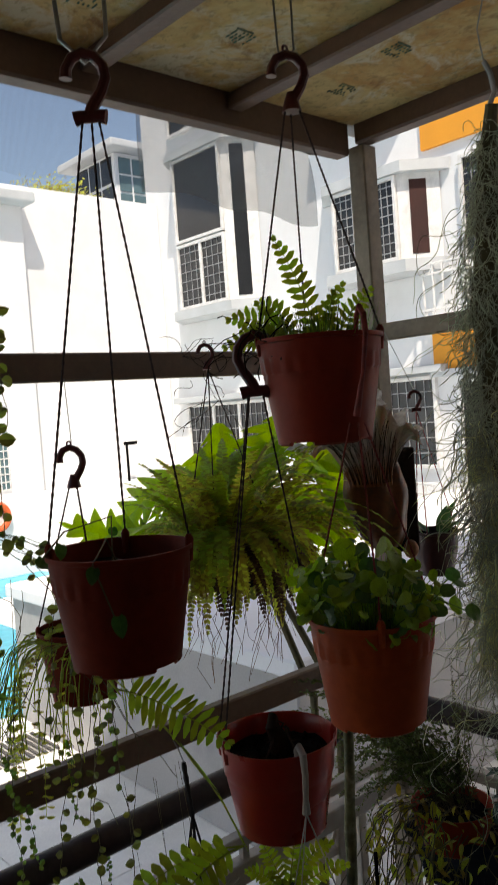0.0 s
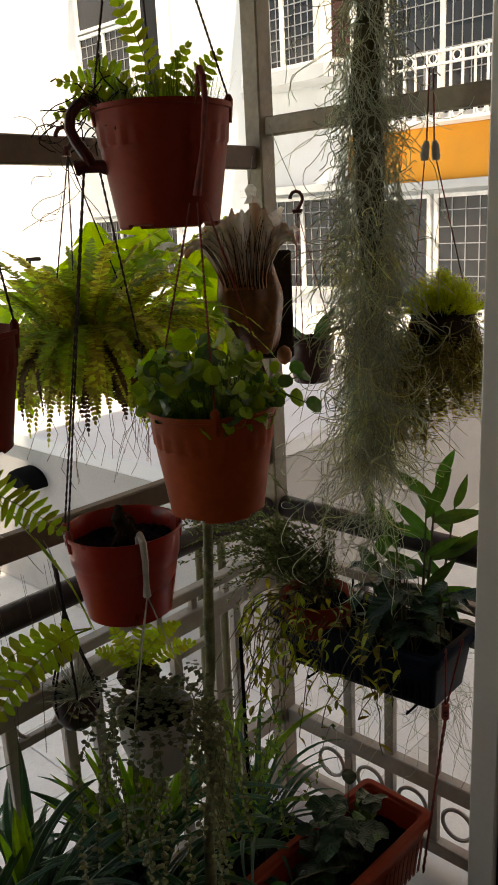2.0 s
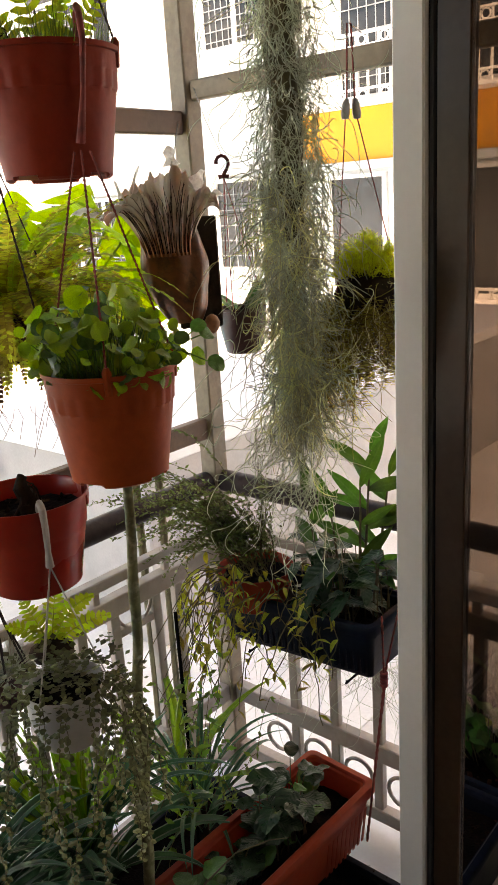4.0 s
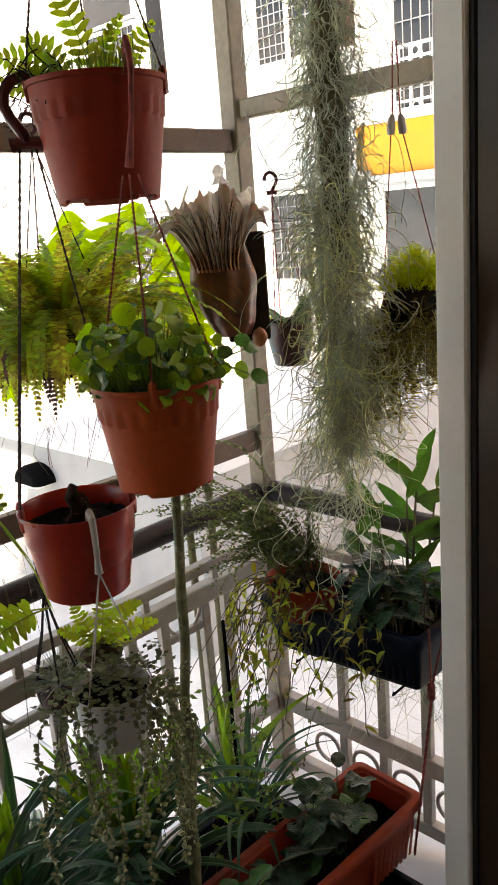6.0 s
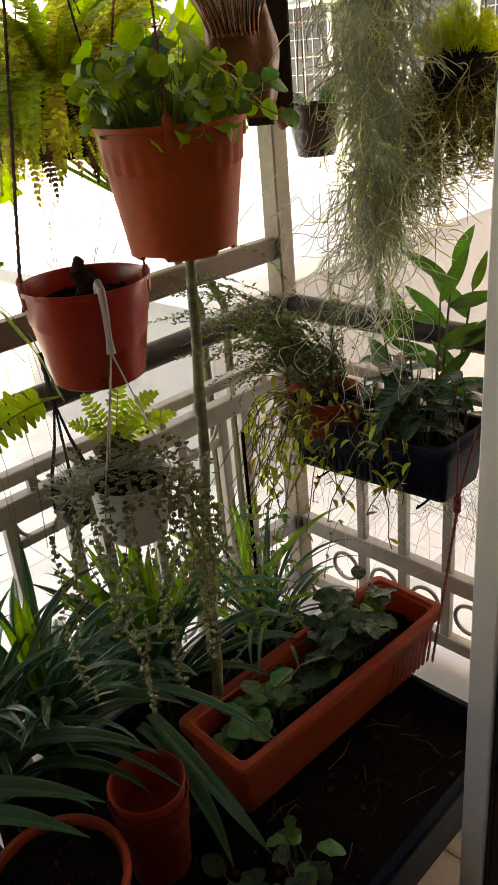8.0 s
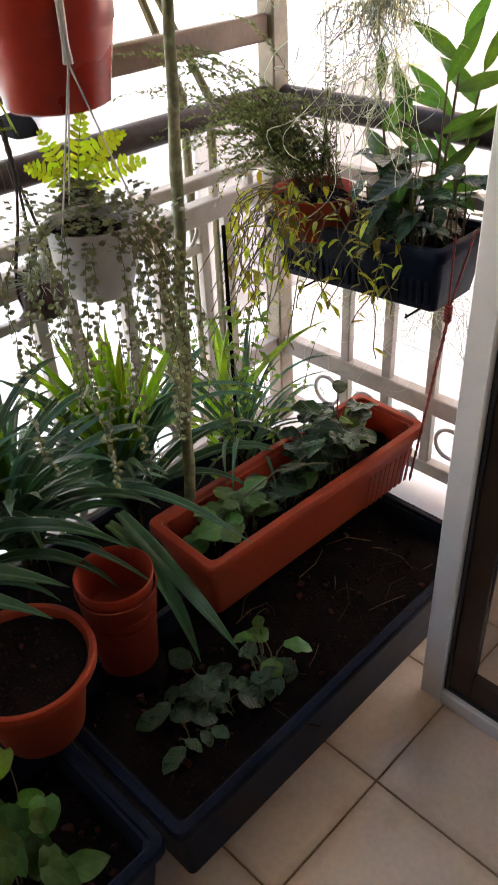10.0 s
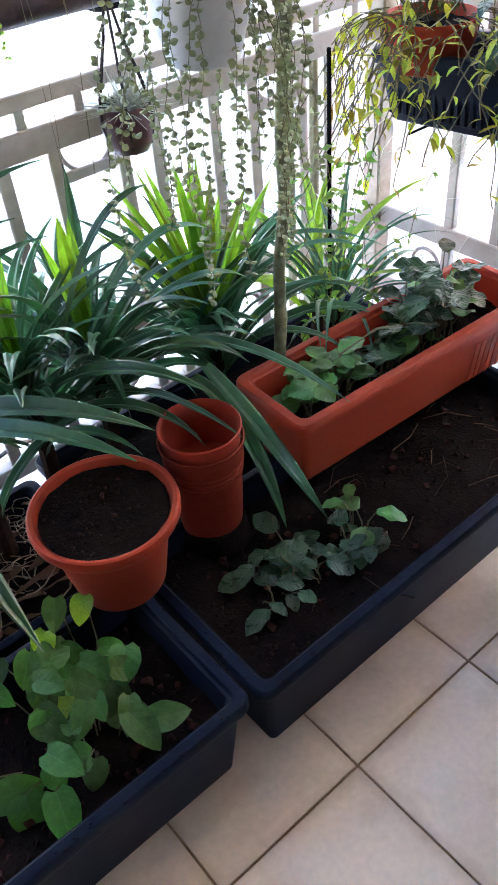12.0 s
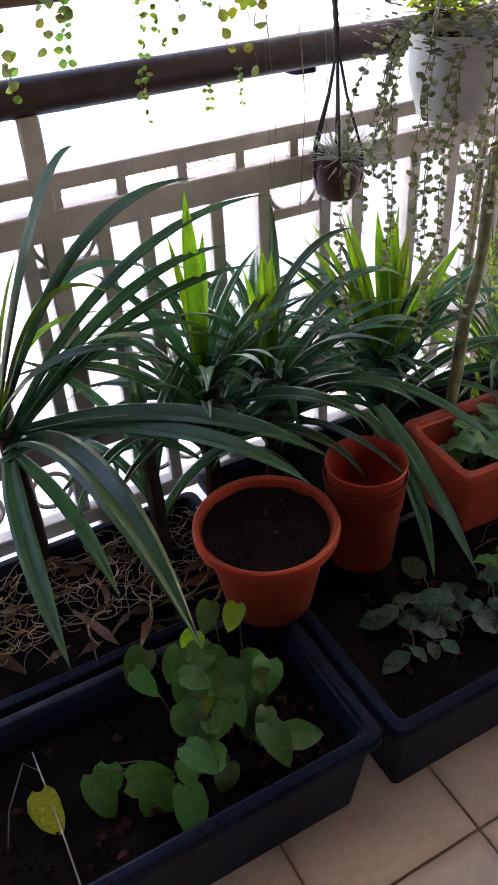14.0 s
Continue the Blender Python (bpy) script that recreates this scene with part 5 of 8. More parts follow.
def blade_profile(v):
    """Height across a pleated strap leaf: a channel with two raised ribs."""
    return (0.0, 0.20, 0.10, -0.10, 0.10, 0.20, 0.0)[int(round(v * 3)) + 3]


def blade_variants(material, width, n=6, seed=3, low=60, span=75, rise=(55, 80)):
    """Long arching pleated strap leaves, one metre long, that rise and droop."""
    r = random.Random(seed)
    out = []
    for k in range(n):
        e0, bend = radians(r.uniform(*rise)), radians(low + span * k / (n - 1))
        rows, x, z = [], 0.0, 0.0
        N = 14
        tw = r.uniform(-0.25, 0.25)
        for i in range(N + 1):
            u = i / N
            a = e0 - bend * u ** 1.5
            if i:
                x += math.cos(a) / N
                z += math.sin(a) / N
            w = width * (0.75 + 0.25 * min(1, u * 4)) * (1 if u < 0.55 else max(0.02, 1 - ((u - 0.55) / 0.45) ** 1.5))
            row = []
            for c in range(-3, 4):
                v = c / 3
                lift = (blade_profile(v) + 0.16 * abs(v)) * w / 2
                row.append((x - math.sin(a) * lift, v * w / 2 + tw * u * u * 0.1, z + math.cos(a) * lift))
            rows.append(row)
        out.append(Mesh().strip(rows).done("blade", material))
    return out


def long_blade(p0, p1, p2, w):
    """One long pleated leaf through three points."""
    p0, p1, p2 = Vector(p0), Vector(p1), Vector(p2)
    c = p1 * 2 - (p0 + p2) * 0.5
    rows = []
    for k in range(17):
        u = k / 16
        q = p0 * (1 - u) ** 2 + c * 2 * u * (1 - u) + p2 * u * u
        t = ((c - p0) * (1 - u) + (p2 - c) * u).normalized()
        s = t.cross(UP)
        s = s.normalized() if s.length > 1e-3 else Vector((1, 0, 0))
        n = s.cross(t)
        ww = w * (0.7 + 0.3 * min(1, u * 4)) * (1 if u < 0.5 else max(0.03, 1 - ((u - 0.5) / 0.5) ** 2.2))
        rows.append([q + s * v * ww / 2 + n * (blade_profile(v) + 0.14 * abs(v)) * ww / 2 for v in (-1, -2 / 3, -1 / 3, 0, 1 / 3, 2 / 3, 1)])
    return Mesh().strip(rows)


def strap_plant(name, base, L, count, variants, label, seed, stem=0.12, az=None, spread=1.0, hearts=()):
    """A rosette of arching blades on a short ringed stem, with young leaves in its heart."""
    r = random.Random(seed)
    th = thing(name, base, label, "plant", "strap-leaved plants")
    part("stem", Mesh().tube([(0, 0, -0.02), (0.003, -0.002, stem * 0.5), (0, 0, stem)], [0.020, 0.016, 0.012], 8), M_BARK, th, "brown scarred stem")
    for k in range(count):
        u = k / count
        turn = (k * 0.381966) % 1.0
        a = (az[0] + (az[1] - az[0]) * turn if az else 360 * turn) + r.uniform(-12, 12)
        idx = max(0, min(len(variants) - 1, int((1 - u) * len(variants) + r.uniform(-0.8, 0.8))))
        s = L * r.uniform(0.72, 1.12) * (0.78 + 0.22 * math.sin(math.pi * min(1, u + 0.25)))
        tilt = -r.uniform(4, 24) * u * spread
        mm = Matrix.Translation((0, 0, stem * (0.28 + 0.72 * u))) @ pose(0, 0, 0, r.uniform(-14, 14), tilt, a) @ Matrix.Diagonal((s, s * r.uniform(0.8, 1.15), s, 1))
        part("leaf", variants[idx], None, th, at=mm)
    for k in range(11 if hearts else 0):      # short upright leaves on the open side
        s = L * r.uniform(0.50, 0.72)
        mm = Matrix.Translation((0, 0, stem * r.uniform(0.55, 0.95))) @ pose(0, 0, 0, r.uniform(-14, 14), -r.uniform(2, 22), r.uniform(-160, -70)) @ Matrix.Diagonal((s, s * 1.2, s, 1))
        part("leaf", variants[k % 3], None, th, at=mm)
    o = Vector(base)
    for tip, w in hearts:
        b, t = Vector((0, 0, stem)), Vector(tip) - o
        part("young_leaf", long_blade(b, b.lerp(t, 0.5) + Vector((t.x, t.y, 0)) * -0.08, t, w), M_YOUNG, th, "bright green young leaf")
    return th


BLADES = blade_variants(M_BLADE, 0.074, low=50, span=80, rise=(45, 78))
BLADES_UP = blade_variants(M_YOUNG, 0.075, seed=8)
BLADES_THIN = blade_variants(M_BLADE, 0.030, seed=12)

rh = random.Random(44)
FAN = [(Vector((0.872, 0.850, 0.785 - 0.15 * (k / 8 - 1) ** 2)) + RIGHT * (0.150 * (k / 8 - 1)) + Vector((rh.uniform(-0.03, 0.03), rh.uniform(-0.05, 0.05), rh.uniform(-0.04, 0.02))), rh.uniform(0.030, 0.042)) for k in range(17)]
strap_plant("strap_plant", (0.500, 0.850, 0.175), 0.46, 38, BLADES, "dark glossy strap-leaved plant before the railing", 2, 0.34, az=(-70, 215),
            hearts=(((0.510, 0.880, 0.875), 0.032), ((0.475, 0.890, 0.80), 0.026), ((0.545, 0.895, 0.79), 0.026)))
strap_plant("strap_plant", (0.645, 0.850, 0.180), 0.45, 40, BLADES, "dark glossy strap-leaved plant crowded against its neighbour", 3, 0.30, az=(-62, 200),
            hearts=(((0.655, 0.880, 0.735), 0.036), ((0.680, 0.890, 0.72), 0.030), ((0.62, 0.895, 0.70), 0.026)))
strap_plant("strap_plant", (0.905, 0.815, 0.180), 0.45, 42, BLADES, "glossy strap-leaved plant with a fan of lime young leaves", 7, 0.24, az=(-50, 195),
            hearts=FAN + [(Vector((1.105, 0.835, 0.665)), 0.034), (Vector((1.06, 0.86, 0.66)), 0.030), (Vector((1.02, 0.90, 0.64)), 0.030)])
strap_plant("strap_plant", (0.350, 0.790, 0.175), 0.40, 7, BLADES, "dark strap-leaved plant among dry leaves", 15, 0.28, az=(-5, 150))
strap_plant("thin_strap_plant", (1.235, 0.780, 0.180), 0.46, 38, BLADES_THIN, "fine arching strap-leaved plant near the corner post", 5, 0.16)
strap_plant("young_strap_plant", (1.270, 0.880, 0.180), 0.44, 9, BLADES_UP[:2], "narrow upright pale green young leaves", 6, 0.12)

# the large plant whose leaves arch along the railing and over the pots
lay = thing("strap_plant", (0.125, 0.890, 0.175), "large strap-leaved plant with long glossy arching leaves", "plant", "strap-leaved plants")
O = Vector((0.125, 0.890, 0.175))
part("stem", Mesh().tube([(0, 0, -0.02), (0.004, 0.002, 0.15), (0, 0, 0.34)], [0.024, 0.020, 0.014], 8), M_BARK, lay, "brown scarred stem")
for a, b, c, w in (((0.13, 0.90, 0.50), (0.38, 0.714, 0.566), (0.56, 0.506, 0.535), 0.048), ((0.13, 0.90, 0.49), (0.352, 0.69, 0.558), (0.507, 0.481, 0.521), 0.044),
                   ((0.13, 0.89, 0.48), (0.213, 0.679, 0.541), (0.249, 0.363, 0.414), 0.056), ((0.12, 0.88, 0.46), (0.092, 0.718, 0.407), (0.081, 0.496, 0.324), 0.036),
                   ((0.13, 0.89, 0.47), (0.184, 0.763, 0.396), (0.204, 0.609, 0.308), 0.028), ((0.11, 0.90, 0.50), (0.250, 0.89, 0.862), (0.341, 0.89, 0.975), 0.042),
                   ((0.12, 0.90, 0.50), (0.310, 0.88, 0.812), (0.535, 0.88, 0.890), 0.044), ((0.13, 0.89, 0.50), (0.385, 0.88, 0.765), (0.662, 0.87, 0.838), 0.036),
                   ((0.13, 0.88, 0.50), (0.365, 0.87, 0.712), (0.577, 0.86, 0.768), 0.038), ((0.13, 0.88, 0.49), (0.375, 0.86, 0.682), (0.628, 0.85, 0.722), 0.034),
                   ((0.12, 0.87, 0.49), (0.345, 0.86, 0.650), (0.530, 0.85, 0.615), 0.032), ((0.12, 0.90, 0.50), (0.28, 0.92, 0.745), (0.49, 0.94, 0.70), 0.030),
                   ((0.12, 0.90, 0.49), (0.30, 0.90, 0.60), (0.47, 0.87, 0.53), 0.030), ((0.10, 0.88, 0.52), (0.13, 0.90, 0.78), (0.20, 0.84, 0.93), 0.036),
                   ((0.10, 0.88, 0.50), (0.20, 0.80, 0.67), (0.36, 0.74, 0.69), 0.030), ((0.10, 0.87, 0.47), (0.28, 0.80, 0.52), (0.42, 0.70, 0.46), 0.028)):
    part("leaf", long_blade(Vector(a) - O, Vector(b) - O, Vector(c) - O, w * 1.08), M_BLADE, lay)
for b, c, w in (((0.160, 0.88, 0.70), (0.215, 0.86, 0.845), 0.034), ((0.23, 0.86, 0.745), (0.345, 0.84, 0.745), 0.024), ((0.22, 0.93, 0.655), (0.36, 0.94, 0.665), 0.020)):
    part("young_leaf", long_blade(Vector((0.12, 0.89, 0.52)) - O, Vector(b) - O, Vector(c) - O, w), M_YOUNG, lay, "bright green young leaf")
lay = thing("arching_leaves", (0.66, 0.82, 0.45), "long strap leaves arching over the empty pot and trough", "plant")
O = Vector((0.66, 0.82, 0.45))
for a, b, c, w in (((0.66, 0.82, 0.45), (0.824, 0.685, 0.487), (0.906, 0.420, 0.440), 0.030), ((0.86, 0.80, 0.44), (1.035, 0.722, 0.57), (1.113, 0.585, 0.599), 0.022), ((0.86, 0.80, 0.46), (1.02, 0.74, 0.60), (1.22, 0.62, 0.545), 0.022),
                   ((0.60, 0.76, 0.44), (0.665, 0.640, 0.470), (0.713, 0.481, 0.437), 0.016), ((0.78, 0.67, 0.46), (0.790, 0.51, 0.37), (0.835, 0.400, 0.20), 0.036), ((0.75, 0.67, 0.45), (0.770, 0.55, 0.37), (0.765, 0.446, 0.20), 0.034),
                   ((0.60, 0.80, 0.50), (0.735, 0.73, 0.706), (0.872, 0.71, 0.672), 0.028), ((0.62, 0.78, 0.50), (0.80, 0.72, 0.612), (0.945, 0.71, 0.545), 0.026), ((0.60, 0.79, 0.48), (0.725, 0.72, 0.545), (0.815, 0.71, 0.443), 0.022),
                   ((0.57, 0.79, 0.48), (0.605, 0.72, 0.530), (0.622, 0.70, 0.385), 0.026), ((0.56, 0.80, 0.52), (0.66, 0.77, 0.735), (0.78, 0.76, 0.785), 0.028)):
    part("leaf", long_blade(Vector(a) - O, Vector(b) - O, Vector(c) - O, w), M_BLADE, lay)

HEART = leaf_variants("leaf", M_HEART, 0.74, "heart", droops=(0.3, 0.8, 1.2), fold=0.22, wave=0.05)
HEART_L = leaf_variants("leaf", M_LEAF_LIGHT, 0.70, "heart", droops=(0.3, 0.8, 1.2), fold=0.22, wave=0.05)
HEART_Y = leaf_variants("leaf", M_VINE_Y, 0.78, "heart", droops=(0.3, 0.8, 1.2), fold=0.22, wave=0.05)
CRINKLE = leaf_variants("leaf", M_LEAF_DARK, 0.72, "oval", fold=0.15, wave=0.07, n=12, cols=7)
CRINKLE_L = leaf_variants("leaf", M_LEAF, 0.72, "oval", fold=0.15, wave=0.07, n=12, cols=7)
ROUND = leaf_variants("leaf", M_LEAF, 0.98, "round", droops=(0.2, 0.6, 1.0), fold=0.15, wave=0.035, n=12, cols=7)
ROUND_L = leaf_variants("leaf", M_LEAF_LIGHT, 0.98, "round", droops=(0.2, 0.6, 1.0), fold=0.15, wave=0.035, n=12, cols=7)
ROUND_T = leaf_variants("leaf", M_LEAF, 0.84, "oval", droops=(0.2, 0.5, 0.8), fold=0.2, wave=0.05, n=12, cols=7)
BROAD = leaf_variants("leaf", M_LEAF_DARK, 0.42, "oval", droops=(0.3, 0.7, 1.1), fold=0.2, wave=0.04, n=10)
LANCE_L = leaf_variants("leaf", M_LEAF, 0.24, "lance", droops=(0.2, 0.5, 0.9), fold=0.3)


def bush(parent, x0, x1, y0, y1, z, h, count, meshes, size, seed, stemmat=None, flat=0.5, lights=None, light_share=0.2, walled=0.0):
    """Leaves on short stems over a patch of soil."""
    r = random.Random(seed)
    stems = Mesh()
    for k in range(count):
        x, y = r.uniform(x0, x1), r.uniform(y0, y1)
        hh = h * r.uniform(0.25, 1.0)
        a = r.uniform(0, 2 * math.pi)
        d = Vector((math.cos(a), math.sin(a), r.uniform(-0.3, 0.5) * (1 - flat) + 0.1))
        if hh < walled:      # low leaves turn away from the trough's wall
            d.x, d.y = d.x * 0.6, abs(d.y) * 0.5
        top = Vector((x + 0.02 * math.cos(a), y + 0.02 * math.sin(a), z + hh))
        stems.tube([(x, y, z - 0.01), (x + 0.006 * math.cos(a), y + 0.006 * math.sin(a), z + hh * 0.6), top], [0.0022, 0.0018, 0.0012], 5)
        pick = lights if lights and r.random() < light_share else meshes
        up = Vector((r.uniform(-0.35, 0.35), r.uniform(-0.35, 0.35), 1))
        part("leaf", r.choice(pick), None, parent, at=place(top, d, up, size * r.uniform(0.55, 1.15)))
    part("stem_mass", stems, M_STEM, parent, "thin green stems", kind="stuff")


# terracotta trough
tpp = thing("leafy_plant", (1.16, 0.54, 0.334), "dark crinkled leafy plants growing in the terracotta trough", "plant")
bush(tpp, -0.25, -0.13, -0.02, 0.04, 0, 0.085, 32, ROUND_T, 0.060, 21, walled=0.075)
bush(tpp, -0.10, 0.08, -0.025, 0.05, 0, 0.06, 34, CRINKLE, 0.062, 22, lights=CRINKLE_L, light_share=0.15, walled=0.075)
bush(tpp, 0.05, 0.21, -0.025, 0.05, 0, 0.16, 50, CRINKLE, 0.074, 23, lights=CRINKLE_L, light_share=0.2, walled=0.075)
twig = Mesh().tube([(-0.16, 0.0, 0.10), (-0.08, -0.02, 0.13), (0.0, -0.05, 0.12), (0.05, -0.07, 0.10)], [0.002, 0.0018, 0.0014, 0.0008], 5)
part("twig", twig, M_STEM, tpp)
# seedlings in the black planter
sd1 = thing("seedlings", (0.695, 0.345, 0.172), "dark green crinkled seedlings in the black planter", "plant")
bush(sd1, -0.07, 0.07, -0.03, 0.08, 0, 0.048, 24, CRINKLE, 0.064, 24, flat=0.8, lights=CRINKLE_L, light_share=0.2)
bush(sd1, 0.07, 0.22, -0.05, 0.0, 0, 0.06, 18, CRINKLE, 0.050, 25, flat=0.8)
bush(sd1, 0.15, 0.20, 0.0, 0.04, 0, 0.09, 6, CRINKLE_L, 0.065, 26, flat=0.7)
deb = Mesh()
for k in range(9):
    x, y, a, l = U(-0.12, 0.62), U(-0.08, 0.12), U(0, 6.28), U(0.03, 0.12)
    deb.tube([(x, y, 0.006), (x + 0.5 * l * math.cos(a), y + 0.5 * l * math.sin(a), 0.012), (x + l * math.cos(a + 0.3), y + l * math.sin(a + 0.3), 0.006)], 0.0011, 4)
part("twig_litter", deb, M_BARK, sd1, "dry twigs lying on the soil", kind="stuff")
# vine in the other planter
vn = thing("vine", (0.25, 0.37, 0.162), "green heart-leaved vine in the black planter", "plant")
rv = random.Random(27)
vs = Mesh()
V0 = Vector((0.25, 0.37, 0.162))
CLUMP = [(Vector((0.275, 0.385, 0.250)) + Vector((rv.gauss(0, 0.045), rv.gauss(0, 0.052), rv.gauss(0, 0.030))), rv.uniform(0.048, 0.080)) for k in range(44)]
CLUMP += [(Vector((0.324, 0.500, 0.335)), 0.056), (Vector((0.361, 0.471, 0.335)), 0.052), (Vector((0.290, 0.490, 0.290)), 0.060), (Vector((0.057, 0.385, 0.212)), 0.080), (Vector((0.100, 0.350, 0.205)), 0.086),
          (Vector((0.140, 0.330, 0.200)), 0.080), (Vector((0.175, 0.300, 0.205)), 0.086), (Vector((0.205, 0.345, 0.215)), 0.060), (Vector((0.085, 0.395, 0.200)), 0.066), (Vector((0.175, 0.485, 0.270)), 0.060)]
for q, size in CLUMP:
    q = q - V0
    q.x, q.y, q.z = min(q.x, 0.13), max(q.y, -0.080), max(q.z, 0.022)
    turned = rv.uniform(-2.6, -0.3) if rv.random() < 0.75 else rv.uniform(-3.1, 3.1)
    d = Vector((math.cos(turned), math.sin(turned), rv.uniform(-0.7, 0.15)))
    vs.tube([(q.x * 0.55 + 0.01, q.y * 0.55, -0.01), (q.x * 0.8 + 0.01, q.y * 0.7, q.z * 0.6), q], [0.0018, 0.0014, 0.0010], 5)
    part("leaf", rv.choice(HEART_L if rv.random() < 0.10 else HEART), None, vn, at=place(q, d, Vector((-0.15 + rv.uniform(-0.3, 0.3), -0.45 + rv.uniform(-0.3, 0.3), 0.85)), size))
part("leaf", HEART_Y[1], None, vn, at=place(Vector((-0.020, 0.395, 0.215)) - V0, (-0.05, -0.9, -0.5), (-0.3, -0.3, 0.8), 0.078), label="yellowing heart-shaped leaf")
part("stem_mass", vs, M_STEM, vn, "thin green stems", kind="stuff")
wr = Mesh().tube([Vector((-0.012, 0.480, 0.195)) - V0, Vector((-0.010, 0.36, 0.203)) - V0, Vector((-0.012, 0.240, 0.195)) - V0], 0.0013, 5)
wr.tube([Vector((-0.012, 0.440, 0.20)) - V0, Vector((-0.03, 0.44, 0.235)) - V0, Vector((-0.07, 0.40, 0.20)) - V0, Vector((-0.09, 0.36, 0.165)) - V0], 0.0013, 5)
part("wire", wr, M_WIRE, vn, "thin pale wire")
# dry leaves in the rear planter
dry = thing("dry_leaves", (0.26, 0.76, 0.178), "tangle of dry brown leaves and roots on the soil", "dead leaves", kind="stuff")
dm, dc = Mesh(), Mesh()
for k in range(150):
    q, a = Vector((U(-0.34, 0.20), U(-0.09, 0.10), U(0.0, 0.05))), U(0, 6.28)
    path, turn = [q], U(-0.9, 0.9)
    for j in range(7):
        a += turn + U(-0.3, 0.3)
        q = q + Vector((math.cos(a), math.sin(a), U(-0.4, 0.4))) * U(0.008, 0.022)
        q.z = max(0.002, q.z)
        path.append(q)
    dc.tube(path, [U(0.0006, 0.0016)] * 8, 4)
for k in range(64):
    x, y, a, l, h = U(-0.34, 0.20), U(-0.16, 0.10), U(0, 6.28), U(0.04, 0.14), U(0.005, 0.05)
    c = Vector((x, y, h))
    d = Vector((math.cos(a), math.sin(a), U(-0.2, 0.2)))
    s = Vector((-math.sin(a), math.cos(a), U(-0.8, 0.8))) * U(0.002, 0.009)
    dm.strip([[c - s * 0.3, c + s * 0.3], [c + d * l * 0.4 - s + UP * 0.012, c + d * l * 0.4 + s], [c + d * l * 0.75 - s * 0.7, c + d * l * 0.75 + s * 0.7 + UP * 0.01], [c + d * l, c + d * l * 1.01]])
part("litter", dm, M_DRY, dry)
part("dry_roots", dc, M_STRAW, dry, "pale curled dry roots")

# ---- round-leaved plant in a hanging pot ----
rl = thing("round_leaved_plant", (0.750, 0.350, 1.567), "green round-leaved plant spilling over its hanging pot", "plant")
rl.scale = (0.88, 0.88, 0.88)
r_ = random.Random(31)
stems = Mesh()
for k in range(370):
    a, rr = r_.uniform(0, 6.283), 0.092 * math.sqrt(r_.random())
    lift = 1.0 - 0.35 * (Vector((math.cos(a), math.sin(a), 0)).dot(RIGHT) > 0.2) * rr / 0.092
    h = (0.012 + 0.118 * r_.random() ** 0.8 * (1.15 - 5.0 * rr)) * lift
    x, y = rr * math.cos(a), rr * math.sin(a)
    tx, ty = x * (1.0 + 2.4 * h) + r_.uniform(-0.012, 0.012), y * (1.0 + 2.4 * h) + r_.uniform(-0.012, 0.012)
    stems.tube([(x * 0.9, y * 0.9, 0), (x * 0.98, y * 0.98, h * 0.6), (tx, ty, h)], [0.0009, 0.0008, 0.0006], 5)
    turn_ = a + r_.uniform(-1.6, 1.6)
    d = Vector((math.cos(turn_), math.sin(turn_), r_.uniform(-0.9, 0.5)))
    face_ = Vector((-0.45, -0.5, 0.65)) + Vector((r_.uniform(-0.7, 0.7), r_.uniform(-0.7, 0.7), r_.uniform(-0.5, 0.5)))
    part("leaf", r_.choice(ROUND_L if r_.random() < 0.82 else ROUND), None, rl, at=place((tx, ty, h), d, face_, r_.uniform(0.015, 0.029) * (1.25 if h > 0.10 else 1.0)))
part("leaf", ROUND_L[0], None, rl, at=place(tuple(-RIGHT * 0.030 + UP * 0.108), -RIGHT * 0.3 + UP, (-0.66, -0.72, 0.2), 0.036), label="yellow-green upright round leaf")
stems.tube([(0.0, 0.0, 0.0), tuple(-RIGHT * 0.02 + UP * 0.06), tuple(-RIGHT * 0.030 + UP * 0.110)], 0.0012, 5)
for k in range(5):   # trailing at the rim
    a = r_.uniform(-0.9, 0.6)
    e = Vector((math.cos(a), math.sin(a), 0)) * 0.098
    t = e * r_.uniform(1.15, 1.55) + Vector((0, 0, r_.uniform(-0.02, 0.07)))
    stems.tube([e * 0.6, e * 1.05 + Vector((0, 0, 0.04)), t], 0.0012, 5)
    part("leaf", r_.choice(ROUND_L if k % 3 == 0 else ROUND), None, rl, at=place(t, (t - e) + Vector((0, 0, -0.3)) * 0.1, (-0.5, -0.6, 0.6), r_.uniform(0.022, 0.034)))
part("stem_mass", stems, M_FOL, rl, "thin green stems", kind="stuff")
grass = Mesh()
for k in range(260):
    a, rr = r_.uniform(0, 6.283), 0.088 * math.sqrt(r_.random())
    x, y, h = rr * math.cos(a), rr * math.sin(a), r_.uniform(0.01, 0.05)
    o = Vector((-math.sin(a), math.cos(a), 0)) * 0.0009
    p1 = Vector((x * 1.25, y * 1.25, h))
    grass.strip([[Vector((x, y, 0)) - o, Vector((x, y, 0)) + o], [Vector((x * 1.08, y * 1.08, h * 0.6)) - o, Vector((x * 1.08, y * 1.08, h * 0.6)) + o], [p1 - o * 0.2, p1 + o * 0.2]])
part("grass", grass, M_FOL, rl, kind="stuff")


# ---- ferns ----
def bez(p0, p1, p2, u):
    return p0 * (1 - u) ** 2 + p1 * 2 * u * (1 - u) + p2 * u * u


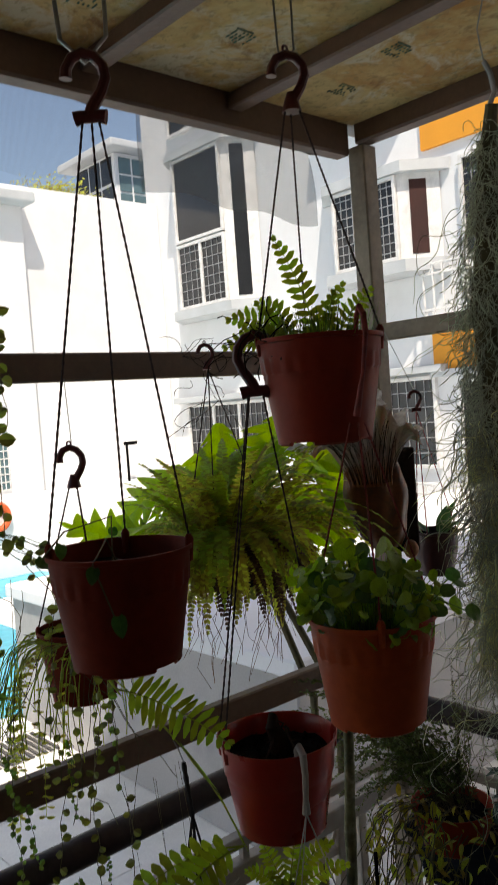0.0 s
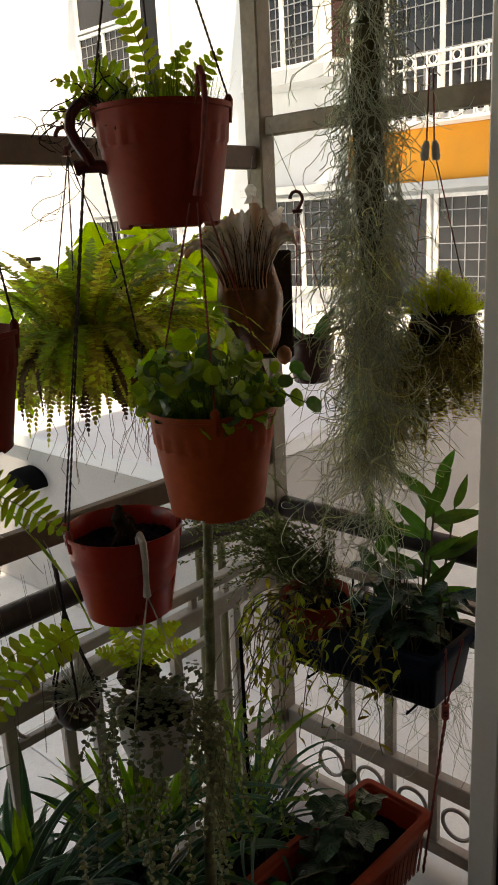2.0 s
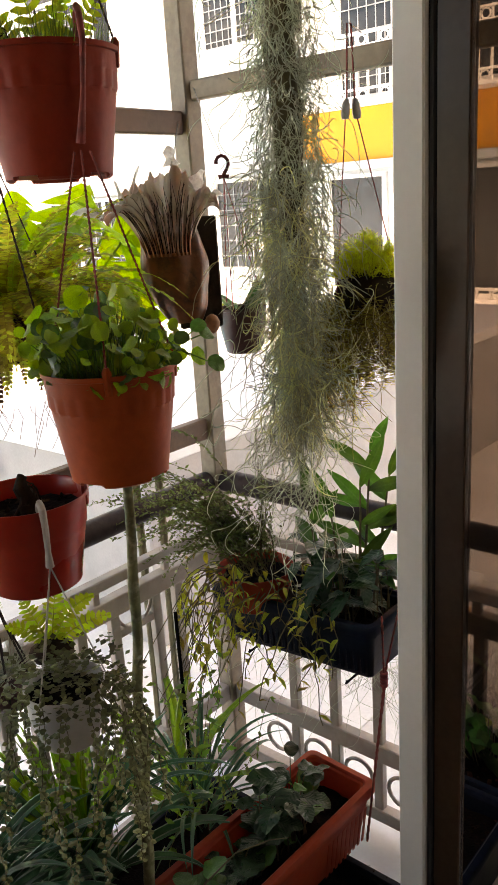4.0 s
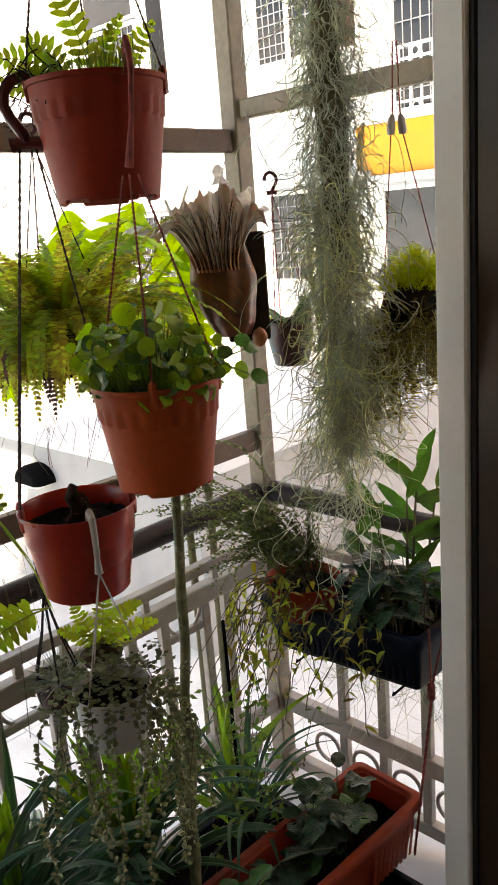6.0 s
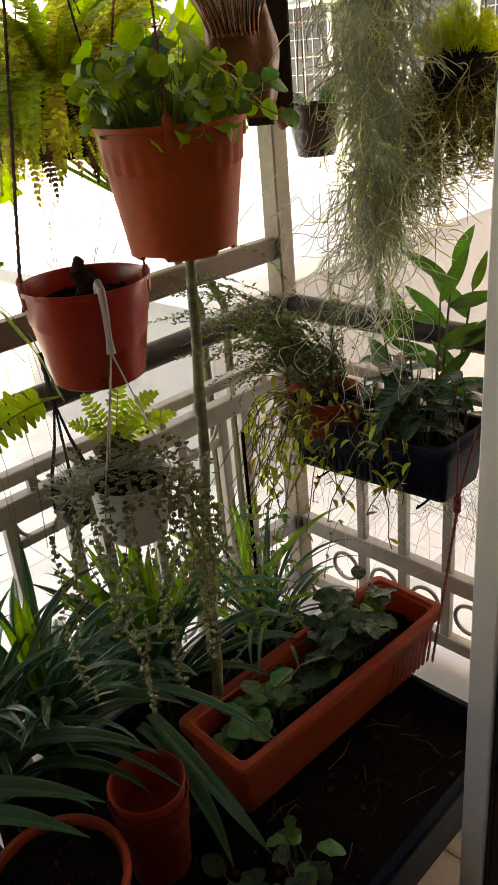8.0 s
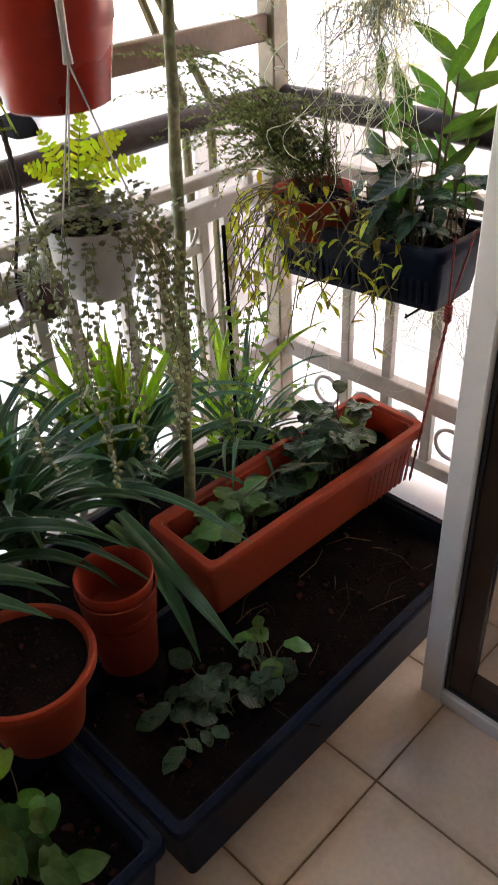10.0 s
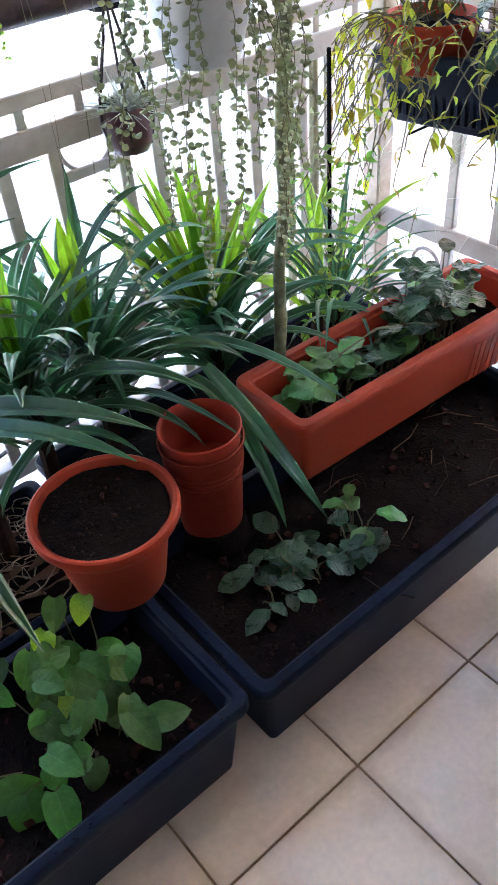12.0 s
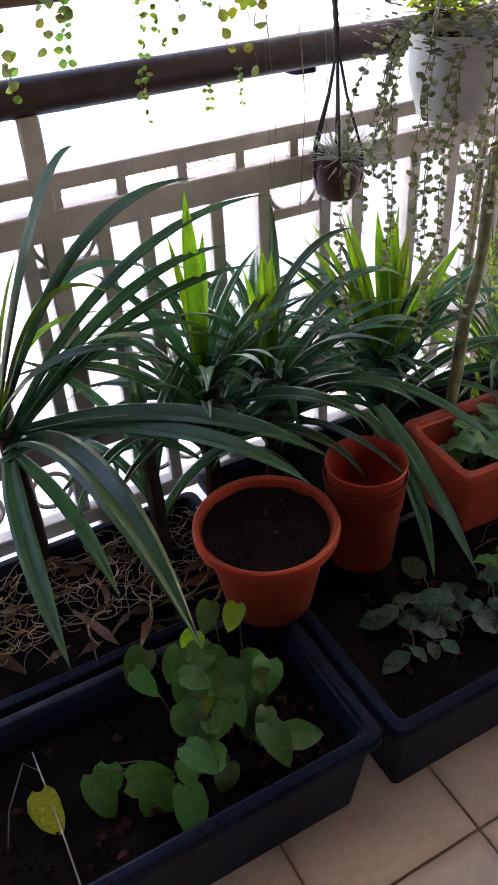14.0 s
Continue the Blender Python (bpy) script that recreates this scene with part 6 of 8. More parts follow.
def frond(m, p0, p1, p2, pin, n=18, face=(-0.66, -0.75, 0.25), wide=0.42, ragged=0.15, r=None, start=0.12):
    """A feather-shaped frond: a rib with a row of leaflets on either side."""
    r = r or rng
    p0, p1, p2 = Vector(p0), Vector(p1), Vector(p2)
    L = (p1 - p0).length + (p2 - p1).length
    m.tube([bez(p0, p1, p2, k / 8) for k in range(9)], [0.0016 * (1 - 0.7 * k / 8) for k in range(9)], 4, cap=False)
    gap = L * (1 - start) / n
    for k in range(n):
        u = start + (1 - start) * (k + 0.5) / n
        c = bez(p0, p1, p2, u)
        t = (bez(p0, p1, p2, min(1, u + 0.03)) - bez(p0, p1, p2, max(0, u - 0.03))).normalized()
        side = t.cross(Vector(face))
        side = side.normalized() if side.length > 1e-4 else t.orthogonal()
        nrm = side.cross(t)
        l = pin * (math.sin(math.pi * min(1, 0.18 + 0.82 * u)) ** 0.6 if u > 0.25 else 0.8)
        for s in (-1, 1):
            d = (side * s + t * r.uniform(0.2, 0.45) + nrm * r.uniform(-ragged, ragged)).normalized()
            w = t * gap * wide
            ll = l * r.uniform(0.85, 1.1)
            a, b, e = c, c + d * ll * 0.55, c + d * ll
            m.add([a - w * 0.7, a + w * 0.7, b + w * 1.05, e + w * 0.25, e - w * 0.3, b - w * 1.0, c + d * ll * 0.5 + nrm * ll * 0.05], [(0, 6, 5), (0, 1, 6), (1, 2, 6), (2, 3, 6), (3, 4, 6), (4, 5, 6)])


f1 = thing("sword_fern", (0.7765, 0.436, 1.952), "lime green sword fern in the fluted hanging pot", "fern")
f1.scale = (0.845, 0.845, 0.845)
fm = Mesh()
for base, mid, tip, pin, n in (
        ((0.0, 0.0, 0), -RIGHT * 0.015 + UP * 0.11, -RIGHT * 0.068 + UP * 0.196, 0.026, 13),
        ((0.01, 0.0, 0), RIGHT * 0.02 + UP * 0.05, RIGHT * 0.03 + UP * 0.10, 0.016, 9),
        ((0.02, -0.01, 0), RIGHT * 0.05 + UP * 0.06, RIGHT * 0.098 + UP * 0.098, 0.024, 10),
        ((-0.03, 0.02, 0), -RIGHT * 0.08 + UP * 0.05, -RIGHT * 0.165 + UP * 0.012, 0.030, 12),
        ((-0.03, 0.02, 0), -RIGHT * 0.08 + UP * 0.07, -RIGHT * 0.155 + UP * 0.060, 0.028, 11),
        ((-0.03, 0.03, 0), -RIGHT * 0.05 + UP * 0.08, -RIGHT * 0.105 + UP * 0.085, 0.024, 9),
        ((0.0, 0.04, 0), RIGHT * 0.02 + UP * 0.07, RIGHT * 0.05 + UP * 0.11, 0.018, 9)):
    frond(fm, base, mid, tip, pin, n)
part("frond", fm, M_FOL_LIGHT, f1, kind="stuff")
tuft = Mesh()
for k in range(420):
    a, rr = U(0, 6.283), 0.095 * math.sqrt(rng.random())
    x, y, h = rr * math.cos(a), rr * math.sin(a), U(0.02, 0.075)
    o = Vector((-math.sin(a), math.cos(a), 0)) * 0.0011
    t = Vector((x * 1.2 + U(-0.02, 0.02), y * 1.2 + U(-0.02, 0.02), h))
    tuft.strip([[Vector((x, y, 0)) - o, Vector((x, y, 0)) + o], [t - o * 0.3, t + o * 0.3]])
part("tuft", tuft, M_FOL, f1, "fine green tuft", kind="stuff")
tw = Mesh()
for k in range(34):
    p = -RIGHT * U(0.02, 0.13) + Vector((U(-0.03, 0.03), U(-0.03, 0.03), U(0.0, 0.05)))
    path = [p]
    d = Vector((U(-1, 0.2), U(-0.5, 1), U(-0.4, 0.9)))
    for j in range(6):
        d = (d + Vector((U(-0.8, 0.8), U(-0.8, 0.8), U(-0.9, 0.6)))).normalized()
        p = p + d * U(0.008, 0.022)
        path.append(p)
    tw.tube(path, 0.0011, 4)
part("twig_mass", tw, M_BARK, f1, "dark wiry dry stems", kind="stuff")

# large hanging fern
fb = thing("hanging_fern", (1.000, 0.950, 1.600), "olive-green hanging fern with long drooping fronds", "fern")
part("basket", Mesh().lathe([(0.02, -0.10), (0.06, -0.095), (0.10, -0.05), (0.115, 0.0), (0.108, 0.0), (0.09, -0.05), (0.03, -0.08)], 28), M_BARK, fb, "dark fibre basket")
fa, fc, fd = Mesh(), Mesh(), Mesh()
rf = random.Random(44)
for k in range(285):
    a = rf.uniform(0, 2 * math.pi)
    o = Vector((math.cos(a), math.sin(a), 0))
    kind = rf.random()
    b = o * rf.uniform(0.0, 0.09)
    short = 1 - 0.42 * max(0.0, -o.dot(RIGHT))
    if kind < 0.30:      # upright
        L = rf.uniform(0.12, 0.26) * short
        mid, tip = b + o * L * 0.4 + UP * L * 0.75, b + o * L * rf.uniform(0.8, 1.15) + UP * L * rf.uniform(0.45, 0.95)
        tgt = fa if rf.random() < 0.55 else fc
    elif kind < 0.65:     # arching
        L = rf.uniform(0.16, 0.30) * short
        mid, tip = b + o * L * 0.6 + UP * L * 0.45, b + o * L * 1.05 + UP * L * rf.uniform(-0.35, 0.1)
        tgt = fa if rf.random() < 0.4 else fc
    else:                 # hanging
        L = rf.uniform(0.06, 0.18)
        mid, tip = b + o * 0.12 + UP * 0.02, b + o * rf.uniform(0.09, 0.17) - UP * L
        tgt = fc if rf.random() < 0.75 else fd
    frond(tgt, b, mid, tip, rf.uniform(0.011, 0.021), rf.randint(26, 38), face=o + UP * 0.4, wide=0.47, ragged=0.35, r=rf)
part("frond_mass", fa, M_FOL_LIGHT, fb, "lime green upper fronds", kind="stuff")
part("frond_mass", fc, M_FOL_OLIVE, fb, "olive drooping fronds", kind="stuff")
part("frond_mass", fd, M_DRY, fb, "brown dry fronds", kind="stuff")
hair = Mesh()
for k in range(34):
    a = rf.uniform(0, 6.283)
    p = Vector((0.10 * math.cos(a), 0.10 * math.sin(a), -0.05))
    path = [p]
    for j in range(5):
        p = p + Vector((rf.uniform(-0.022, 0.022), rf.uniform(-0.022, 0.022), -rf.uniform(0.02, 0.06)))
        path.append(p)
    hair.tube(path, 0.0006, 3, cap=False)
part("root_mass", hair, M_DRY, fb, "thin hanging roots", kind="stuff")
for a in (100, 220, 340):
    part("cord", cord((0.11 * math.cos(radians(a)), 0.11 * math.sin(radians(a)), 0), (0.032, 0.055, 0.367), 0.0015, 24), M_CORD, fb)
hh = part("hook", hook_mesh(0.65, bar=False), M_HOOKRED, fb, "maroon plastic hanger hook")
hh.location = (0.032, 0.058, 0.370)

# ---- large lobed leaves beyond the railing ----
def lobed(seed):
    """A long leaf cut into pointed lobes on both sides of its midrib, one metre long."""
    r = random.Random(seed)
    m = Mesh()
    N, lobes = 56, 6
    for side in (-1, 1):
        rows = []
        shift = r.uniform(0.0, 0.5)
        for k in range(N + 1):
            u = k / N
            f = (u * lobes + shift) % 1.0
            tooth = min(1.0, f / 0.55) if f < 0.55 else max(0.0, 1 - (f - 0.55) / 0.45) ** 0.6
            env = 0.37 * math.sin(math.pi * min(1.0, 0.05 + 0.95 * u) ** 0.8) ** 0.8
            w = env * (0.34 + 0.66 * tooth) * (1 + 0.06 * math.sin(u * 37 + seed))
            lean = 0.16 * tooth * (1 - 0.4 * u)
            sag = -0.22 * u * u
            rows.append([(u + lean * q * q, side * w * q, sag + 0.10 * q * env - 0.20 * q * q * env + (0.02 * tooth if q else -0.015)) for q in (0.0, 0.35, 0.7, 1.0)])
        m.strip(rows if side > 0 else [row[::-1] for row in rows])
    return m.done("leaf", M_LOBED)


LOBED = [lobed(s) for s in (1, 2, 3)]
ph = thing("lobed_plant", (1.300, 1.300, 1.300), "tall bright green plant with large lobed leaves outside the railing", "plant")
for bx, by in ((0.30, 0.06), (0.34, 0.0)):
    part("trunk", Mesh().tube([(bx + 0.06, by + 0.05, -1.80), (bx + 0.03, by, -1.0), (bx, by - 0.04, -0.3), (bx * 0.5, by * 0.3, 0.05)], [0.016, 0.014, 0.012, 0.010], 8), M_STEM, ph, "slender green-brown trunk")
rp_ = random.Random(52)
pet = Mesh()
for k, (u, v, w, s) in enumerate(((-0.24, 0.22, 0.05, 0.14), (-0.20, 0.38, 0.0, 0.15), (-0.16, 0.36, 0.06, 0.16), (0.0, 0.44, 0.0, 0.15), (0.12, 0.48, 0.05, 0.16), (0.22, 0.45, -0.02, 0.16),
                                  (-0.22, 0.30, -0.08, 0.16), (-0.06, 0.36, -0.08, 0.19), (0.08, 0.30, -0.08, 0.18), (0.18, 0.24, -0.04, 0.15), (-0.28, 0.26, -0.05, 0.14), (0.02, 0.22, -0.06, 0.16), (-0.10, 0.39, 0.12, 0.13), (0.24, 0.30, 0.04, 0.14), (0.28, 0.44, 0.08, 0.18), (0.34, 0.34, 0.05, 0.17), (0.38, 0.26, 0.06, 0.15), (0.05, 0.36, 0.02, 0.17))):
    c = RIGHT * u + Vector((0.66, 0.75, 0)) * w + UP * v
    pet.tube([(0.10, 0.03, 0.04), tuple(c * 0.5 + UP * 0.06), tuple(c)], [0.005, 0.004, 0.003], 6)
    for turn in range(2 if k % 3 == 0 else 1):
        d = (RIGHT * (u * 1.2 + rp_.uniform(-0.5, 0.5)) + Vector((-0.66, -0.75, 0)) * rp_.uniform(0.0, 0.5) + UP * rp_.uniform(-0.6, 0.35)).normalized()
        size = s * (1.75 if turn == 0 else 1.35)
        q = c - d * size * 0.40 + Vector((rp_.uniform(-0.04, 0.04), rp_.uniform(-0.04, 0.04), rp_.uniform(-0.05, 0.03))) * turn
        part("leaf", LOBED[(k + turn) % 3], None, ph, at=place(q, d, Vector((-0.5, -0.55, 0.75)) + Vector((rp_.uniform(-0.3, 0.3), rp_.uniform(-0.3, 0.3), 0)), size))
part("leaf_stalk", pet, M_FOL_LIGHT, ph, "green leaf stalks", kind="stuff")

# ---- trailing strands ----
def strand(m, p, length, r, leaf, drift=0.02, step=0.014, stem=None, stemr=0.0007, swing=0.004, pair=True, bend=Vector((0, 0, 0)), taper=1.0, face=UP):
    p = Vector(p)
    path = [p]
    n = max(2, int(length / step))
    d = Vector((r.uniform(-1, 1), r.uniform(-1, 1), 0)) * drift
    for k in range(n):
        out = max(0.0, 1 - k * 0.12)
        p = p + (d + bend * out) * step * 3 + Vector((r.uniform(-swing, swing), r.uniform(-swing, swing), -step * (0.35 + 0.65 * min(1, k / 4))))
        path.append(p)
        for s in ((-1, 1) if pair else (r.choice((-1, 1)),)):
            a = r.uniform(0, 3.14)
            o = Vector((math.cos(a), math.sin(a), r.uniform(-0.7, 0.3))) * s
            o.z = -abs(o.z) * 0.6
            o.normalize()
            nn = (Vector(face) + Vector((r.uniform(-0.5, 0.5), r.uniform(-0.5, 0.5), r.uniform(-0.4, 0.4)))) if face is not UP else UP
            if face is not UP:
                o = (o - nn * o.dot(nn) / nn.length_squared).normalized()
            side = o.cross(nn)
            side = side.normalized() if side.length > 1e-3 else Vector((1, 0, 0))
            l = leaf * r.uniform(0.7, 1.15) * (1 - (1 - taper) * k / n)
            up = o.cross(side) * l * 0.15
            rim = [p + o * l * u + side * l * w + up * abs(w) * 2 for u, w in ((0, 0), (0.2, 0.30), (0.5, 0.42), (0.8, 0.28), (1.0, 0), (0.8, -0.28), (0.5, -0.42), (0.2, -0.30))]
            m.add(rim + [p + o * l * 0.5 - up * 0.3], [(k2, (k2 + 1) % 8, 8) for k2 in range(8)])
    if stem is not None:
        stem.tube(path, stemr, 3, cap=False)


rs = random.Random(61)
wv = thing("trailing_vine", (0.652, 0.404, 1.148), "grey-green small-leaved vine trailing from the white pot", "vine")
lm, sm = Mesh(), Mesh()
for k in range(34):
    a = rs.uniform(0, 6.283)
    o = Vector((math.cos(a), math.sin(a), 0))
    strand(lm, o * rs.uniform(0.035, 0.062) + UP * rs.uniform(0.0, 0.03), rs.uniform(0.08, 0.42), rs, 0.0090, stem=sm, stemr=0.0006, bend=o * 0.24, step=0.0130, face=(-0.35, -0.4, 0.8))
part("leaf_mass", lm, M_FOL_GREY, wv, kind="stuff")
lm = Mesh()
for k in range(460):
    a, rr, h = rs.uniform(0, 6.283), rs.uniform(0, 0.112), rs.uniform(0.0, 0.055)
    o = Vector((math.cos(a), math.sin(a), rs.uniform(-0.3, 0.6))).normalized()
    c = Vector((rr * math.cos(a), rr * math.sin(a), h * (1 - rr * 5)))
    l = rs.uniform(0.007, 0.013)
    side = o.cross(UP).normalized()
    lm.add([c, c + o * l * 0.5 + side * l * 0.45, c + o * l, c + o * l * 0.5 - side * l * 0.45], [(0, 1, 2, 3)])
part("crown_mass", lm, M_CROWN, wv, "darker green leaves in the pot", kind="stuff")
part("stem_mass", sm, M_STEM, wv, kind="stuff")
fr2 = thing("small_fern", (0.712, 0.514, 1.143), "bright green fern sprigs behind the white pot", "fern")
m = Mesh()
for mid, tip in ((RIGHT * 0.03 + UP * 0.08, RIGHT * 0.08 + UP * 0.09), (RIGHT * 0.01 + UP * 0.08, RIGHT * 0.025 + UP * 0.125), (-RIGHT * 0.02 + UP * 0.06, -RIGHT * 0.04 + UP * 0.10), (RIGHT * 0.05 + UP * 0.05, RIGHT * 0.105 + UP * 0.05), (-RIGHT * 0.03 + UP * 0.05, -RIGHT * 0.07 + UP * 0.05)):
    frond(m, (0, 0, 0), mid * 0.9, tip * 0.9, 0.018, 11, wide=0.44)
part("frond_mass", m, M_FOL_LIGHT, fr2, kind="stuff")
part("root_ball", Mesh().lathe([(0.005, -0.02), (0.03, -0.012), (0.035, 0.0), (0.02, 0.012), (0.004, 0.016)], 12), M_BARK, fr2)

# vines at the open side, from a basket on the roof beam
vb = thing("vine_basket", (0.330, 0.860, 1.720), "hanging basket with long round-leaved trailing vines", "vine")
part("basket", pot_mesh(0.085, 0.12, 0.75, False), M_BLACKPL, vb)
part("soil", soil_mesh(0.078, -0.02), M_SOIL, vb)
for a in (90, 210, 330):
    part("cord", cord((0.08 * math.cos(radians(a)), 0.08 * math.sin(radians(a)), 0), (0.0, 0.16, 0.84), 0.0014, 30), M_CORD, vb)
lm, sm = Mesh(), Mesh()
ll = Mesh()
for k in range(17):
    a = rs.uniform(0, 6.283)
    o = Vector((math.cos(a), math.sin(a), 0))
    strand(ll if k % 3 == 0 else lm, o * 0.08 + UP * 0.0, rs.uniform(0.30, 0.72), rs, 0.016, face=(-0.55, -0.65, 0.45), stem=sm, bend=o * 0.5 + RIGHT * 0.05, step=0.024, pair=False, drift=0.05, swing=0.007)
for x, y, z, L in ((0.38, 0.71, 2.08, 0.16), (0.40, 0.69, 2.05, 0.09), (0.42, 0.72, 2.06, 0.22), (0.39, 0.68, 2.02, 0.34)):
    sm.tube([Vector((x, y, z)) - Vector((0.330, 0.860, 1.720)), Vector((x - 0.02, y + 0.02, z + 0.05)) - Vector((0.330, 0.860, 1.720)), Vector((0.34, 0.78, 2.20)) - Vector((0.330, 0.860, 1.720)), Vector((0.330, 0.98, 2.56)) - Vector((0.330, 0.860, 1.720))], 0.0008, 4, cap=False)
    strand(lm, Vector((x, y, z)) - Vector((0.330, 0.860, 1.720)), L, rs, 0.022, face=(-0.6, -0.7, 0.2), stem=sm, step=0.022, pair=False, drift=0.006)
part("leaf_mass", lm, M_HOYA, vb, kind="stuff")
part("young_leaf_mass", ll, M_FOL, vb, "yellow-green young leaves", kind="stuff")
part("stem_mass", sm, M_STEM, vb, kind="stuff")

# trailing plant and long fronds of the small rear pot
tr = thing("trailing_fern", (0.690, 1.040, 1.450), "yellow-green fern and thread roots trailing from the small pot", "fern")
m, roots = Mesh(), Mesh()
T0 = Vector((0.690, 1.040, 1.450))
for base, mid, tip, pin, n in (((0.64, 0.99, 1.47), (0.46, 0.62, 1.58), (0.471, 0.556, 1.522), 0.003, 3),
                               ((0.471, 0.556, 1.522), (0.515, 0.497, 1.508), (0.535, 0.400, 1.466), 0.034, 14),
                               ((0.70, 0.98, 1.40), (0.70, 0.66, 1.31), (0.644, 0.528, 1.247), 0.003, 3),
                               ((0.644, 0.528, 1.247), (0.54, 0.53, 1.262), (0.430, 0.480, 1.195), 0.034, 15),
                               ((0.644, 0.528, 1.247), (0.56, 0.60, 1.25), (0.49, 0.64, 1.16), 0.026, 12)):
    frond(m, Vector(base) - T0, Vector(mid) - T0, Vector(tip) - T0, pin, n, wide=0.44, face=(-0.5, -0.6, 0.6))
part("frond_mass", m, M_FOL_LIGHT, tr, "lime green sword fronds", kind="stuff")
lm = Mesh()
for k in range(46):
    a = rs.uniform(1.6, 5.6)
    p = Vector((0.06 * math.cos(a), 0.06 * math.sin(a), 0.01))
    path, d = [p], Vector((math.cos(a), math.sin(a), 0.2)) * 0.02 - RIGHT * 0.012
    for j in range(9):
        p = p + d
        d = d * 0.72 + Vector((rs.uniform(-0.004, 0.004), rs.uniform(-0.004, 0.004), -rs.uniform(0.005, 0.013)))
        path.append(p)
    roots.tube(path, 0.0011, 4, cap=False)
for k in range(9):
    a = rs.uniform(1.6, 5.6)
    strand(lm, (0.06 * math.cos(a), 0.06 * math.sin(a), 0.0), rs.uniform(0.12, 0.42), rs, 0.016, bend=-RIGHT * 0.3, step=0.02, stem=roots)
part("root_mass", roots, M_VINE_Y, tr, kind="stuff")
part("leaf_mass", lm, M_FOL_OLIVE, tr, kind="stuff")
# pale round leaves on the large hanging pot
pl = thing("creeper", (0.475, 0.525, 1.698), "thin creeper with a few pale round leaves on the pot rim", "vine")
for o, s in (((-0.088, 0.035, 0.012), 0.022), ((-0.074, -0.062, 0.006), 0.018), ((-0.060, -0.083, -0.050), 0.022), ((-0.08, 0.0, 0.03), 0.018), ((0.01, 0.03, 0.035), 0.014)):
    part("leaf", rs.choice(HEART), None, pl, at=place(o, (rs.uniform(-0.8, 0.3), rs.uniform(-0.6, 0.3), -0.9), (-0.6, -0.7, 0.3), s * 1.2))
cs = Mesh()
cs.tube([(0.0, 0.0, -0.02), (-0.03, -0.02, 0.03), (-0.075, -0.06, 0.01), (-0.058, -0.083, -0.07)], 0.0012, 5)
cs.tube([(0.0, 0.02, -0.02), (0.01, 0.03, 0.05), (-0.06, 0.03, 0.04), (-0.09, 0.035, 0.01)], 0.0012, 5)
part("stem", cs, M_STEM, pl)
# wiry dry stems in the open side
wv2 = thing("dry_tendrils", (0.45, 1.02, 1.45), "thin dry tendrils hanging in the open side", "vine", kind="stuff")
m = Mesh()
for k in range(16):
    p = Vector((U(-0.15, 0.30), U(-0.1, 0.05), U(-0.05, 0.25)))
    path = [p]
    d = Vector((U(-0.5, 0.5), 0, U(-1, 0.2)))
    for j in range(10):
        d = (d + Vector((U(-0.5, 0.5), U(-0.2, 0.2), U(-0.7, 0.25)))).normalized()
        p = p + d * U(0.02, 0.05)
        path.append(p)
    m.tube(path, 0.0008, 3, cap=False)
for k in range(6):
    x = U(0.0, 0.5)
    m.tube([(x, -0.05 + 0.01 * k, -0.30), (x + U(-0.01, 0.01), -0.05, -0.5), (x + U(-0.02, 0.02), -0.04, -0.72)], 0.0005, 3, cap=False)
part("tendrils", m, M_STEM, wv2)
# leafy strings that fall over the handrail
hv = thing("trailing_vine", (0.40, 0.98, 1.30), "strings of small round leaves falling over the handrail", "vine")
hr = random.Random(66)
lm, ll, sm = Mesh(), Mesh(), Mesh()
for x, y, z, L, leaf, pale in ((-0.11, -0.02, -0.02, 0.26, 0.019, 0), (-0.07, -0.01, -0.02, 0.22, 0.019, 0), (-0.04, -0.02, 0.02, 0.22, 0.017, 0), (-0.115, 0.0, -0.20, 0.10, 0.017, 1), (-0.02, -0.02, -0.14, 0.13, 0.018, 1),
                               (0.10, 0.02, 0.0, 0.34, 0.013, 1), (0.115, 0.03, -0.26, 0.13, 0.011, 0), (0.125, 0.01, -0.10, 0.17, 0.012, 1), (0.235, 0.04, -0.02, 0.20, 0.010, 1), (0.24, 0.05, -0.30, 0.09, 0.011, 1), (0.30, 0.05, -0.28, 0.10, 0.009, 1)):
    strand(ll if pale else lm, (x, y, z), L, hr, leaf, face=(-0.55, -0.65, 0.45), stem=sm, step=0.019, pair=bool(pale), drift=0.01, swing=0.005)
for x in (-0.08, 0.11, 0.25):
    sm.tube([(x, 0.0, 0.02), (x + 0.02, 0.01, 0.15), (x + hr.uniform(-0.05, 0.05), 0.03, 0.30)], 0.0007, 3, cap=False)
part("leaf_mass", lm, M_HOYA, hv, kind="stuff")
part("young_leaf_mass", ll, M_FOL, hv, "yellow-green young leaves", kind="stuff")
part("stem_mass", sm, M_STEM, hv, kind="stuff")

# ---- hanging moss curtain ----
ms = thing("hanging_moss", (1.400, 0.540, 2.380), "long grey-green curtain of hanging moss on a hook", "moss")
rm_ = random.Random(71)
mm, my = Mesh(), Mesh()


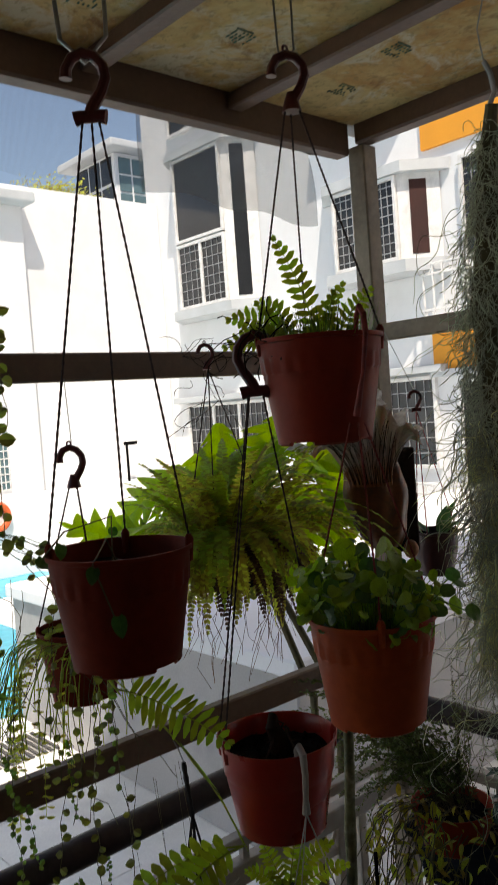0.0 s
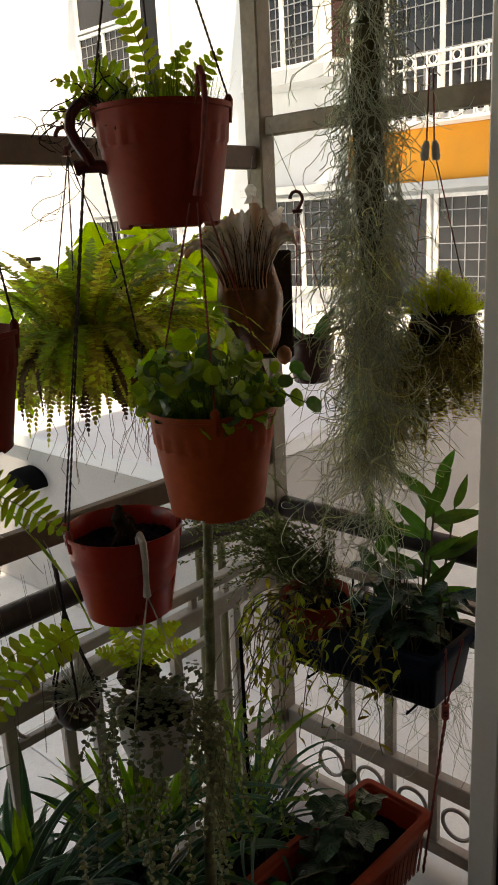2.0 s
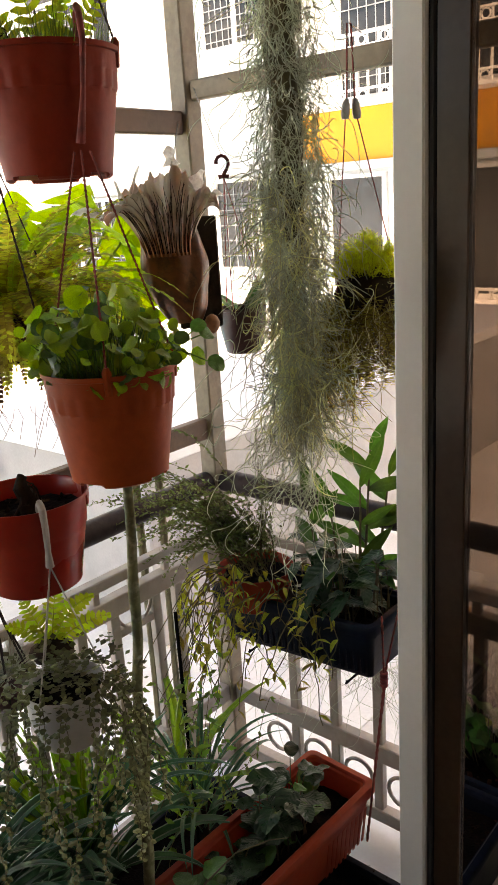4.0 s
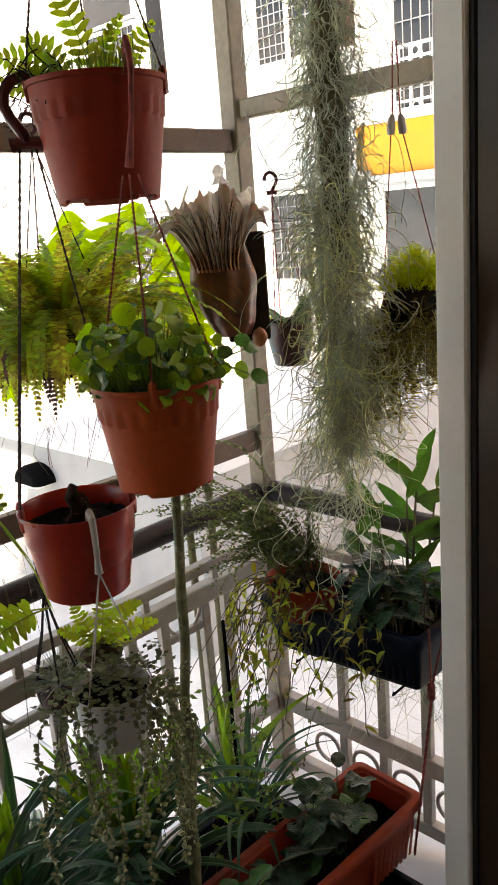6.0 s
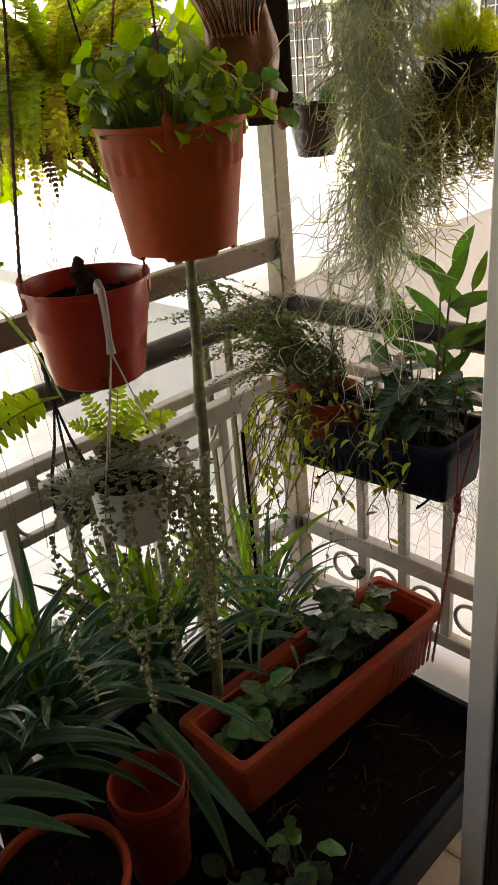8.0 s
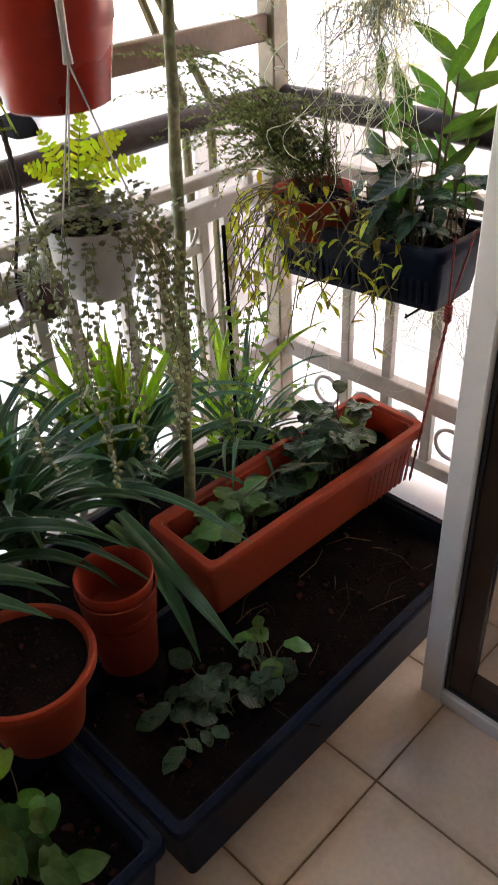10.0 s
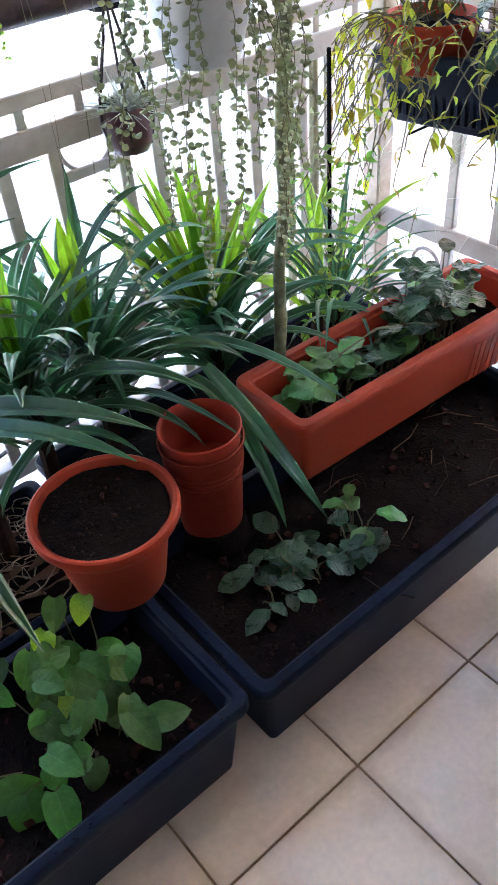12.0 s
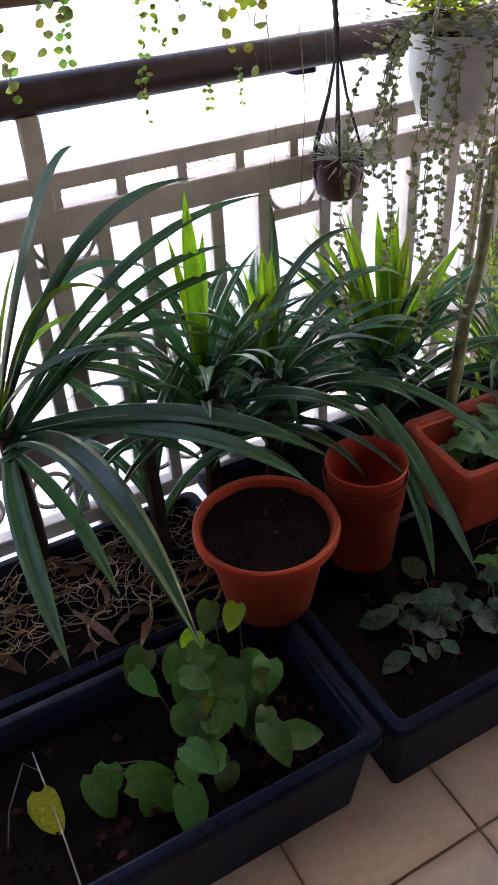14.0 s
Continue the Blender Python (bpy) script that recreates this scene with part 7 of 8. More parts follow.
def wisp(m, p, L, r, n=9, rad=0.0008, curl=1.0, sink=0.16):
    """A thin thread that winds in smooth arcs while it hangs."""
    p = Vector(p)
    path = [p]
    d = Vector((r.uniform(-1, 1), r.uniform(-1, 1), r.uniform(-1.2, 0.2))).normalized()
    n = n + 5
    turn = Vector((r.uniform(-1, 1), r.uniform(-1, 1), r.uniform(-1, 1))).normalized() * r.uniform(0.15, 0.62) * curl
    for j in range(n):
        d = (d + turn.cross(d) + Vector((0, 0, -sink)) + Vector((r.uniform(-0.1, 0.1), r.uniform(-0.1, 0.1), 0))).normalized()
        if r.random() < 0.14:
            turn = Vector((r.uniform(-1, 1), r.uniform(-1, 1), r.uniform(-1, 1))).normalized() * r.uniform(0.15, 0.62) * curl
        p = p + d * (L / n) * 1.25
        path.append(p)
    m.tube(path, [rad] * n + [rad * 0.4], 3, cap=False)


def axis(z):      # offsets from the hook, z below it
    u = min(1.0, -z / 0.35)
    return Vector((-0.085 * (1 - u), -0.075 * (1 - u), z))


for k in range(3300):
    z = -rm_.random() ** 0.9 * 1.06
    env = 0.012 + 0.056 * min(1, -z / 0.25) - 0.030 * max(0, (-z - 0.72) / 0.3)
    a, q = rm_.uniform(0, 6.283), math.sqrt(rm_.random())
    p = axis(z) + Vector((math.cos(a), math.sin(a), 0)) * env * q
    wisp(mm if rm_.random() < (0.995 if z > -0.55 else 0.60) else my, p, rm_.uniform(0.030, 0.068) if z > -0.5 else rm_.uniform(0.05, 0.12), rm_, rad=rm_.uniform(0.0007, 0.0012), sink=0.26)
for k in range(90):     # long hanging threads
    z = -rm_.uniform(0.1, 0.85)
    a = rm_.uniform(0, 6.283)
    p = axis(z) + Vector((math.cos(a), math.sin(a), 0)) * rm_.uniform(0.02, 0.06)
    wisp(mm, p, rm_.uniform(0.15, 0.28), rm_, 20, rad=0.0008, curl=1.0, sink=0.3)
for k in range(130):     # thin tail
    p = Vector((rm_.uniform(-0.035, 0.035), rm_.uniform(-0.035, 0.035), -rm_.uniform(0.85, 1.22))) - RIGHT * 0.01
    wisp(mm, p, rm_.uniform(0.14, 0.30), rm_, 18, rad=0.0008, curl=1.15, sink=0.2)
for k in range(330):     # loose lower beard
    a, q = rm_.uniform(0, 6.283), math.sqrt(rm_.random())
    p = Vector((math.cos(a) * 0.055 * q, math.sin(a) * 0.055 * q, -rm_.uniform(0.62, 1.10))) + RIGHT * rm_.uniform(-0.02, 0.05)
    wisp(mm if rm_.random() < 0.5 else my, p, rm_.uniform(0.10, 0.20), rm_, 14, rad=rm_.uniform(0.0006, 0.0011), curl=1.1, sink=0.2)
part("strand_mass", mm, M_MOSS, ms, kind="stuff")
part("yellow_mass", my, M_MOSS_YEL, ms, "yellowish strands", kind="stuff")
core = Mesh()
core.tube([axis(0.03 - 0.12 * k) + Vector((U(-0.008, 0.008), U(-0.008, 0.008), 0)) for k in range(8)], [0.012, 0.020, 0.026, 0.030, 0.030, 0.026, 0.018, 0.008], 9)
part("core", core, M_STEM, ms, "dark matted core")
hk = Mesh().tube([axis(0.02), axis(0.05) + RIGHT * 0.012, axis(0.08) + RIGHT * 0.004, axis(0.10) - RIGHT * 0.008], 0.005, 8)
hk.tube([axis(0.10) - RIGHT * 0.008, axis(0.15) - RIGHT * 0.02, axis(0.24)], 0.0014, 6)
part("hook", hk, M_HOOKGREY, ms, "pale hook and wire")

# withered stump in the small pot
sk = Mesh()
sk.tube([(0.0, 0, -0.03), (0.004, 0.0, -0.008), (-0.004, 0.004, 0.012), (0.004, 0.010, 0.024), (0.010, 0.010, 0.020)], [0.012, 0.014, 0.011, 0.007, 0.003], 10)
part("stalk", sk, M_BARK, P3, "withered dark stalk")
sk = Mesh()
for k in range(16):
    wisp(sk, (rm_.uniform(-0.014, 0.014), rm_.uniform(-0.014, 0.014), rm_.uniform(-0.01, 0.02)), rm_.uniform(0.02, 0.045), rm_, 5, rad=rm_.uniform(0.001, 0.002), curl=1.2, sink=0.25)
part("rootlet_mass", sk, M_BARK, P3, "withered dark rootlets", kind="stuff")

# dead wiry stems round the fern's hook
dw = Mesh()
for k in range(12):
    wisp(dw, (1.032 + rm_.uniform(-0.05, 0.04), 1.006 + rm_.uniform(-0.04, 0.03), 1.96 + rm_.uniform(-0.10, 0.08)), rm_.uniform(0.06, 0.15), rm_, 9, rad=0.0008, curl=0.9)
tagged(part("dead_vine", dw, M_BARK, None), "dark wiry dead vine tangled round a hook", "vine", kind="stuff")

# ---- mossy hanging ball ----
kb = thing("moss_ball", (1.574, 0.470, 1.578), "hanging root ball with yellow-green feathery foliage", "plant")
ball = Mesh()
ball.lathe([(0.01, -0.075), (0.045, -0.062), (0.068, -0.03), (0.074, 0.0), (0.066, 0.03), (0.04, 0.052), (0.01, 0.06)], 20, wobble=0.06)
part("root_ball", ball, M_BARK, kb)
kf, kd, kg = Mesh(), Mesh(), Mesh()
for k in range(420):      # feathery dome: forked sprigs
    a = rm_.uniform(0, 6.283)
    o = Vector((math.cos(a), math.sin(a), 0))
    e_ = rm_.uniform(0.15, 1.55)
    p = o * 0.055 * math.cos(e_) + UP * (0.03 + 0.02 * math.sin(e_))
    t = o * math.cos(e_) * rm_.uniform(0.075, 0.105) + UP * (0.03 + math.sin(e_) * rm_.uniform(0.06, 0.10))
    kf.tube([p, p.lerp(t, 0.6) + o * 0.004, t], [0.0008, 0.0007, 0.0005], 3, cap=False)
    for q in range(12):
        c = p.lerp(t, rm_.uniform(0.25, 1.0))
        e = c + (o * rm_.uniform(-0.6, 1) + UP * rm_.uniform(0, 1) + Vector((rm_.uniform(-1, 1), rm_.uniform(-1, 1), 0))).normalized() * rm_.uniform(0.006, 0.014)
        kf.tube([c, e], [0.0006, 0.0004], 3, cap=False)
for k in range(500):      # drooping beard, longer on one side
    a = rm_.uniform(0, 6.283)
    o = Vector((math.cos(a), math.sin(a), 0))
    side = max(0.0, -o.dot(RIGHT))
    p = o * 0.068 + UP * rm_.uniform(-0.06, 0.03)
    if side > 0.3:
        p = p - RIGHT * rm_.uniform(0, 0.03) - UP * rm_.uniform(0, 0.05)
    wisp(kg if rm_.random() < 0.45 else kd, p, rm_.uniform(0.06, 0.14) + 0.15 * side * rm_.random(), rm_, 7, rad=0.0008, curl=1.1, sink=0.3)
mat_ = Mesh()
for k in range(210):      # mossy ropes matted with tiny leaflets
    a = rm_.uniform(0, 6.283)
    o = Vector((math.cos(a), math.sin(a), 0))
    side = max(0.0, -o.dot(RIGHT))
    strand(mat_, o * rm_.uniform(0.055, 0.080) - UP * rm_.uniform(0.0, 0.05) - RIGHT * 0.03 * side, rm_.uniform(0.08, 0.17) + 0.13 * side * rm_.random(), rm_, 0.0105, step=0.0060, swing=0.006, bend=o * 0.10, drift=0.03)
part("beard", mat_, M_MOSS_OLIVE, kb, "olive-brown mat of tiny leaflets", kind="stuff")
part("beard", kg, M_MOSS_YEL, kb, "yellowish drooping threads", kind="stuff")
part("beard", kd, M_MOSS_DARK, kb, "brownish drooping threads", kind="stuff")
part("foliage", kf, M_LIME, kb, kind="stuff")
kt = UP * 0.05 - RIGHT * 0.03        # the cords lean to their hook
for s in (-1, 1):
    part("cord", cord(RIGHT * 0.07 * s, RIGHT * 0.012 * s + UP * 0.30 + kt, 0.0014, 24, bead=0.1), M_CORD_RED, kb)
    bd = Mesh().tube([RIGHT * 0.012 * s + UP * 0.297 + kt, RIGHT * 0.012 * s + UP * 0.305 + kt, RIGHT * 0.010 * s + UP * 0.325 + kt, RIGHT * 0.008 * s + UP * 0.335 + kt], [0.007, 0.009, 0.008, 0.004], 10)
    part("bead", bd, M_HOOKGREY, kb, "pale grey plastic cord lock")
    part("cord", cord(RIGHT * 0.008 * s + UP * 0.335 + kt, UP * 0.47 + RIGHT * 0.004 * s + kt, 0.0018, 12, bead=0.1), M_CORD_RED, kb)
part("cord", cord(UP * 0.47 + kt, Vector((0.125, 0.05, 0.475)) + kt, 0.0016, 12, bead=0.1), M_HOOKGREY, kb)

# ---- staghorn fern on a board ----
sg = thing("staghorn_fern", (1.405, 0.845, 1.600), "mounted fern with brown shield and pale antler-shaped crown", "fern")
sg.scale = (0.92, 0.92, 0.92)
bd = Mesh().box(-0.02, 0.088, 0.02, 0.04, -0.10, 0.17, 0.004)
ob = part("board", bd, M_BARK, sg, "dark wooden mount")
ob.rotation_euler = (0, 0, radians(-42))
FW = Vector((-0.67, -0.74, 0))       # towards the room
sh = Mesh()
rows = []
for j in range(33):
    v = j / 32
    row = []
    for i in range(41):
        a = math.pi * (i / 40) * 1.5 - math.pi * 0.25
        w = 0.079 * math.sin(math.pi * (0.10 + 0.62 * v)) ** 0.62 * (1 + 0.07 * noise.noise(Vector((math.cos(a) * 2, math.sin(a) * 2, v * 4))))
        row.append(RIGHT * (math.cos(a) * w - 0.006 - 0.028 * v) + FW * (math.sin(a) * w * 0.72 + 0.01 + 0.004 * math.sin(a * 7 + v * 5)) + UP * (-0.078 + 0.215 * v + 0.014 * math.sin(a * 3 + 1) * v))
    rows.append(row)
sh.strip(rows)
part("shield_frond", sh, M_SHIELD, sg, "rust-brown rounded shield frond")


def fan_point(v, u, seed, layer):
    """A point on the flaring crown: v runs across from -1 to 1, u from the waist to the ragged, curled edge."""
    half = 0.056 + 0.085 * u ** 1.7
    lobe = 0.050 * math.exp(-((v - 0.30) / 0.17) ** 2) + 0.028 * math.exp(-((v - 0.78) / 0.16) ** 2) + 0.012 * math.exp(-((v + 0.15) / 0.2) ** 2)
    ragged = 0.010 * math.sin(13 * v + seed) + 0.007 * math.sin(29 * v + 2 * seed) + 0.004 * math.sin(61 * v + seed)
    curl = max(0.0, u - 0.55) / 0.45
    z = 0.085 + 0.165 * u + (lobe + ragged) * u ** 4 - 0.030 * v * v * u * u - 0.050 * curl ** 3 * abs(v) ** 1.5 + 0.006 * math.sin(9 * v + 4 * u + seed) * u
    out = 0.066 * math.sqrt(max(0.0, 1 - 0.85 * v * v)) * (1 - 0.55 * u) + 0.016 - layer + 0.060 * curl ** 2 * (0.6 + 0.4 * math.sin(5 * v + seed)) + 0.008 * math.sin(15 * v + seed) * u + 0.004 * math.sin(37 * v + 7 * u)
    return RIGHT * (-0.036 + v * half - 0.010 * u) + FW * out + UP * z


for seed, layer in ((0.6, 0.0), (2.9, 0.018)):
    cr = Mesh()
    cr.strip([[fan_point(-1 + 2 * i / 110, j / 26, seed, layer) for i in range(111)] for j in range(27)])
    part("crown_frond", cr, M_STAG, sg, "flaring crown frond, brown below and papery white at the rim")
for k in range(26):
    t0 = -0.92 + 1.84 * k / 25 + U(-0.04, 0.04)
    t1 = max(-0.97, min(0.97, t0 + U(-0.16, 0.16)))
    ue = U(0.70, 0.97)
    part("vein", Mesh().tube([fan_point(t0 + (t1 - t0) * (q / 9) ** 2, 0.04 + (ue - 0.04) * q / 9, 0.6, 0.0) + FW * 0.0010 for q in range(10)], [0.0010 - 0.00006 * q for q in range(10)], 4), M_BARK, sg, "dark raised vein")
    if k % 4 != 3:
        t2 = max(-0.97, min(0.97, t0 + U(0.10, 0.22) * (1 if k % 2 else -1)))
        part("vein", Mesh().tube([fan_point(t0 + (t1 - t0) * 0.2 + (t2 - t0) * (q / 6) ** 1.3, 0.45 + (ue - 0.48) * q / 6, 0.6, 0.0) + FW * 0.0010 for q in range(7)], [0.0007 - 0.00005 * q for q in range(7)], 4), M_BARK, sg, "dark raised vein")
rl_ = random.Random(19)
for v0, L, w, lean_ in ((-0.98, 0.085, 0.011, -1.6), (-0.62, 0.062, 0.006, -0.25), (-0.50, 0.075, 0.005, 0.35), (0.22, 0.045, 0.016, -0.1), (0.55, 0.050, 0.015, 0.5), (0.80, 0.050, 0.014, 0.9)):     # curled antler lobes
    b = fan_point(v0, 0.97, 0.6, 0.0)
    d = (UP * 0.9 + RIGHT * lean_).normalized()
    side = d.cross(FW).normalized()
    curl = rl_.uniform(0.6, 1.5)
    rows, p = [], b + FW * 0.001
    for q in range(11):
        u = q / 10
        dd = (d * math.cos(curl * u) + FW * math.sin(curl * u) * 0.6 - UP * 0.4 * u * abs(lean_)).normalized()
        ww = w * (1 - 0.7 * u ** 2) * (1 + 0.3 * math.sin(8 * u + v0 * 9))
        rows.append([p - side * ww + FW * 0.004 * math.sin(6 * u), p - side * ww * 0.3, p + side * ww * 0.4, p + side * ww + FW * 0.005])
        p = p + dd * L / 10
    part("lobe", Mesh().strip(rows), M_LOBE, sg, "papery white curled lobe")
part("bud", Mesh().lathe([(0.003, -0.024), (0.013, -0.018), (0.019, -0.006), (0.019, 0.006), (0.013, 0.018), (0.003, 0.024)], 20, tuple(RIGHT * 0.055 + FW * 0.03 - UP * 0.085)), M_STAGBROWN, sg, "brown curled bud")
part("wire", Mesh().tube([UP * 0.19, (0.12, 0.13, 0.30), (0.272, 0.245, 0.42)], 0.0012, 5), M_WIRE, sg)

# dark hanging pot by the post
dp = thing("dark_pot", (1.597, 0.849, 1.535), "small dark hanging pot with pale shoots and red cords", "plant pot", "hanging pots")
part("pot", pot_mesh(0.062, 0.11, 0.72, False), M_MAROON, dp)
part("soil", soil_mesh(0.055, -0.012), M_SOIL, dp)
for a in (200, 320, 80):
    part("cord", cord((0.058 * math.cos(radians(a)), 0.058 * math.sin(radians(a)), 0), (0.0, 0.03, 0.305), 0.0013, 24), M_CORD_RED, dp)
hh = part("hook", hook_mesh(0.6), M_HOOKRED, dp, "maroon plastic hanger hook")
hh.location = (0, 0.03, 0.307)
part("wire", Mesh().tube([(0.0, 0.03, 0.352), (-0.008, 0.07, 0.44), (0.10, 0.20, 0.535)], 0.0011, 5), M_WIRE, dp)
for k in range(9):
    a = rm_.uniform(0, 6.283)
    part("leaf", rm_.choice(LANCE_L), None, dp, at=place((0.03 * math.cos(a), 0.03 * math.sin(a), -0.01), (math.cos(a), math.sin(a), rm_.uniform(0.3, 1.4)), UP, rm_.uniform(0.07, 0.11)))

# ---- hanging net pot ----
mc = thing("net_hanger", (0.890, 0.985, 0.810), "maroon pot in a knotted black net hanger", "plant pot", "hanging pots")
part("pot", Mesh().lathe([(0.012, -0.062), (0.034, -0.056), (0.048, -0.035), (0.053, 0.0), (0.051, 0.03), (0.047, 0.03), (0.045, 0.0), (0.02, -0.04)], 32), M_MAROON, mc)
part("soil", soil_mesh(0.046, 0.018), M_SOIL, mc)
for k in range(6):
    a = 6.283 * k / 6
    e = Vector((math.cos(a) * 0.054, math.sin(a) * 0.054, 0))
    kn = Vector((0.005, 0.015, 0.222))
    part("cord", Mesh().tube([Vector((0, 0, -0.066)), e * 0.8 + UP * -0.04, e + UP * 0.0, e * 0.95 + UP * 0.04, e * 0.35 + kn * 0.62, kn], 0.0026, 6), M_CORD_BLACK, mc)
part("cord", cord((0.005, 0.015, 0.215), (0.010, 0.040, 0.325), 0.0055, 10, bead=0.15), M_CORD_BLACK, mc)
part("hook", Mesh().tube([(0.010, 0.040, 0.325), (0.012, 0.060, 0.350), (0.012, 0.075, 0.362)], 0.0016, 6), M_WIRE, mc)
sp = Mesh()
for k in range(150):
    o = Vector((rm_.uniform(-1, 1), rm_.uniform(-1, 1), rm_.uniform(-0.2, 1))).normalized()
    b = Vector((rm_.uniform(-0.02, 0.02), rm_.uniform(-0.03, 0.0), 0.025))
    sp.tube([b, b + o * 0.03, b + o * rm_.uniform(0.055, 0.105) - UP * 0.006], [0.0016, 0.0011, 0.0003], 3, cap=False)
part("spike_tuft", sp, M_AIRPLANT, mc, "spiky silver-grey leaves", kind="stuff")

# ---- stakes ----
bm_ = Mesh()
pts = [(0.940, 0.662, 0.19), (0.991, 0.618, 1.39)]
bm_.tube([Vector(pts[0]).lerp(Vector(pts[-1]), k / 24) + Vector((0.003 * math.sin(k * 1.3), 0.003 * math.cos(k * 0.9), 0)) for k in range(25)], [0.0125 * (1.12 if k % 6 == 0 else 1.0) * (1 - 0.012 * k) for k in range(25)], 12)
tagged(part("stake", bm_, M_BAMBOO, None), "mottled grey-green garden stake standing in the planter", "stake")
bs = Mesh().tube([(1.220, 0.784, 0.19), (1.218, 0.783, 0.6), (1.215, 0.780, 0.892)], 0.0042, 8)
for k in range(20):
    bs.ring((1.218, 0.783, 0.25 + 0.033 * k), 0.0042, 0.0012, "z", 8, 4)
tagged(part("stake", bs, M_LAMP, None), "thin black plastic plant stake in the planter", "stake")

# ---- plants on the side trough ----
tp2 = thing("small_terracotta_pot", (1.511, 0.785, 0.886), "small terracotta pot of fine twigs standing in the trough", "plant pot")
part("pot", pot_mesh(0.098, 0.100, 0.75, False), M_POT_OR, tp2)
part("soil", soil_mesh(0.083, -0.02), M_SOIL, tp2)
GINGER = leaf_variants("leaf", M_GINGER, 0.27, "lance", droops=(0.1, 0.3, 0.6, 0.9), fold=0.28, wave=0.02, n=10)
gi = thing("ginger_plant", (1.580, 0.540, 0.785), "tall green plant with lance-shaped leaves in the trough", "plant")
rg_ = random.Random(83)
stm = Mesh()
for k, (u, w, h, nl) in enumerate(((0.06, 0.02, 0.42, 7), (0.02, -0.03, 0.35, 6), (-0.10, 0.02, 0.33, 4), (-0.05, -0.03, 0.28, 5), (0.10, 0.0, 0.36, 5))):
    b, t = RIGHT * u * 0.5 - FW * w * 0.4, RIGHT * u - FW * w + UP * h
    mid = b.lerp(t, 0.5) + RIGHT * rg_.uniform(-0.012, 0.012)
    stm.tube([bez(b, mid, t, q / 6) for q in range(7)], [0.0045, 0.0042, 0.004, 0.0036, 0.003, 0.0025, 0.002], 6)
    az = rg_.uniform(0, 6.283)
    for j in range(nl):
        v = 0.30 + 0.70 * j / (nl - 1)
        p = bez(b, mid, t, v)
        a = az + math.pi * j + rg_.uniform(-0.5, 0.5)
        part("leaf", rg_.choice(GINGER), None, gi, at=place(p, (math.cos(a), math.sin(a), rg_.uniform(0.35, 1.3) + (1.0 if j == nl - 1 else 0)), FW * 0.7 + UP * 0.5, rg_.uniform(0.085, 0.14)))
part("stem_mass", stm, M_STEM, gi, kind="stuff")
cl = thing("leafy_clump", (1.560, 0.560, 0.780), "dense dark green leafy clump in the trough", "plant")
bush(cl, -0.07, 0.06, -0.12, 0.09, 0, 0.21, 70, BROAD, 0.105, 84, flat=0.1)
# fine twigs and vines over the trough
fn = thing("twiggy_plant", (1.505, 0.775, 0.890), "fine-leaved twiggy plant arching out of the terracotta pot", "plant")
lm, sm = Mesh(), Mesh()


def spray(p0, p1, p2, n, leaf):
    """A thin arching twig set with narrow leaflets."""
    sm.tube([bez(p0, p1, p2, q / 8) for q in range(9)], [0.0010 - 0.00008 * q for q in range(9)], 3, cap=False)
    for q in range(n):
        u = 0.15 + 0.85 * q / (n - 1)
        c = bez(p0, p1, p2, u)
        t = (bez(p0, p1, p2, min(1, u + 0.02)) - bez(p0, p1, p2, max(0, u - 0.02))).normalized()
        for s in (-1, 1):
            d = (t * rg_.uniform(0.3, 0.9) + Vector((rg_.uniform(-1, 1), rg_.uniform(-1, 1), rg_.uniform(-0.8, 1))) * 0.9).normalized()
            l = leaf * rg_.uniform(0.6, 1.15) * (1 - 0.35 * u)
            sd = d.orthogonal().normalized() * l * 0.2
            lm.add([c, c + d * l * 0.45 + sd, c + d * l, c + d * l * 0.45 - sd], [(0, 1, 2, 3)])


for k in range(74):      # long sprays that lean out over the rail
    p0 = Vector((rg_.uniform(-0.05, 0.05), rg_.uniform(-0.05, 0.05), 0))
    L = rg_.uniform(0.20, 0.52)
    o = -RIGHT * rg_.uniform(0.3, 1.0) + FW * rg_.uniform(-0.4, 0.4)
    p2 = p0 + o * L + UP * L * rg_.uniform(0.05, 0.75)
    spray(p0, p0 + o * L * 0.35 + UP * L * rg_.uniform(0.5, 0.8), p2, int(L * 120), 0.018)
for k in range(16):      # upright tuft
    p0 = Vector((rg_.uniform(-0.05, 0.05), rg_.uniform(-0.05, 0.05), 0))
    L = rg_.uniform(0.10, 0.27)
    o = Vector((rg_.uniform(-0.5, 0.5), rg_.uniform(-0.5, 0.5), 1)) - RIGHT * 0.15
    spray(p0, p0 + UP * L * 0.5, p0 + o * L, int(L * 140), 0.016)
for k in range(7):       # tall thin runners
    p0 = Vector((rg_.uniform(-0.03, 0.08), rg_.uniform(-0.05, 0.05), 0))
    p2 = p0 + RIGHT * rg_.uniform(-0.12, 0.12) + UP * rg_.uniform(0.26, 0.42)
    spray(p0, p0.lerp(p2, 0.5) + RIGHT * rg_.uniform(-0.04, 0.04), p2 - UP * 0.02, 16, 0.012)
part("leaf_mass", lm, M_SPRAY, fn, kind="stuff")
part("stem_mass", sm, M_STEM, fn, kind="stuff")
vy = thing("yellow_vine", (1.425, 0.790, 0.880), "vine with pointed yellow-green leaves hanging off the trough", "vine")
sm = Mesh()
PT_L = leaf_variants("leaf", M_VINE_Y, 0.34, "lance", droops=(0.3, 0.9, 1.5), fold=0.25, wave=0.05)
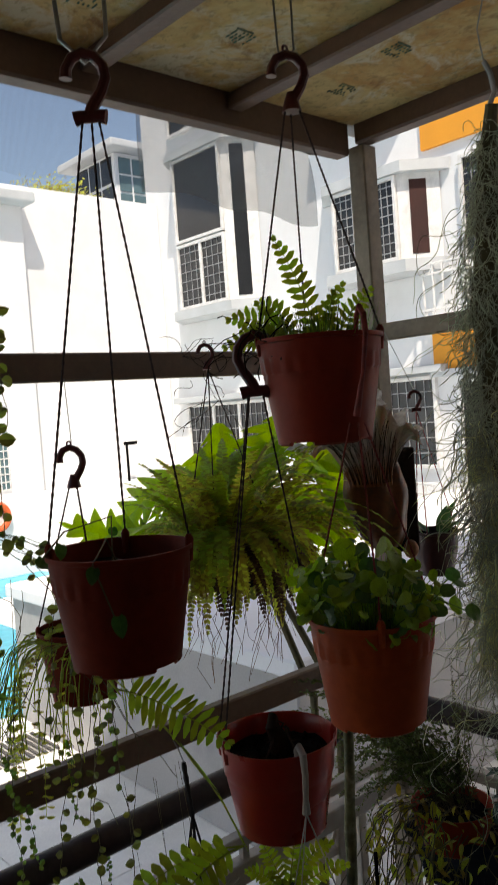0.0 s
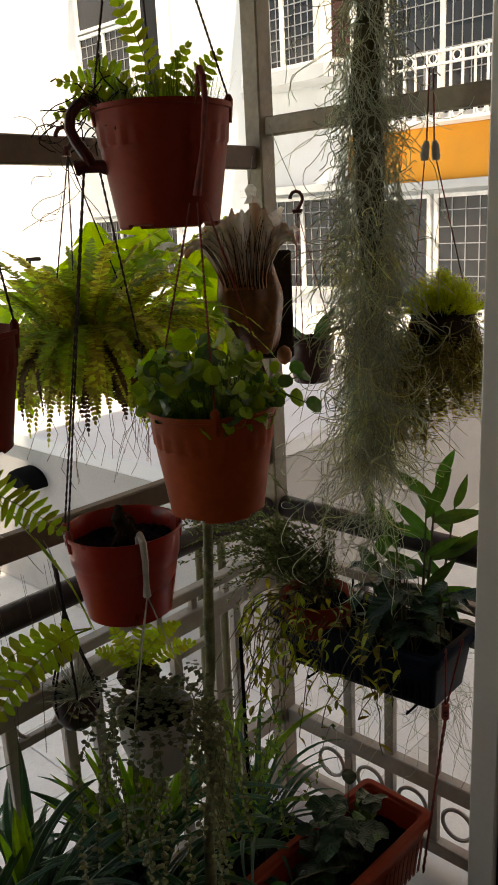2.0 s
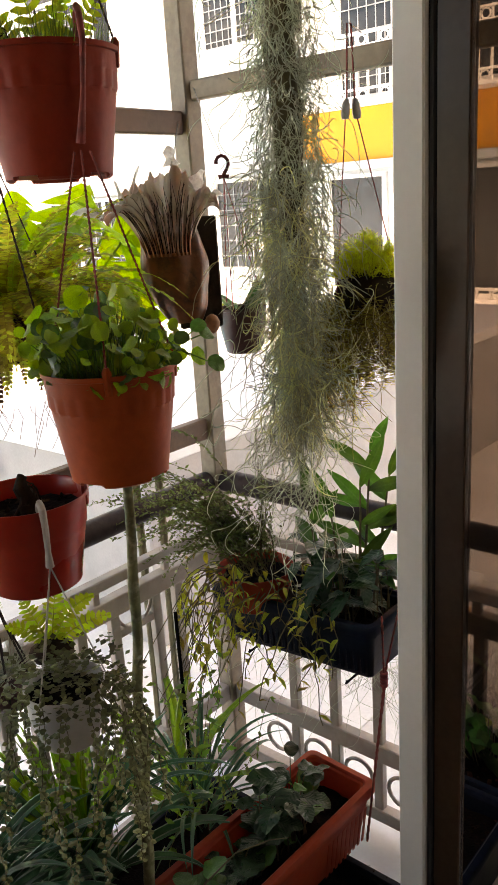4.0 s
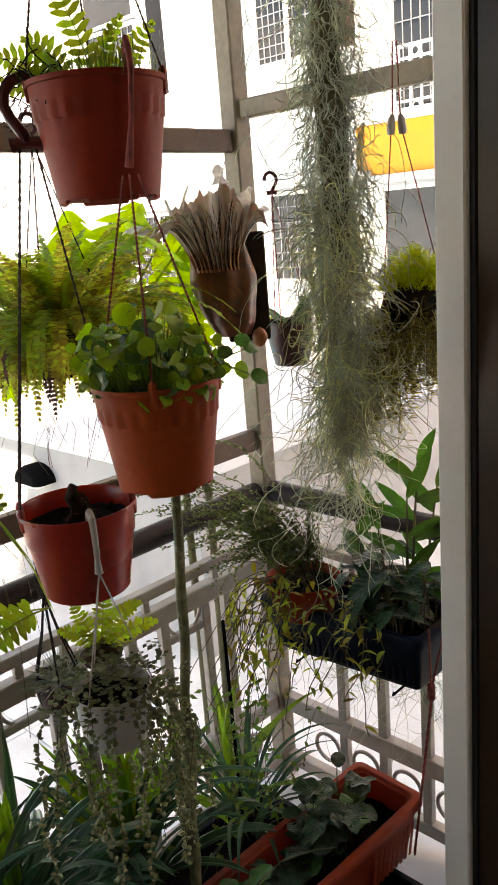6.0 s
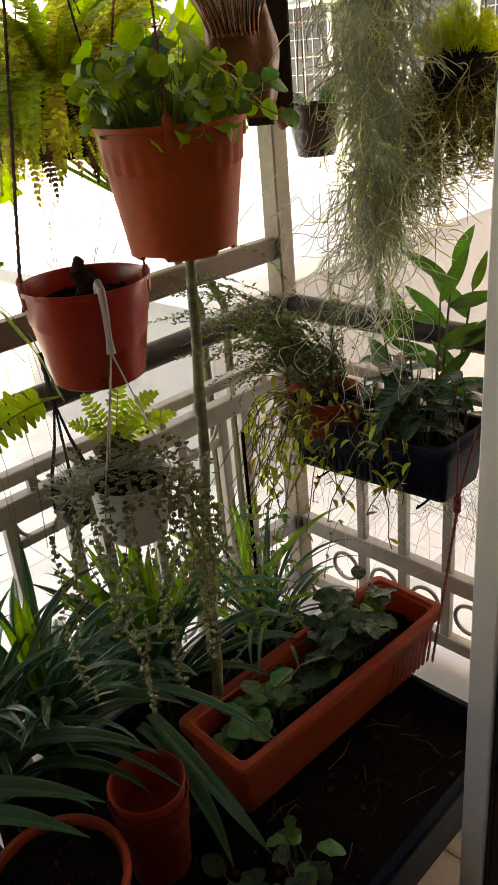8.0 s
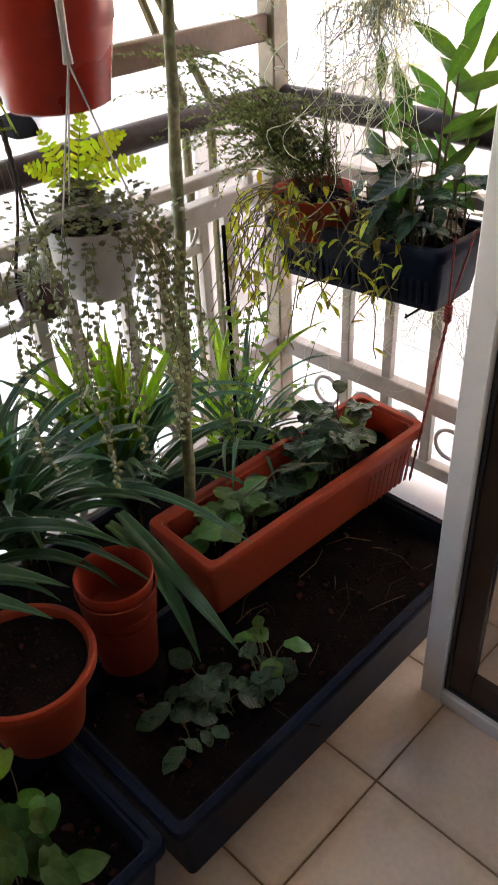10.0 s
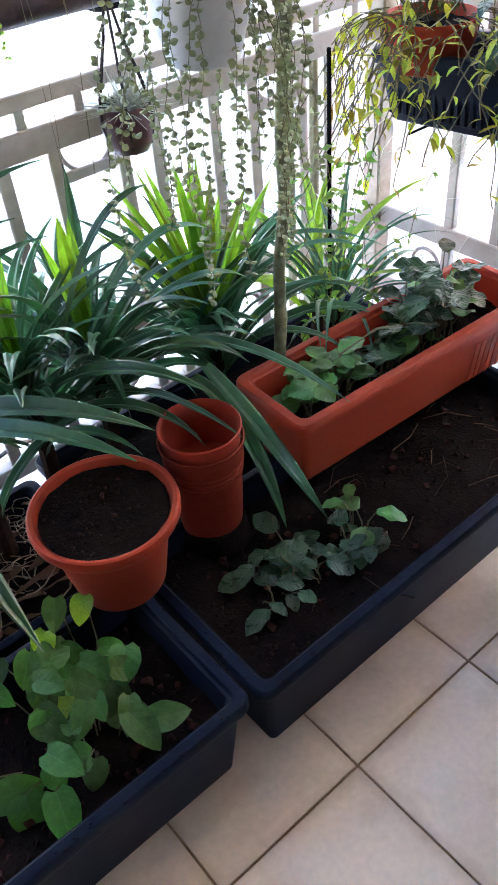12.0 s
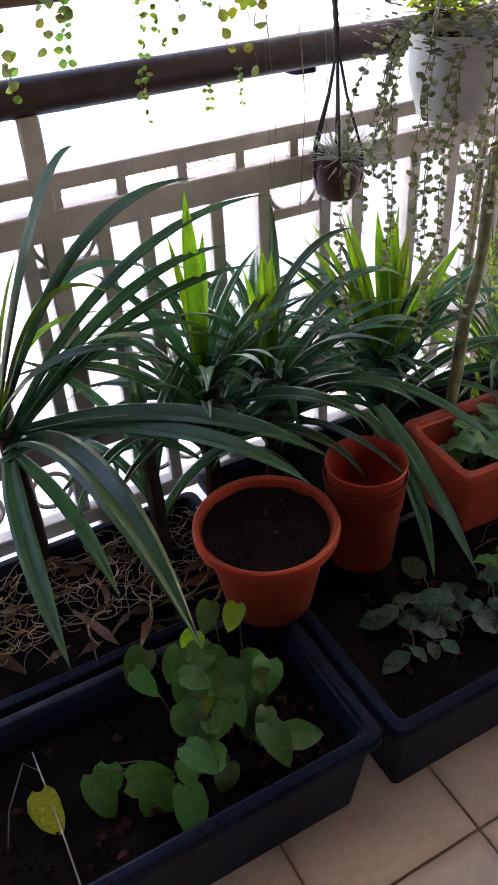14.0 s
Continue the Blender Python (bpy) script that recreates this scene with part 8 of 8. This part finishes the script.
for k in range(54):
    if k < 20:           # over the pot's rim
        a = rg_.uniform(1.8, 5.4)
        p = Vector((0.085 + 0.088 * math.cos(a), -0.005 + 0.088 * math.sin(a), 0.015))
        d = Vector((math.cos(a), math.sin(a), 0.3))
    else:
        p = Vector((rg_.uniform(-0.03, 0.06), rg_.uniform(-0.26, 0.14), rg_.uniform(-0.03, 0.04)))
        d = -RIGHT * rg_.uniform(0.0, 0.9) + FW * rg_.uniform(0.0, 0.6) + UP * rg_.uniform(0.0, 0.6)
    path = [p]
    n = rg_.randint(5, 13)
    for j in range(n):
        d = d * 0.8 + Vector((rg_.uniform(-0.3, 0.3), rg_.uniform(-0.3, 0.3), -rg_.uniform(0.05, 0.38)))
        p = p + d.normalized() * 0.027
        path.append(p)
        if rg_.random() < 0.72:
            a = rg_.uniform(0, 6.283)
            part("leaf", rg_.choice(PT_L), None, vy, at=place(p, (math.cos(a), math.sin(a), rg_.uniform(-0.9, 0.4)), UP, rg_.uniform(0.024, 0.046)))
    sm.tube(path, 0.0013, 4, cap=False)
for k in range(9):       # bare twigs that fall to the planters
    p = Vector((rg_.uniform(-0.02, 0.03), rg_.uniform(-0.1, 0.12), 0.0))
    e = p - RIGHT * rg_.uniform(0.05, 0.24) - UP * rg_.uniform(0.12, 0.34)
    sm.tube([bez(p, p.lerp(e, 0.5) + FW * 0.04 + UP * 0.03, e, q / 8) for q in range(9)], 0.0013, 4, cap=False)
part("stem_mass", sm, M_STEM, vy, kind="stuff")
# roots hanging under the trough
rt_ = thing("root_threads", (1.600, 0.600, 0.680), "fine pale root threads hanging under the trough", "roots", kind="stuff")
m = Mesh()
for k in range(170):
    wisp(m, (rg_.uniform(-0.05, 0.09), rg_.uniform(-0.20, 0.22), 0.0), rg_.uniform(0.08, 0.28), rg_, 7, rad=0.0006)
part("threads", m, M_MOSS, rt_)
# climbing tendrils near the stake
cv = thing("climber", (1.060, 0.720, 0.300), "climbing vine with small pale leaves beside the stake", "vine")
lm, sm = Mesh(), Mesh()
for k in range(16):
    p0 = Vector((rg_.uniform(-0.10, 0.16), rg_.uniform(-0.06, 0.06), rg_.uniform(-0.1, 0.25)))
    path, p = [p0], p0
    for j in range(10):
        p = p + Vector((rg_.uniform(-0.022, 0.026), rg_.uniform(-0.02, 0.02), rg_.uniform(0.0, 0.055)))
        path.append(p)
        for s in range(2):
            o = Vector((rg_.uniform(-1, 1), rg_.uniform(-1, 1), rg_.uniform(-0.8, 0.3))).normalized()
            sd = o.orthogonal().normalized()
            l = rg_.uniform(0.014, 0.030)
            lm.add([p, p + o * l * 0.4 + sd * l * 0.22, p + o * l, p + o * l * 0.4 - sd * l * 0.22], [(0, 1, 2, 3)])
    sm.tube(path, 0.0009, 3, cap=False)
part("leaf_mass", lm, M_FOL, cv, kind="stuff")
part("stem_mass", sm, M_STEM, cv, kind="stuff")

# ---- floor tiles, piece by piece ----
floor_ob = bpy.data.objects["floor"]
tile = Mesh().box(0.002, 0.298, 0.002, 0.298, -0.006, 0.0, 0.0012).done("tile", M_TILE_WORN)
for i in range(-6, 3):
    for j in range(-3, 3):
        x, y = 0.6 + 0.3 * i, 0.1 + 0.3 * j
        part("tile", tile, None, floor_ob, at=(x, y, 0.0))
deck_ob = bpy.data.objects["deck_bed"]
slab = Mesh().box(0.004, 0.496, 0.004, 0.496, -0.006, 0.004, 0.002).done("paver", M_PAVER)
for i in range(-7, 10):
    for j in range(0, 9):
        x, y = -0.36 + 0.5 * i, 1.23 + 0.5 * j
        if x + 0.5 < 2.63 and y + 0.5 < 5.45 or (x > 1.9 and y < 2.0):
            part("paver", slab, None, deck_ob, at=(x, y, -0.5))
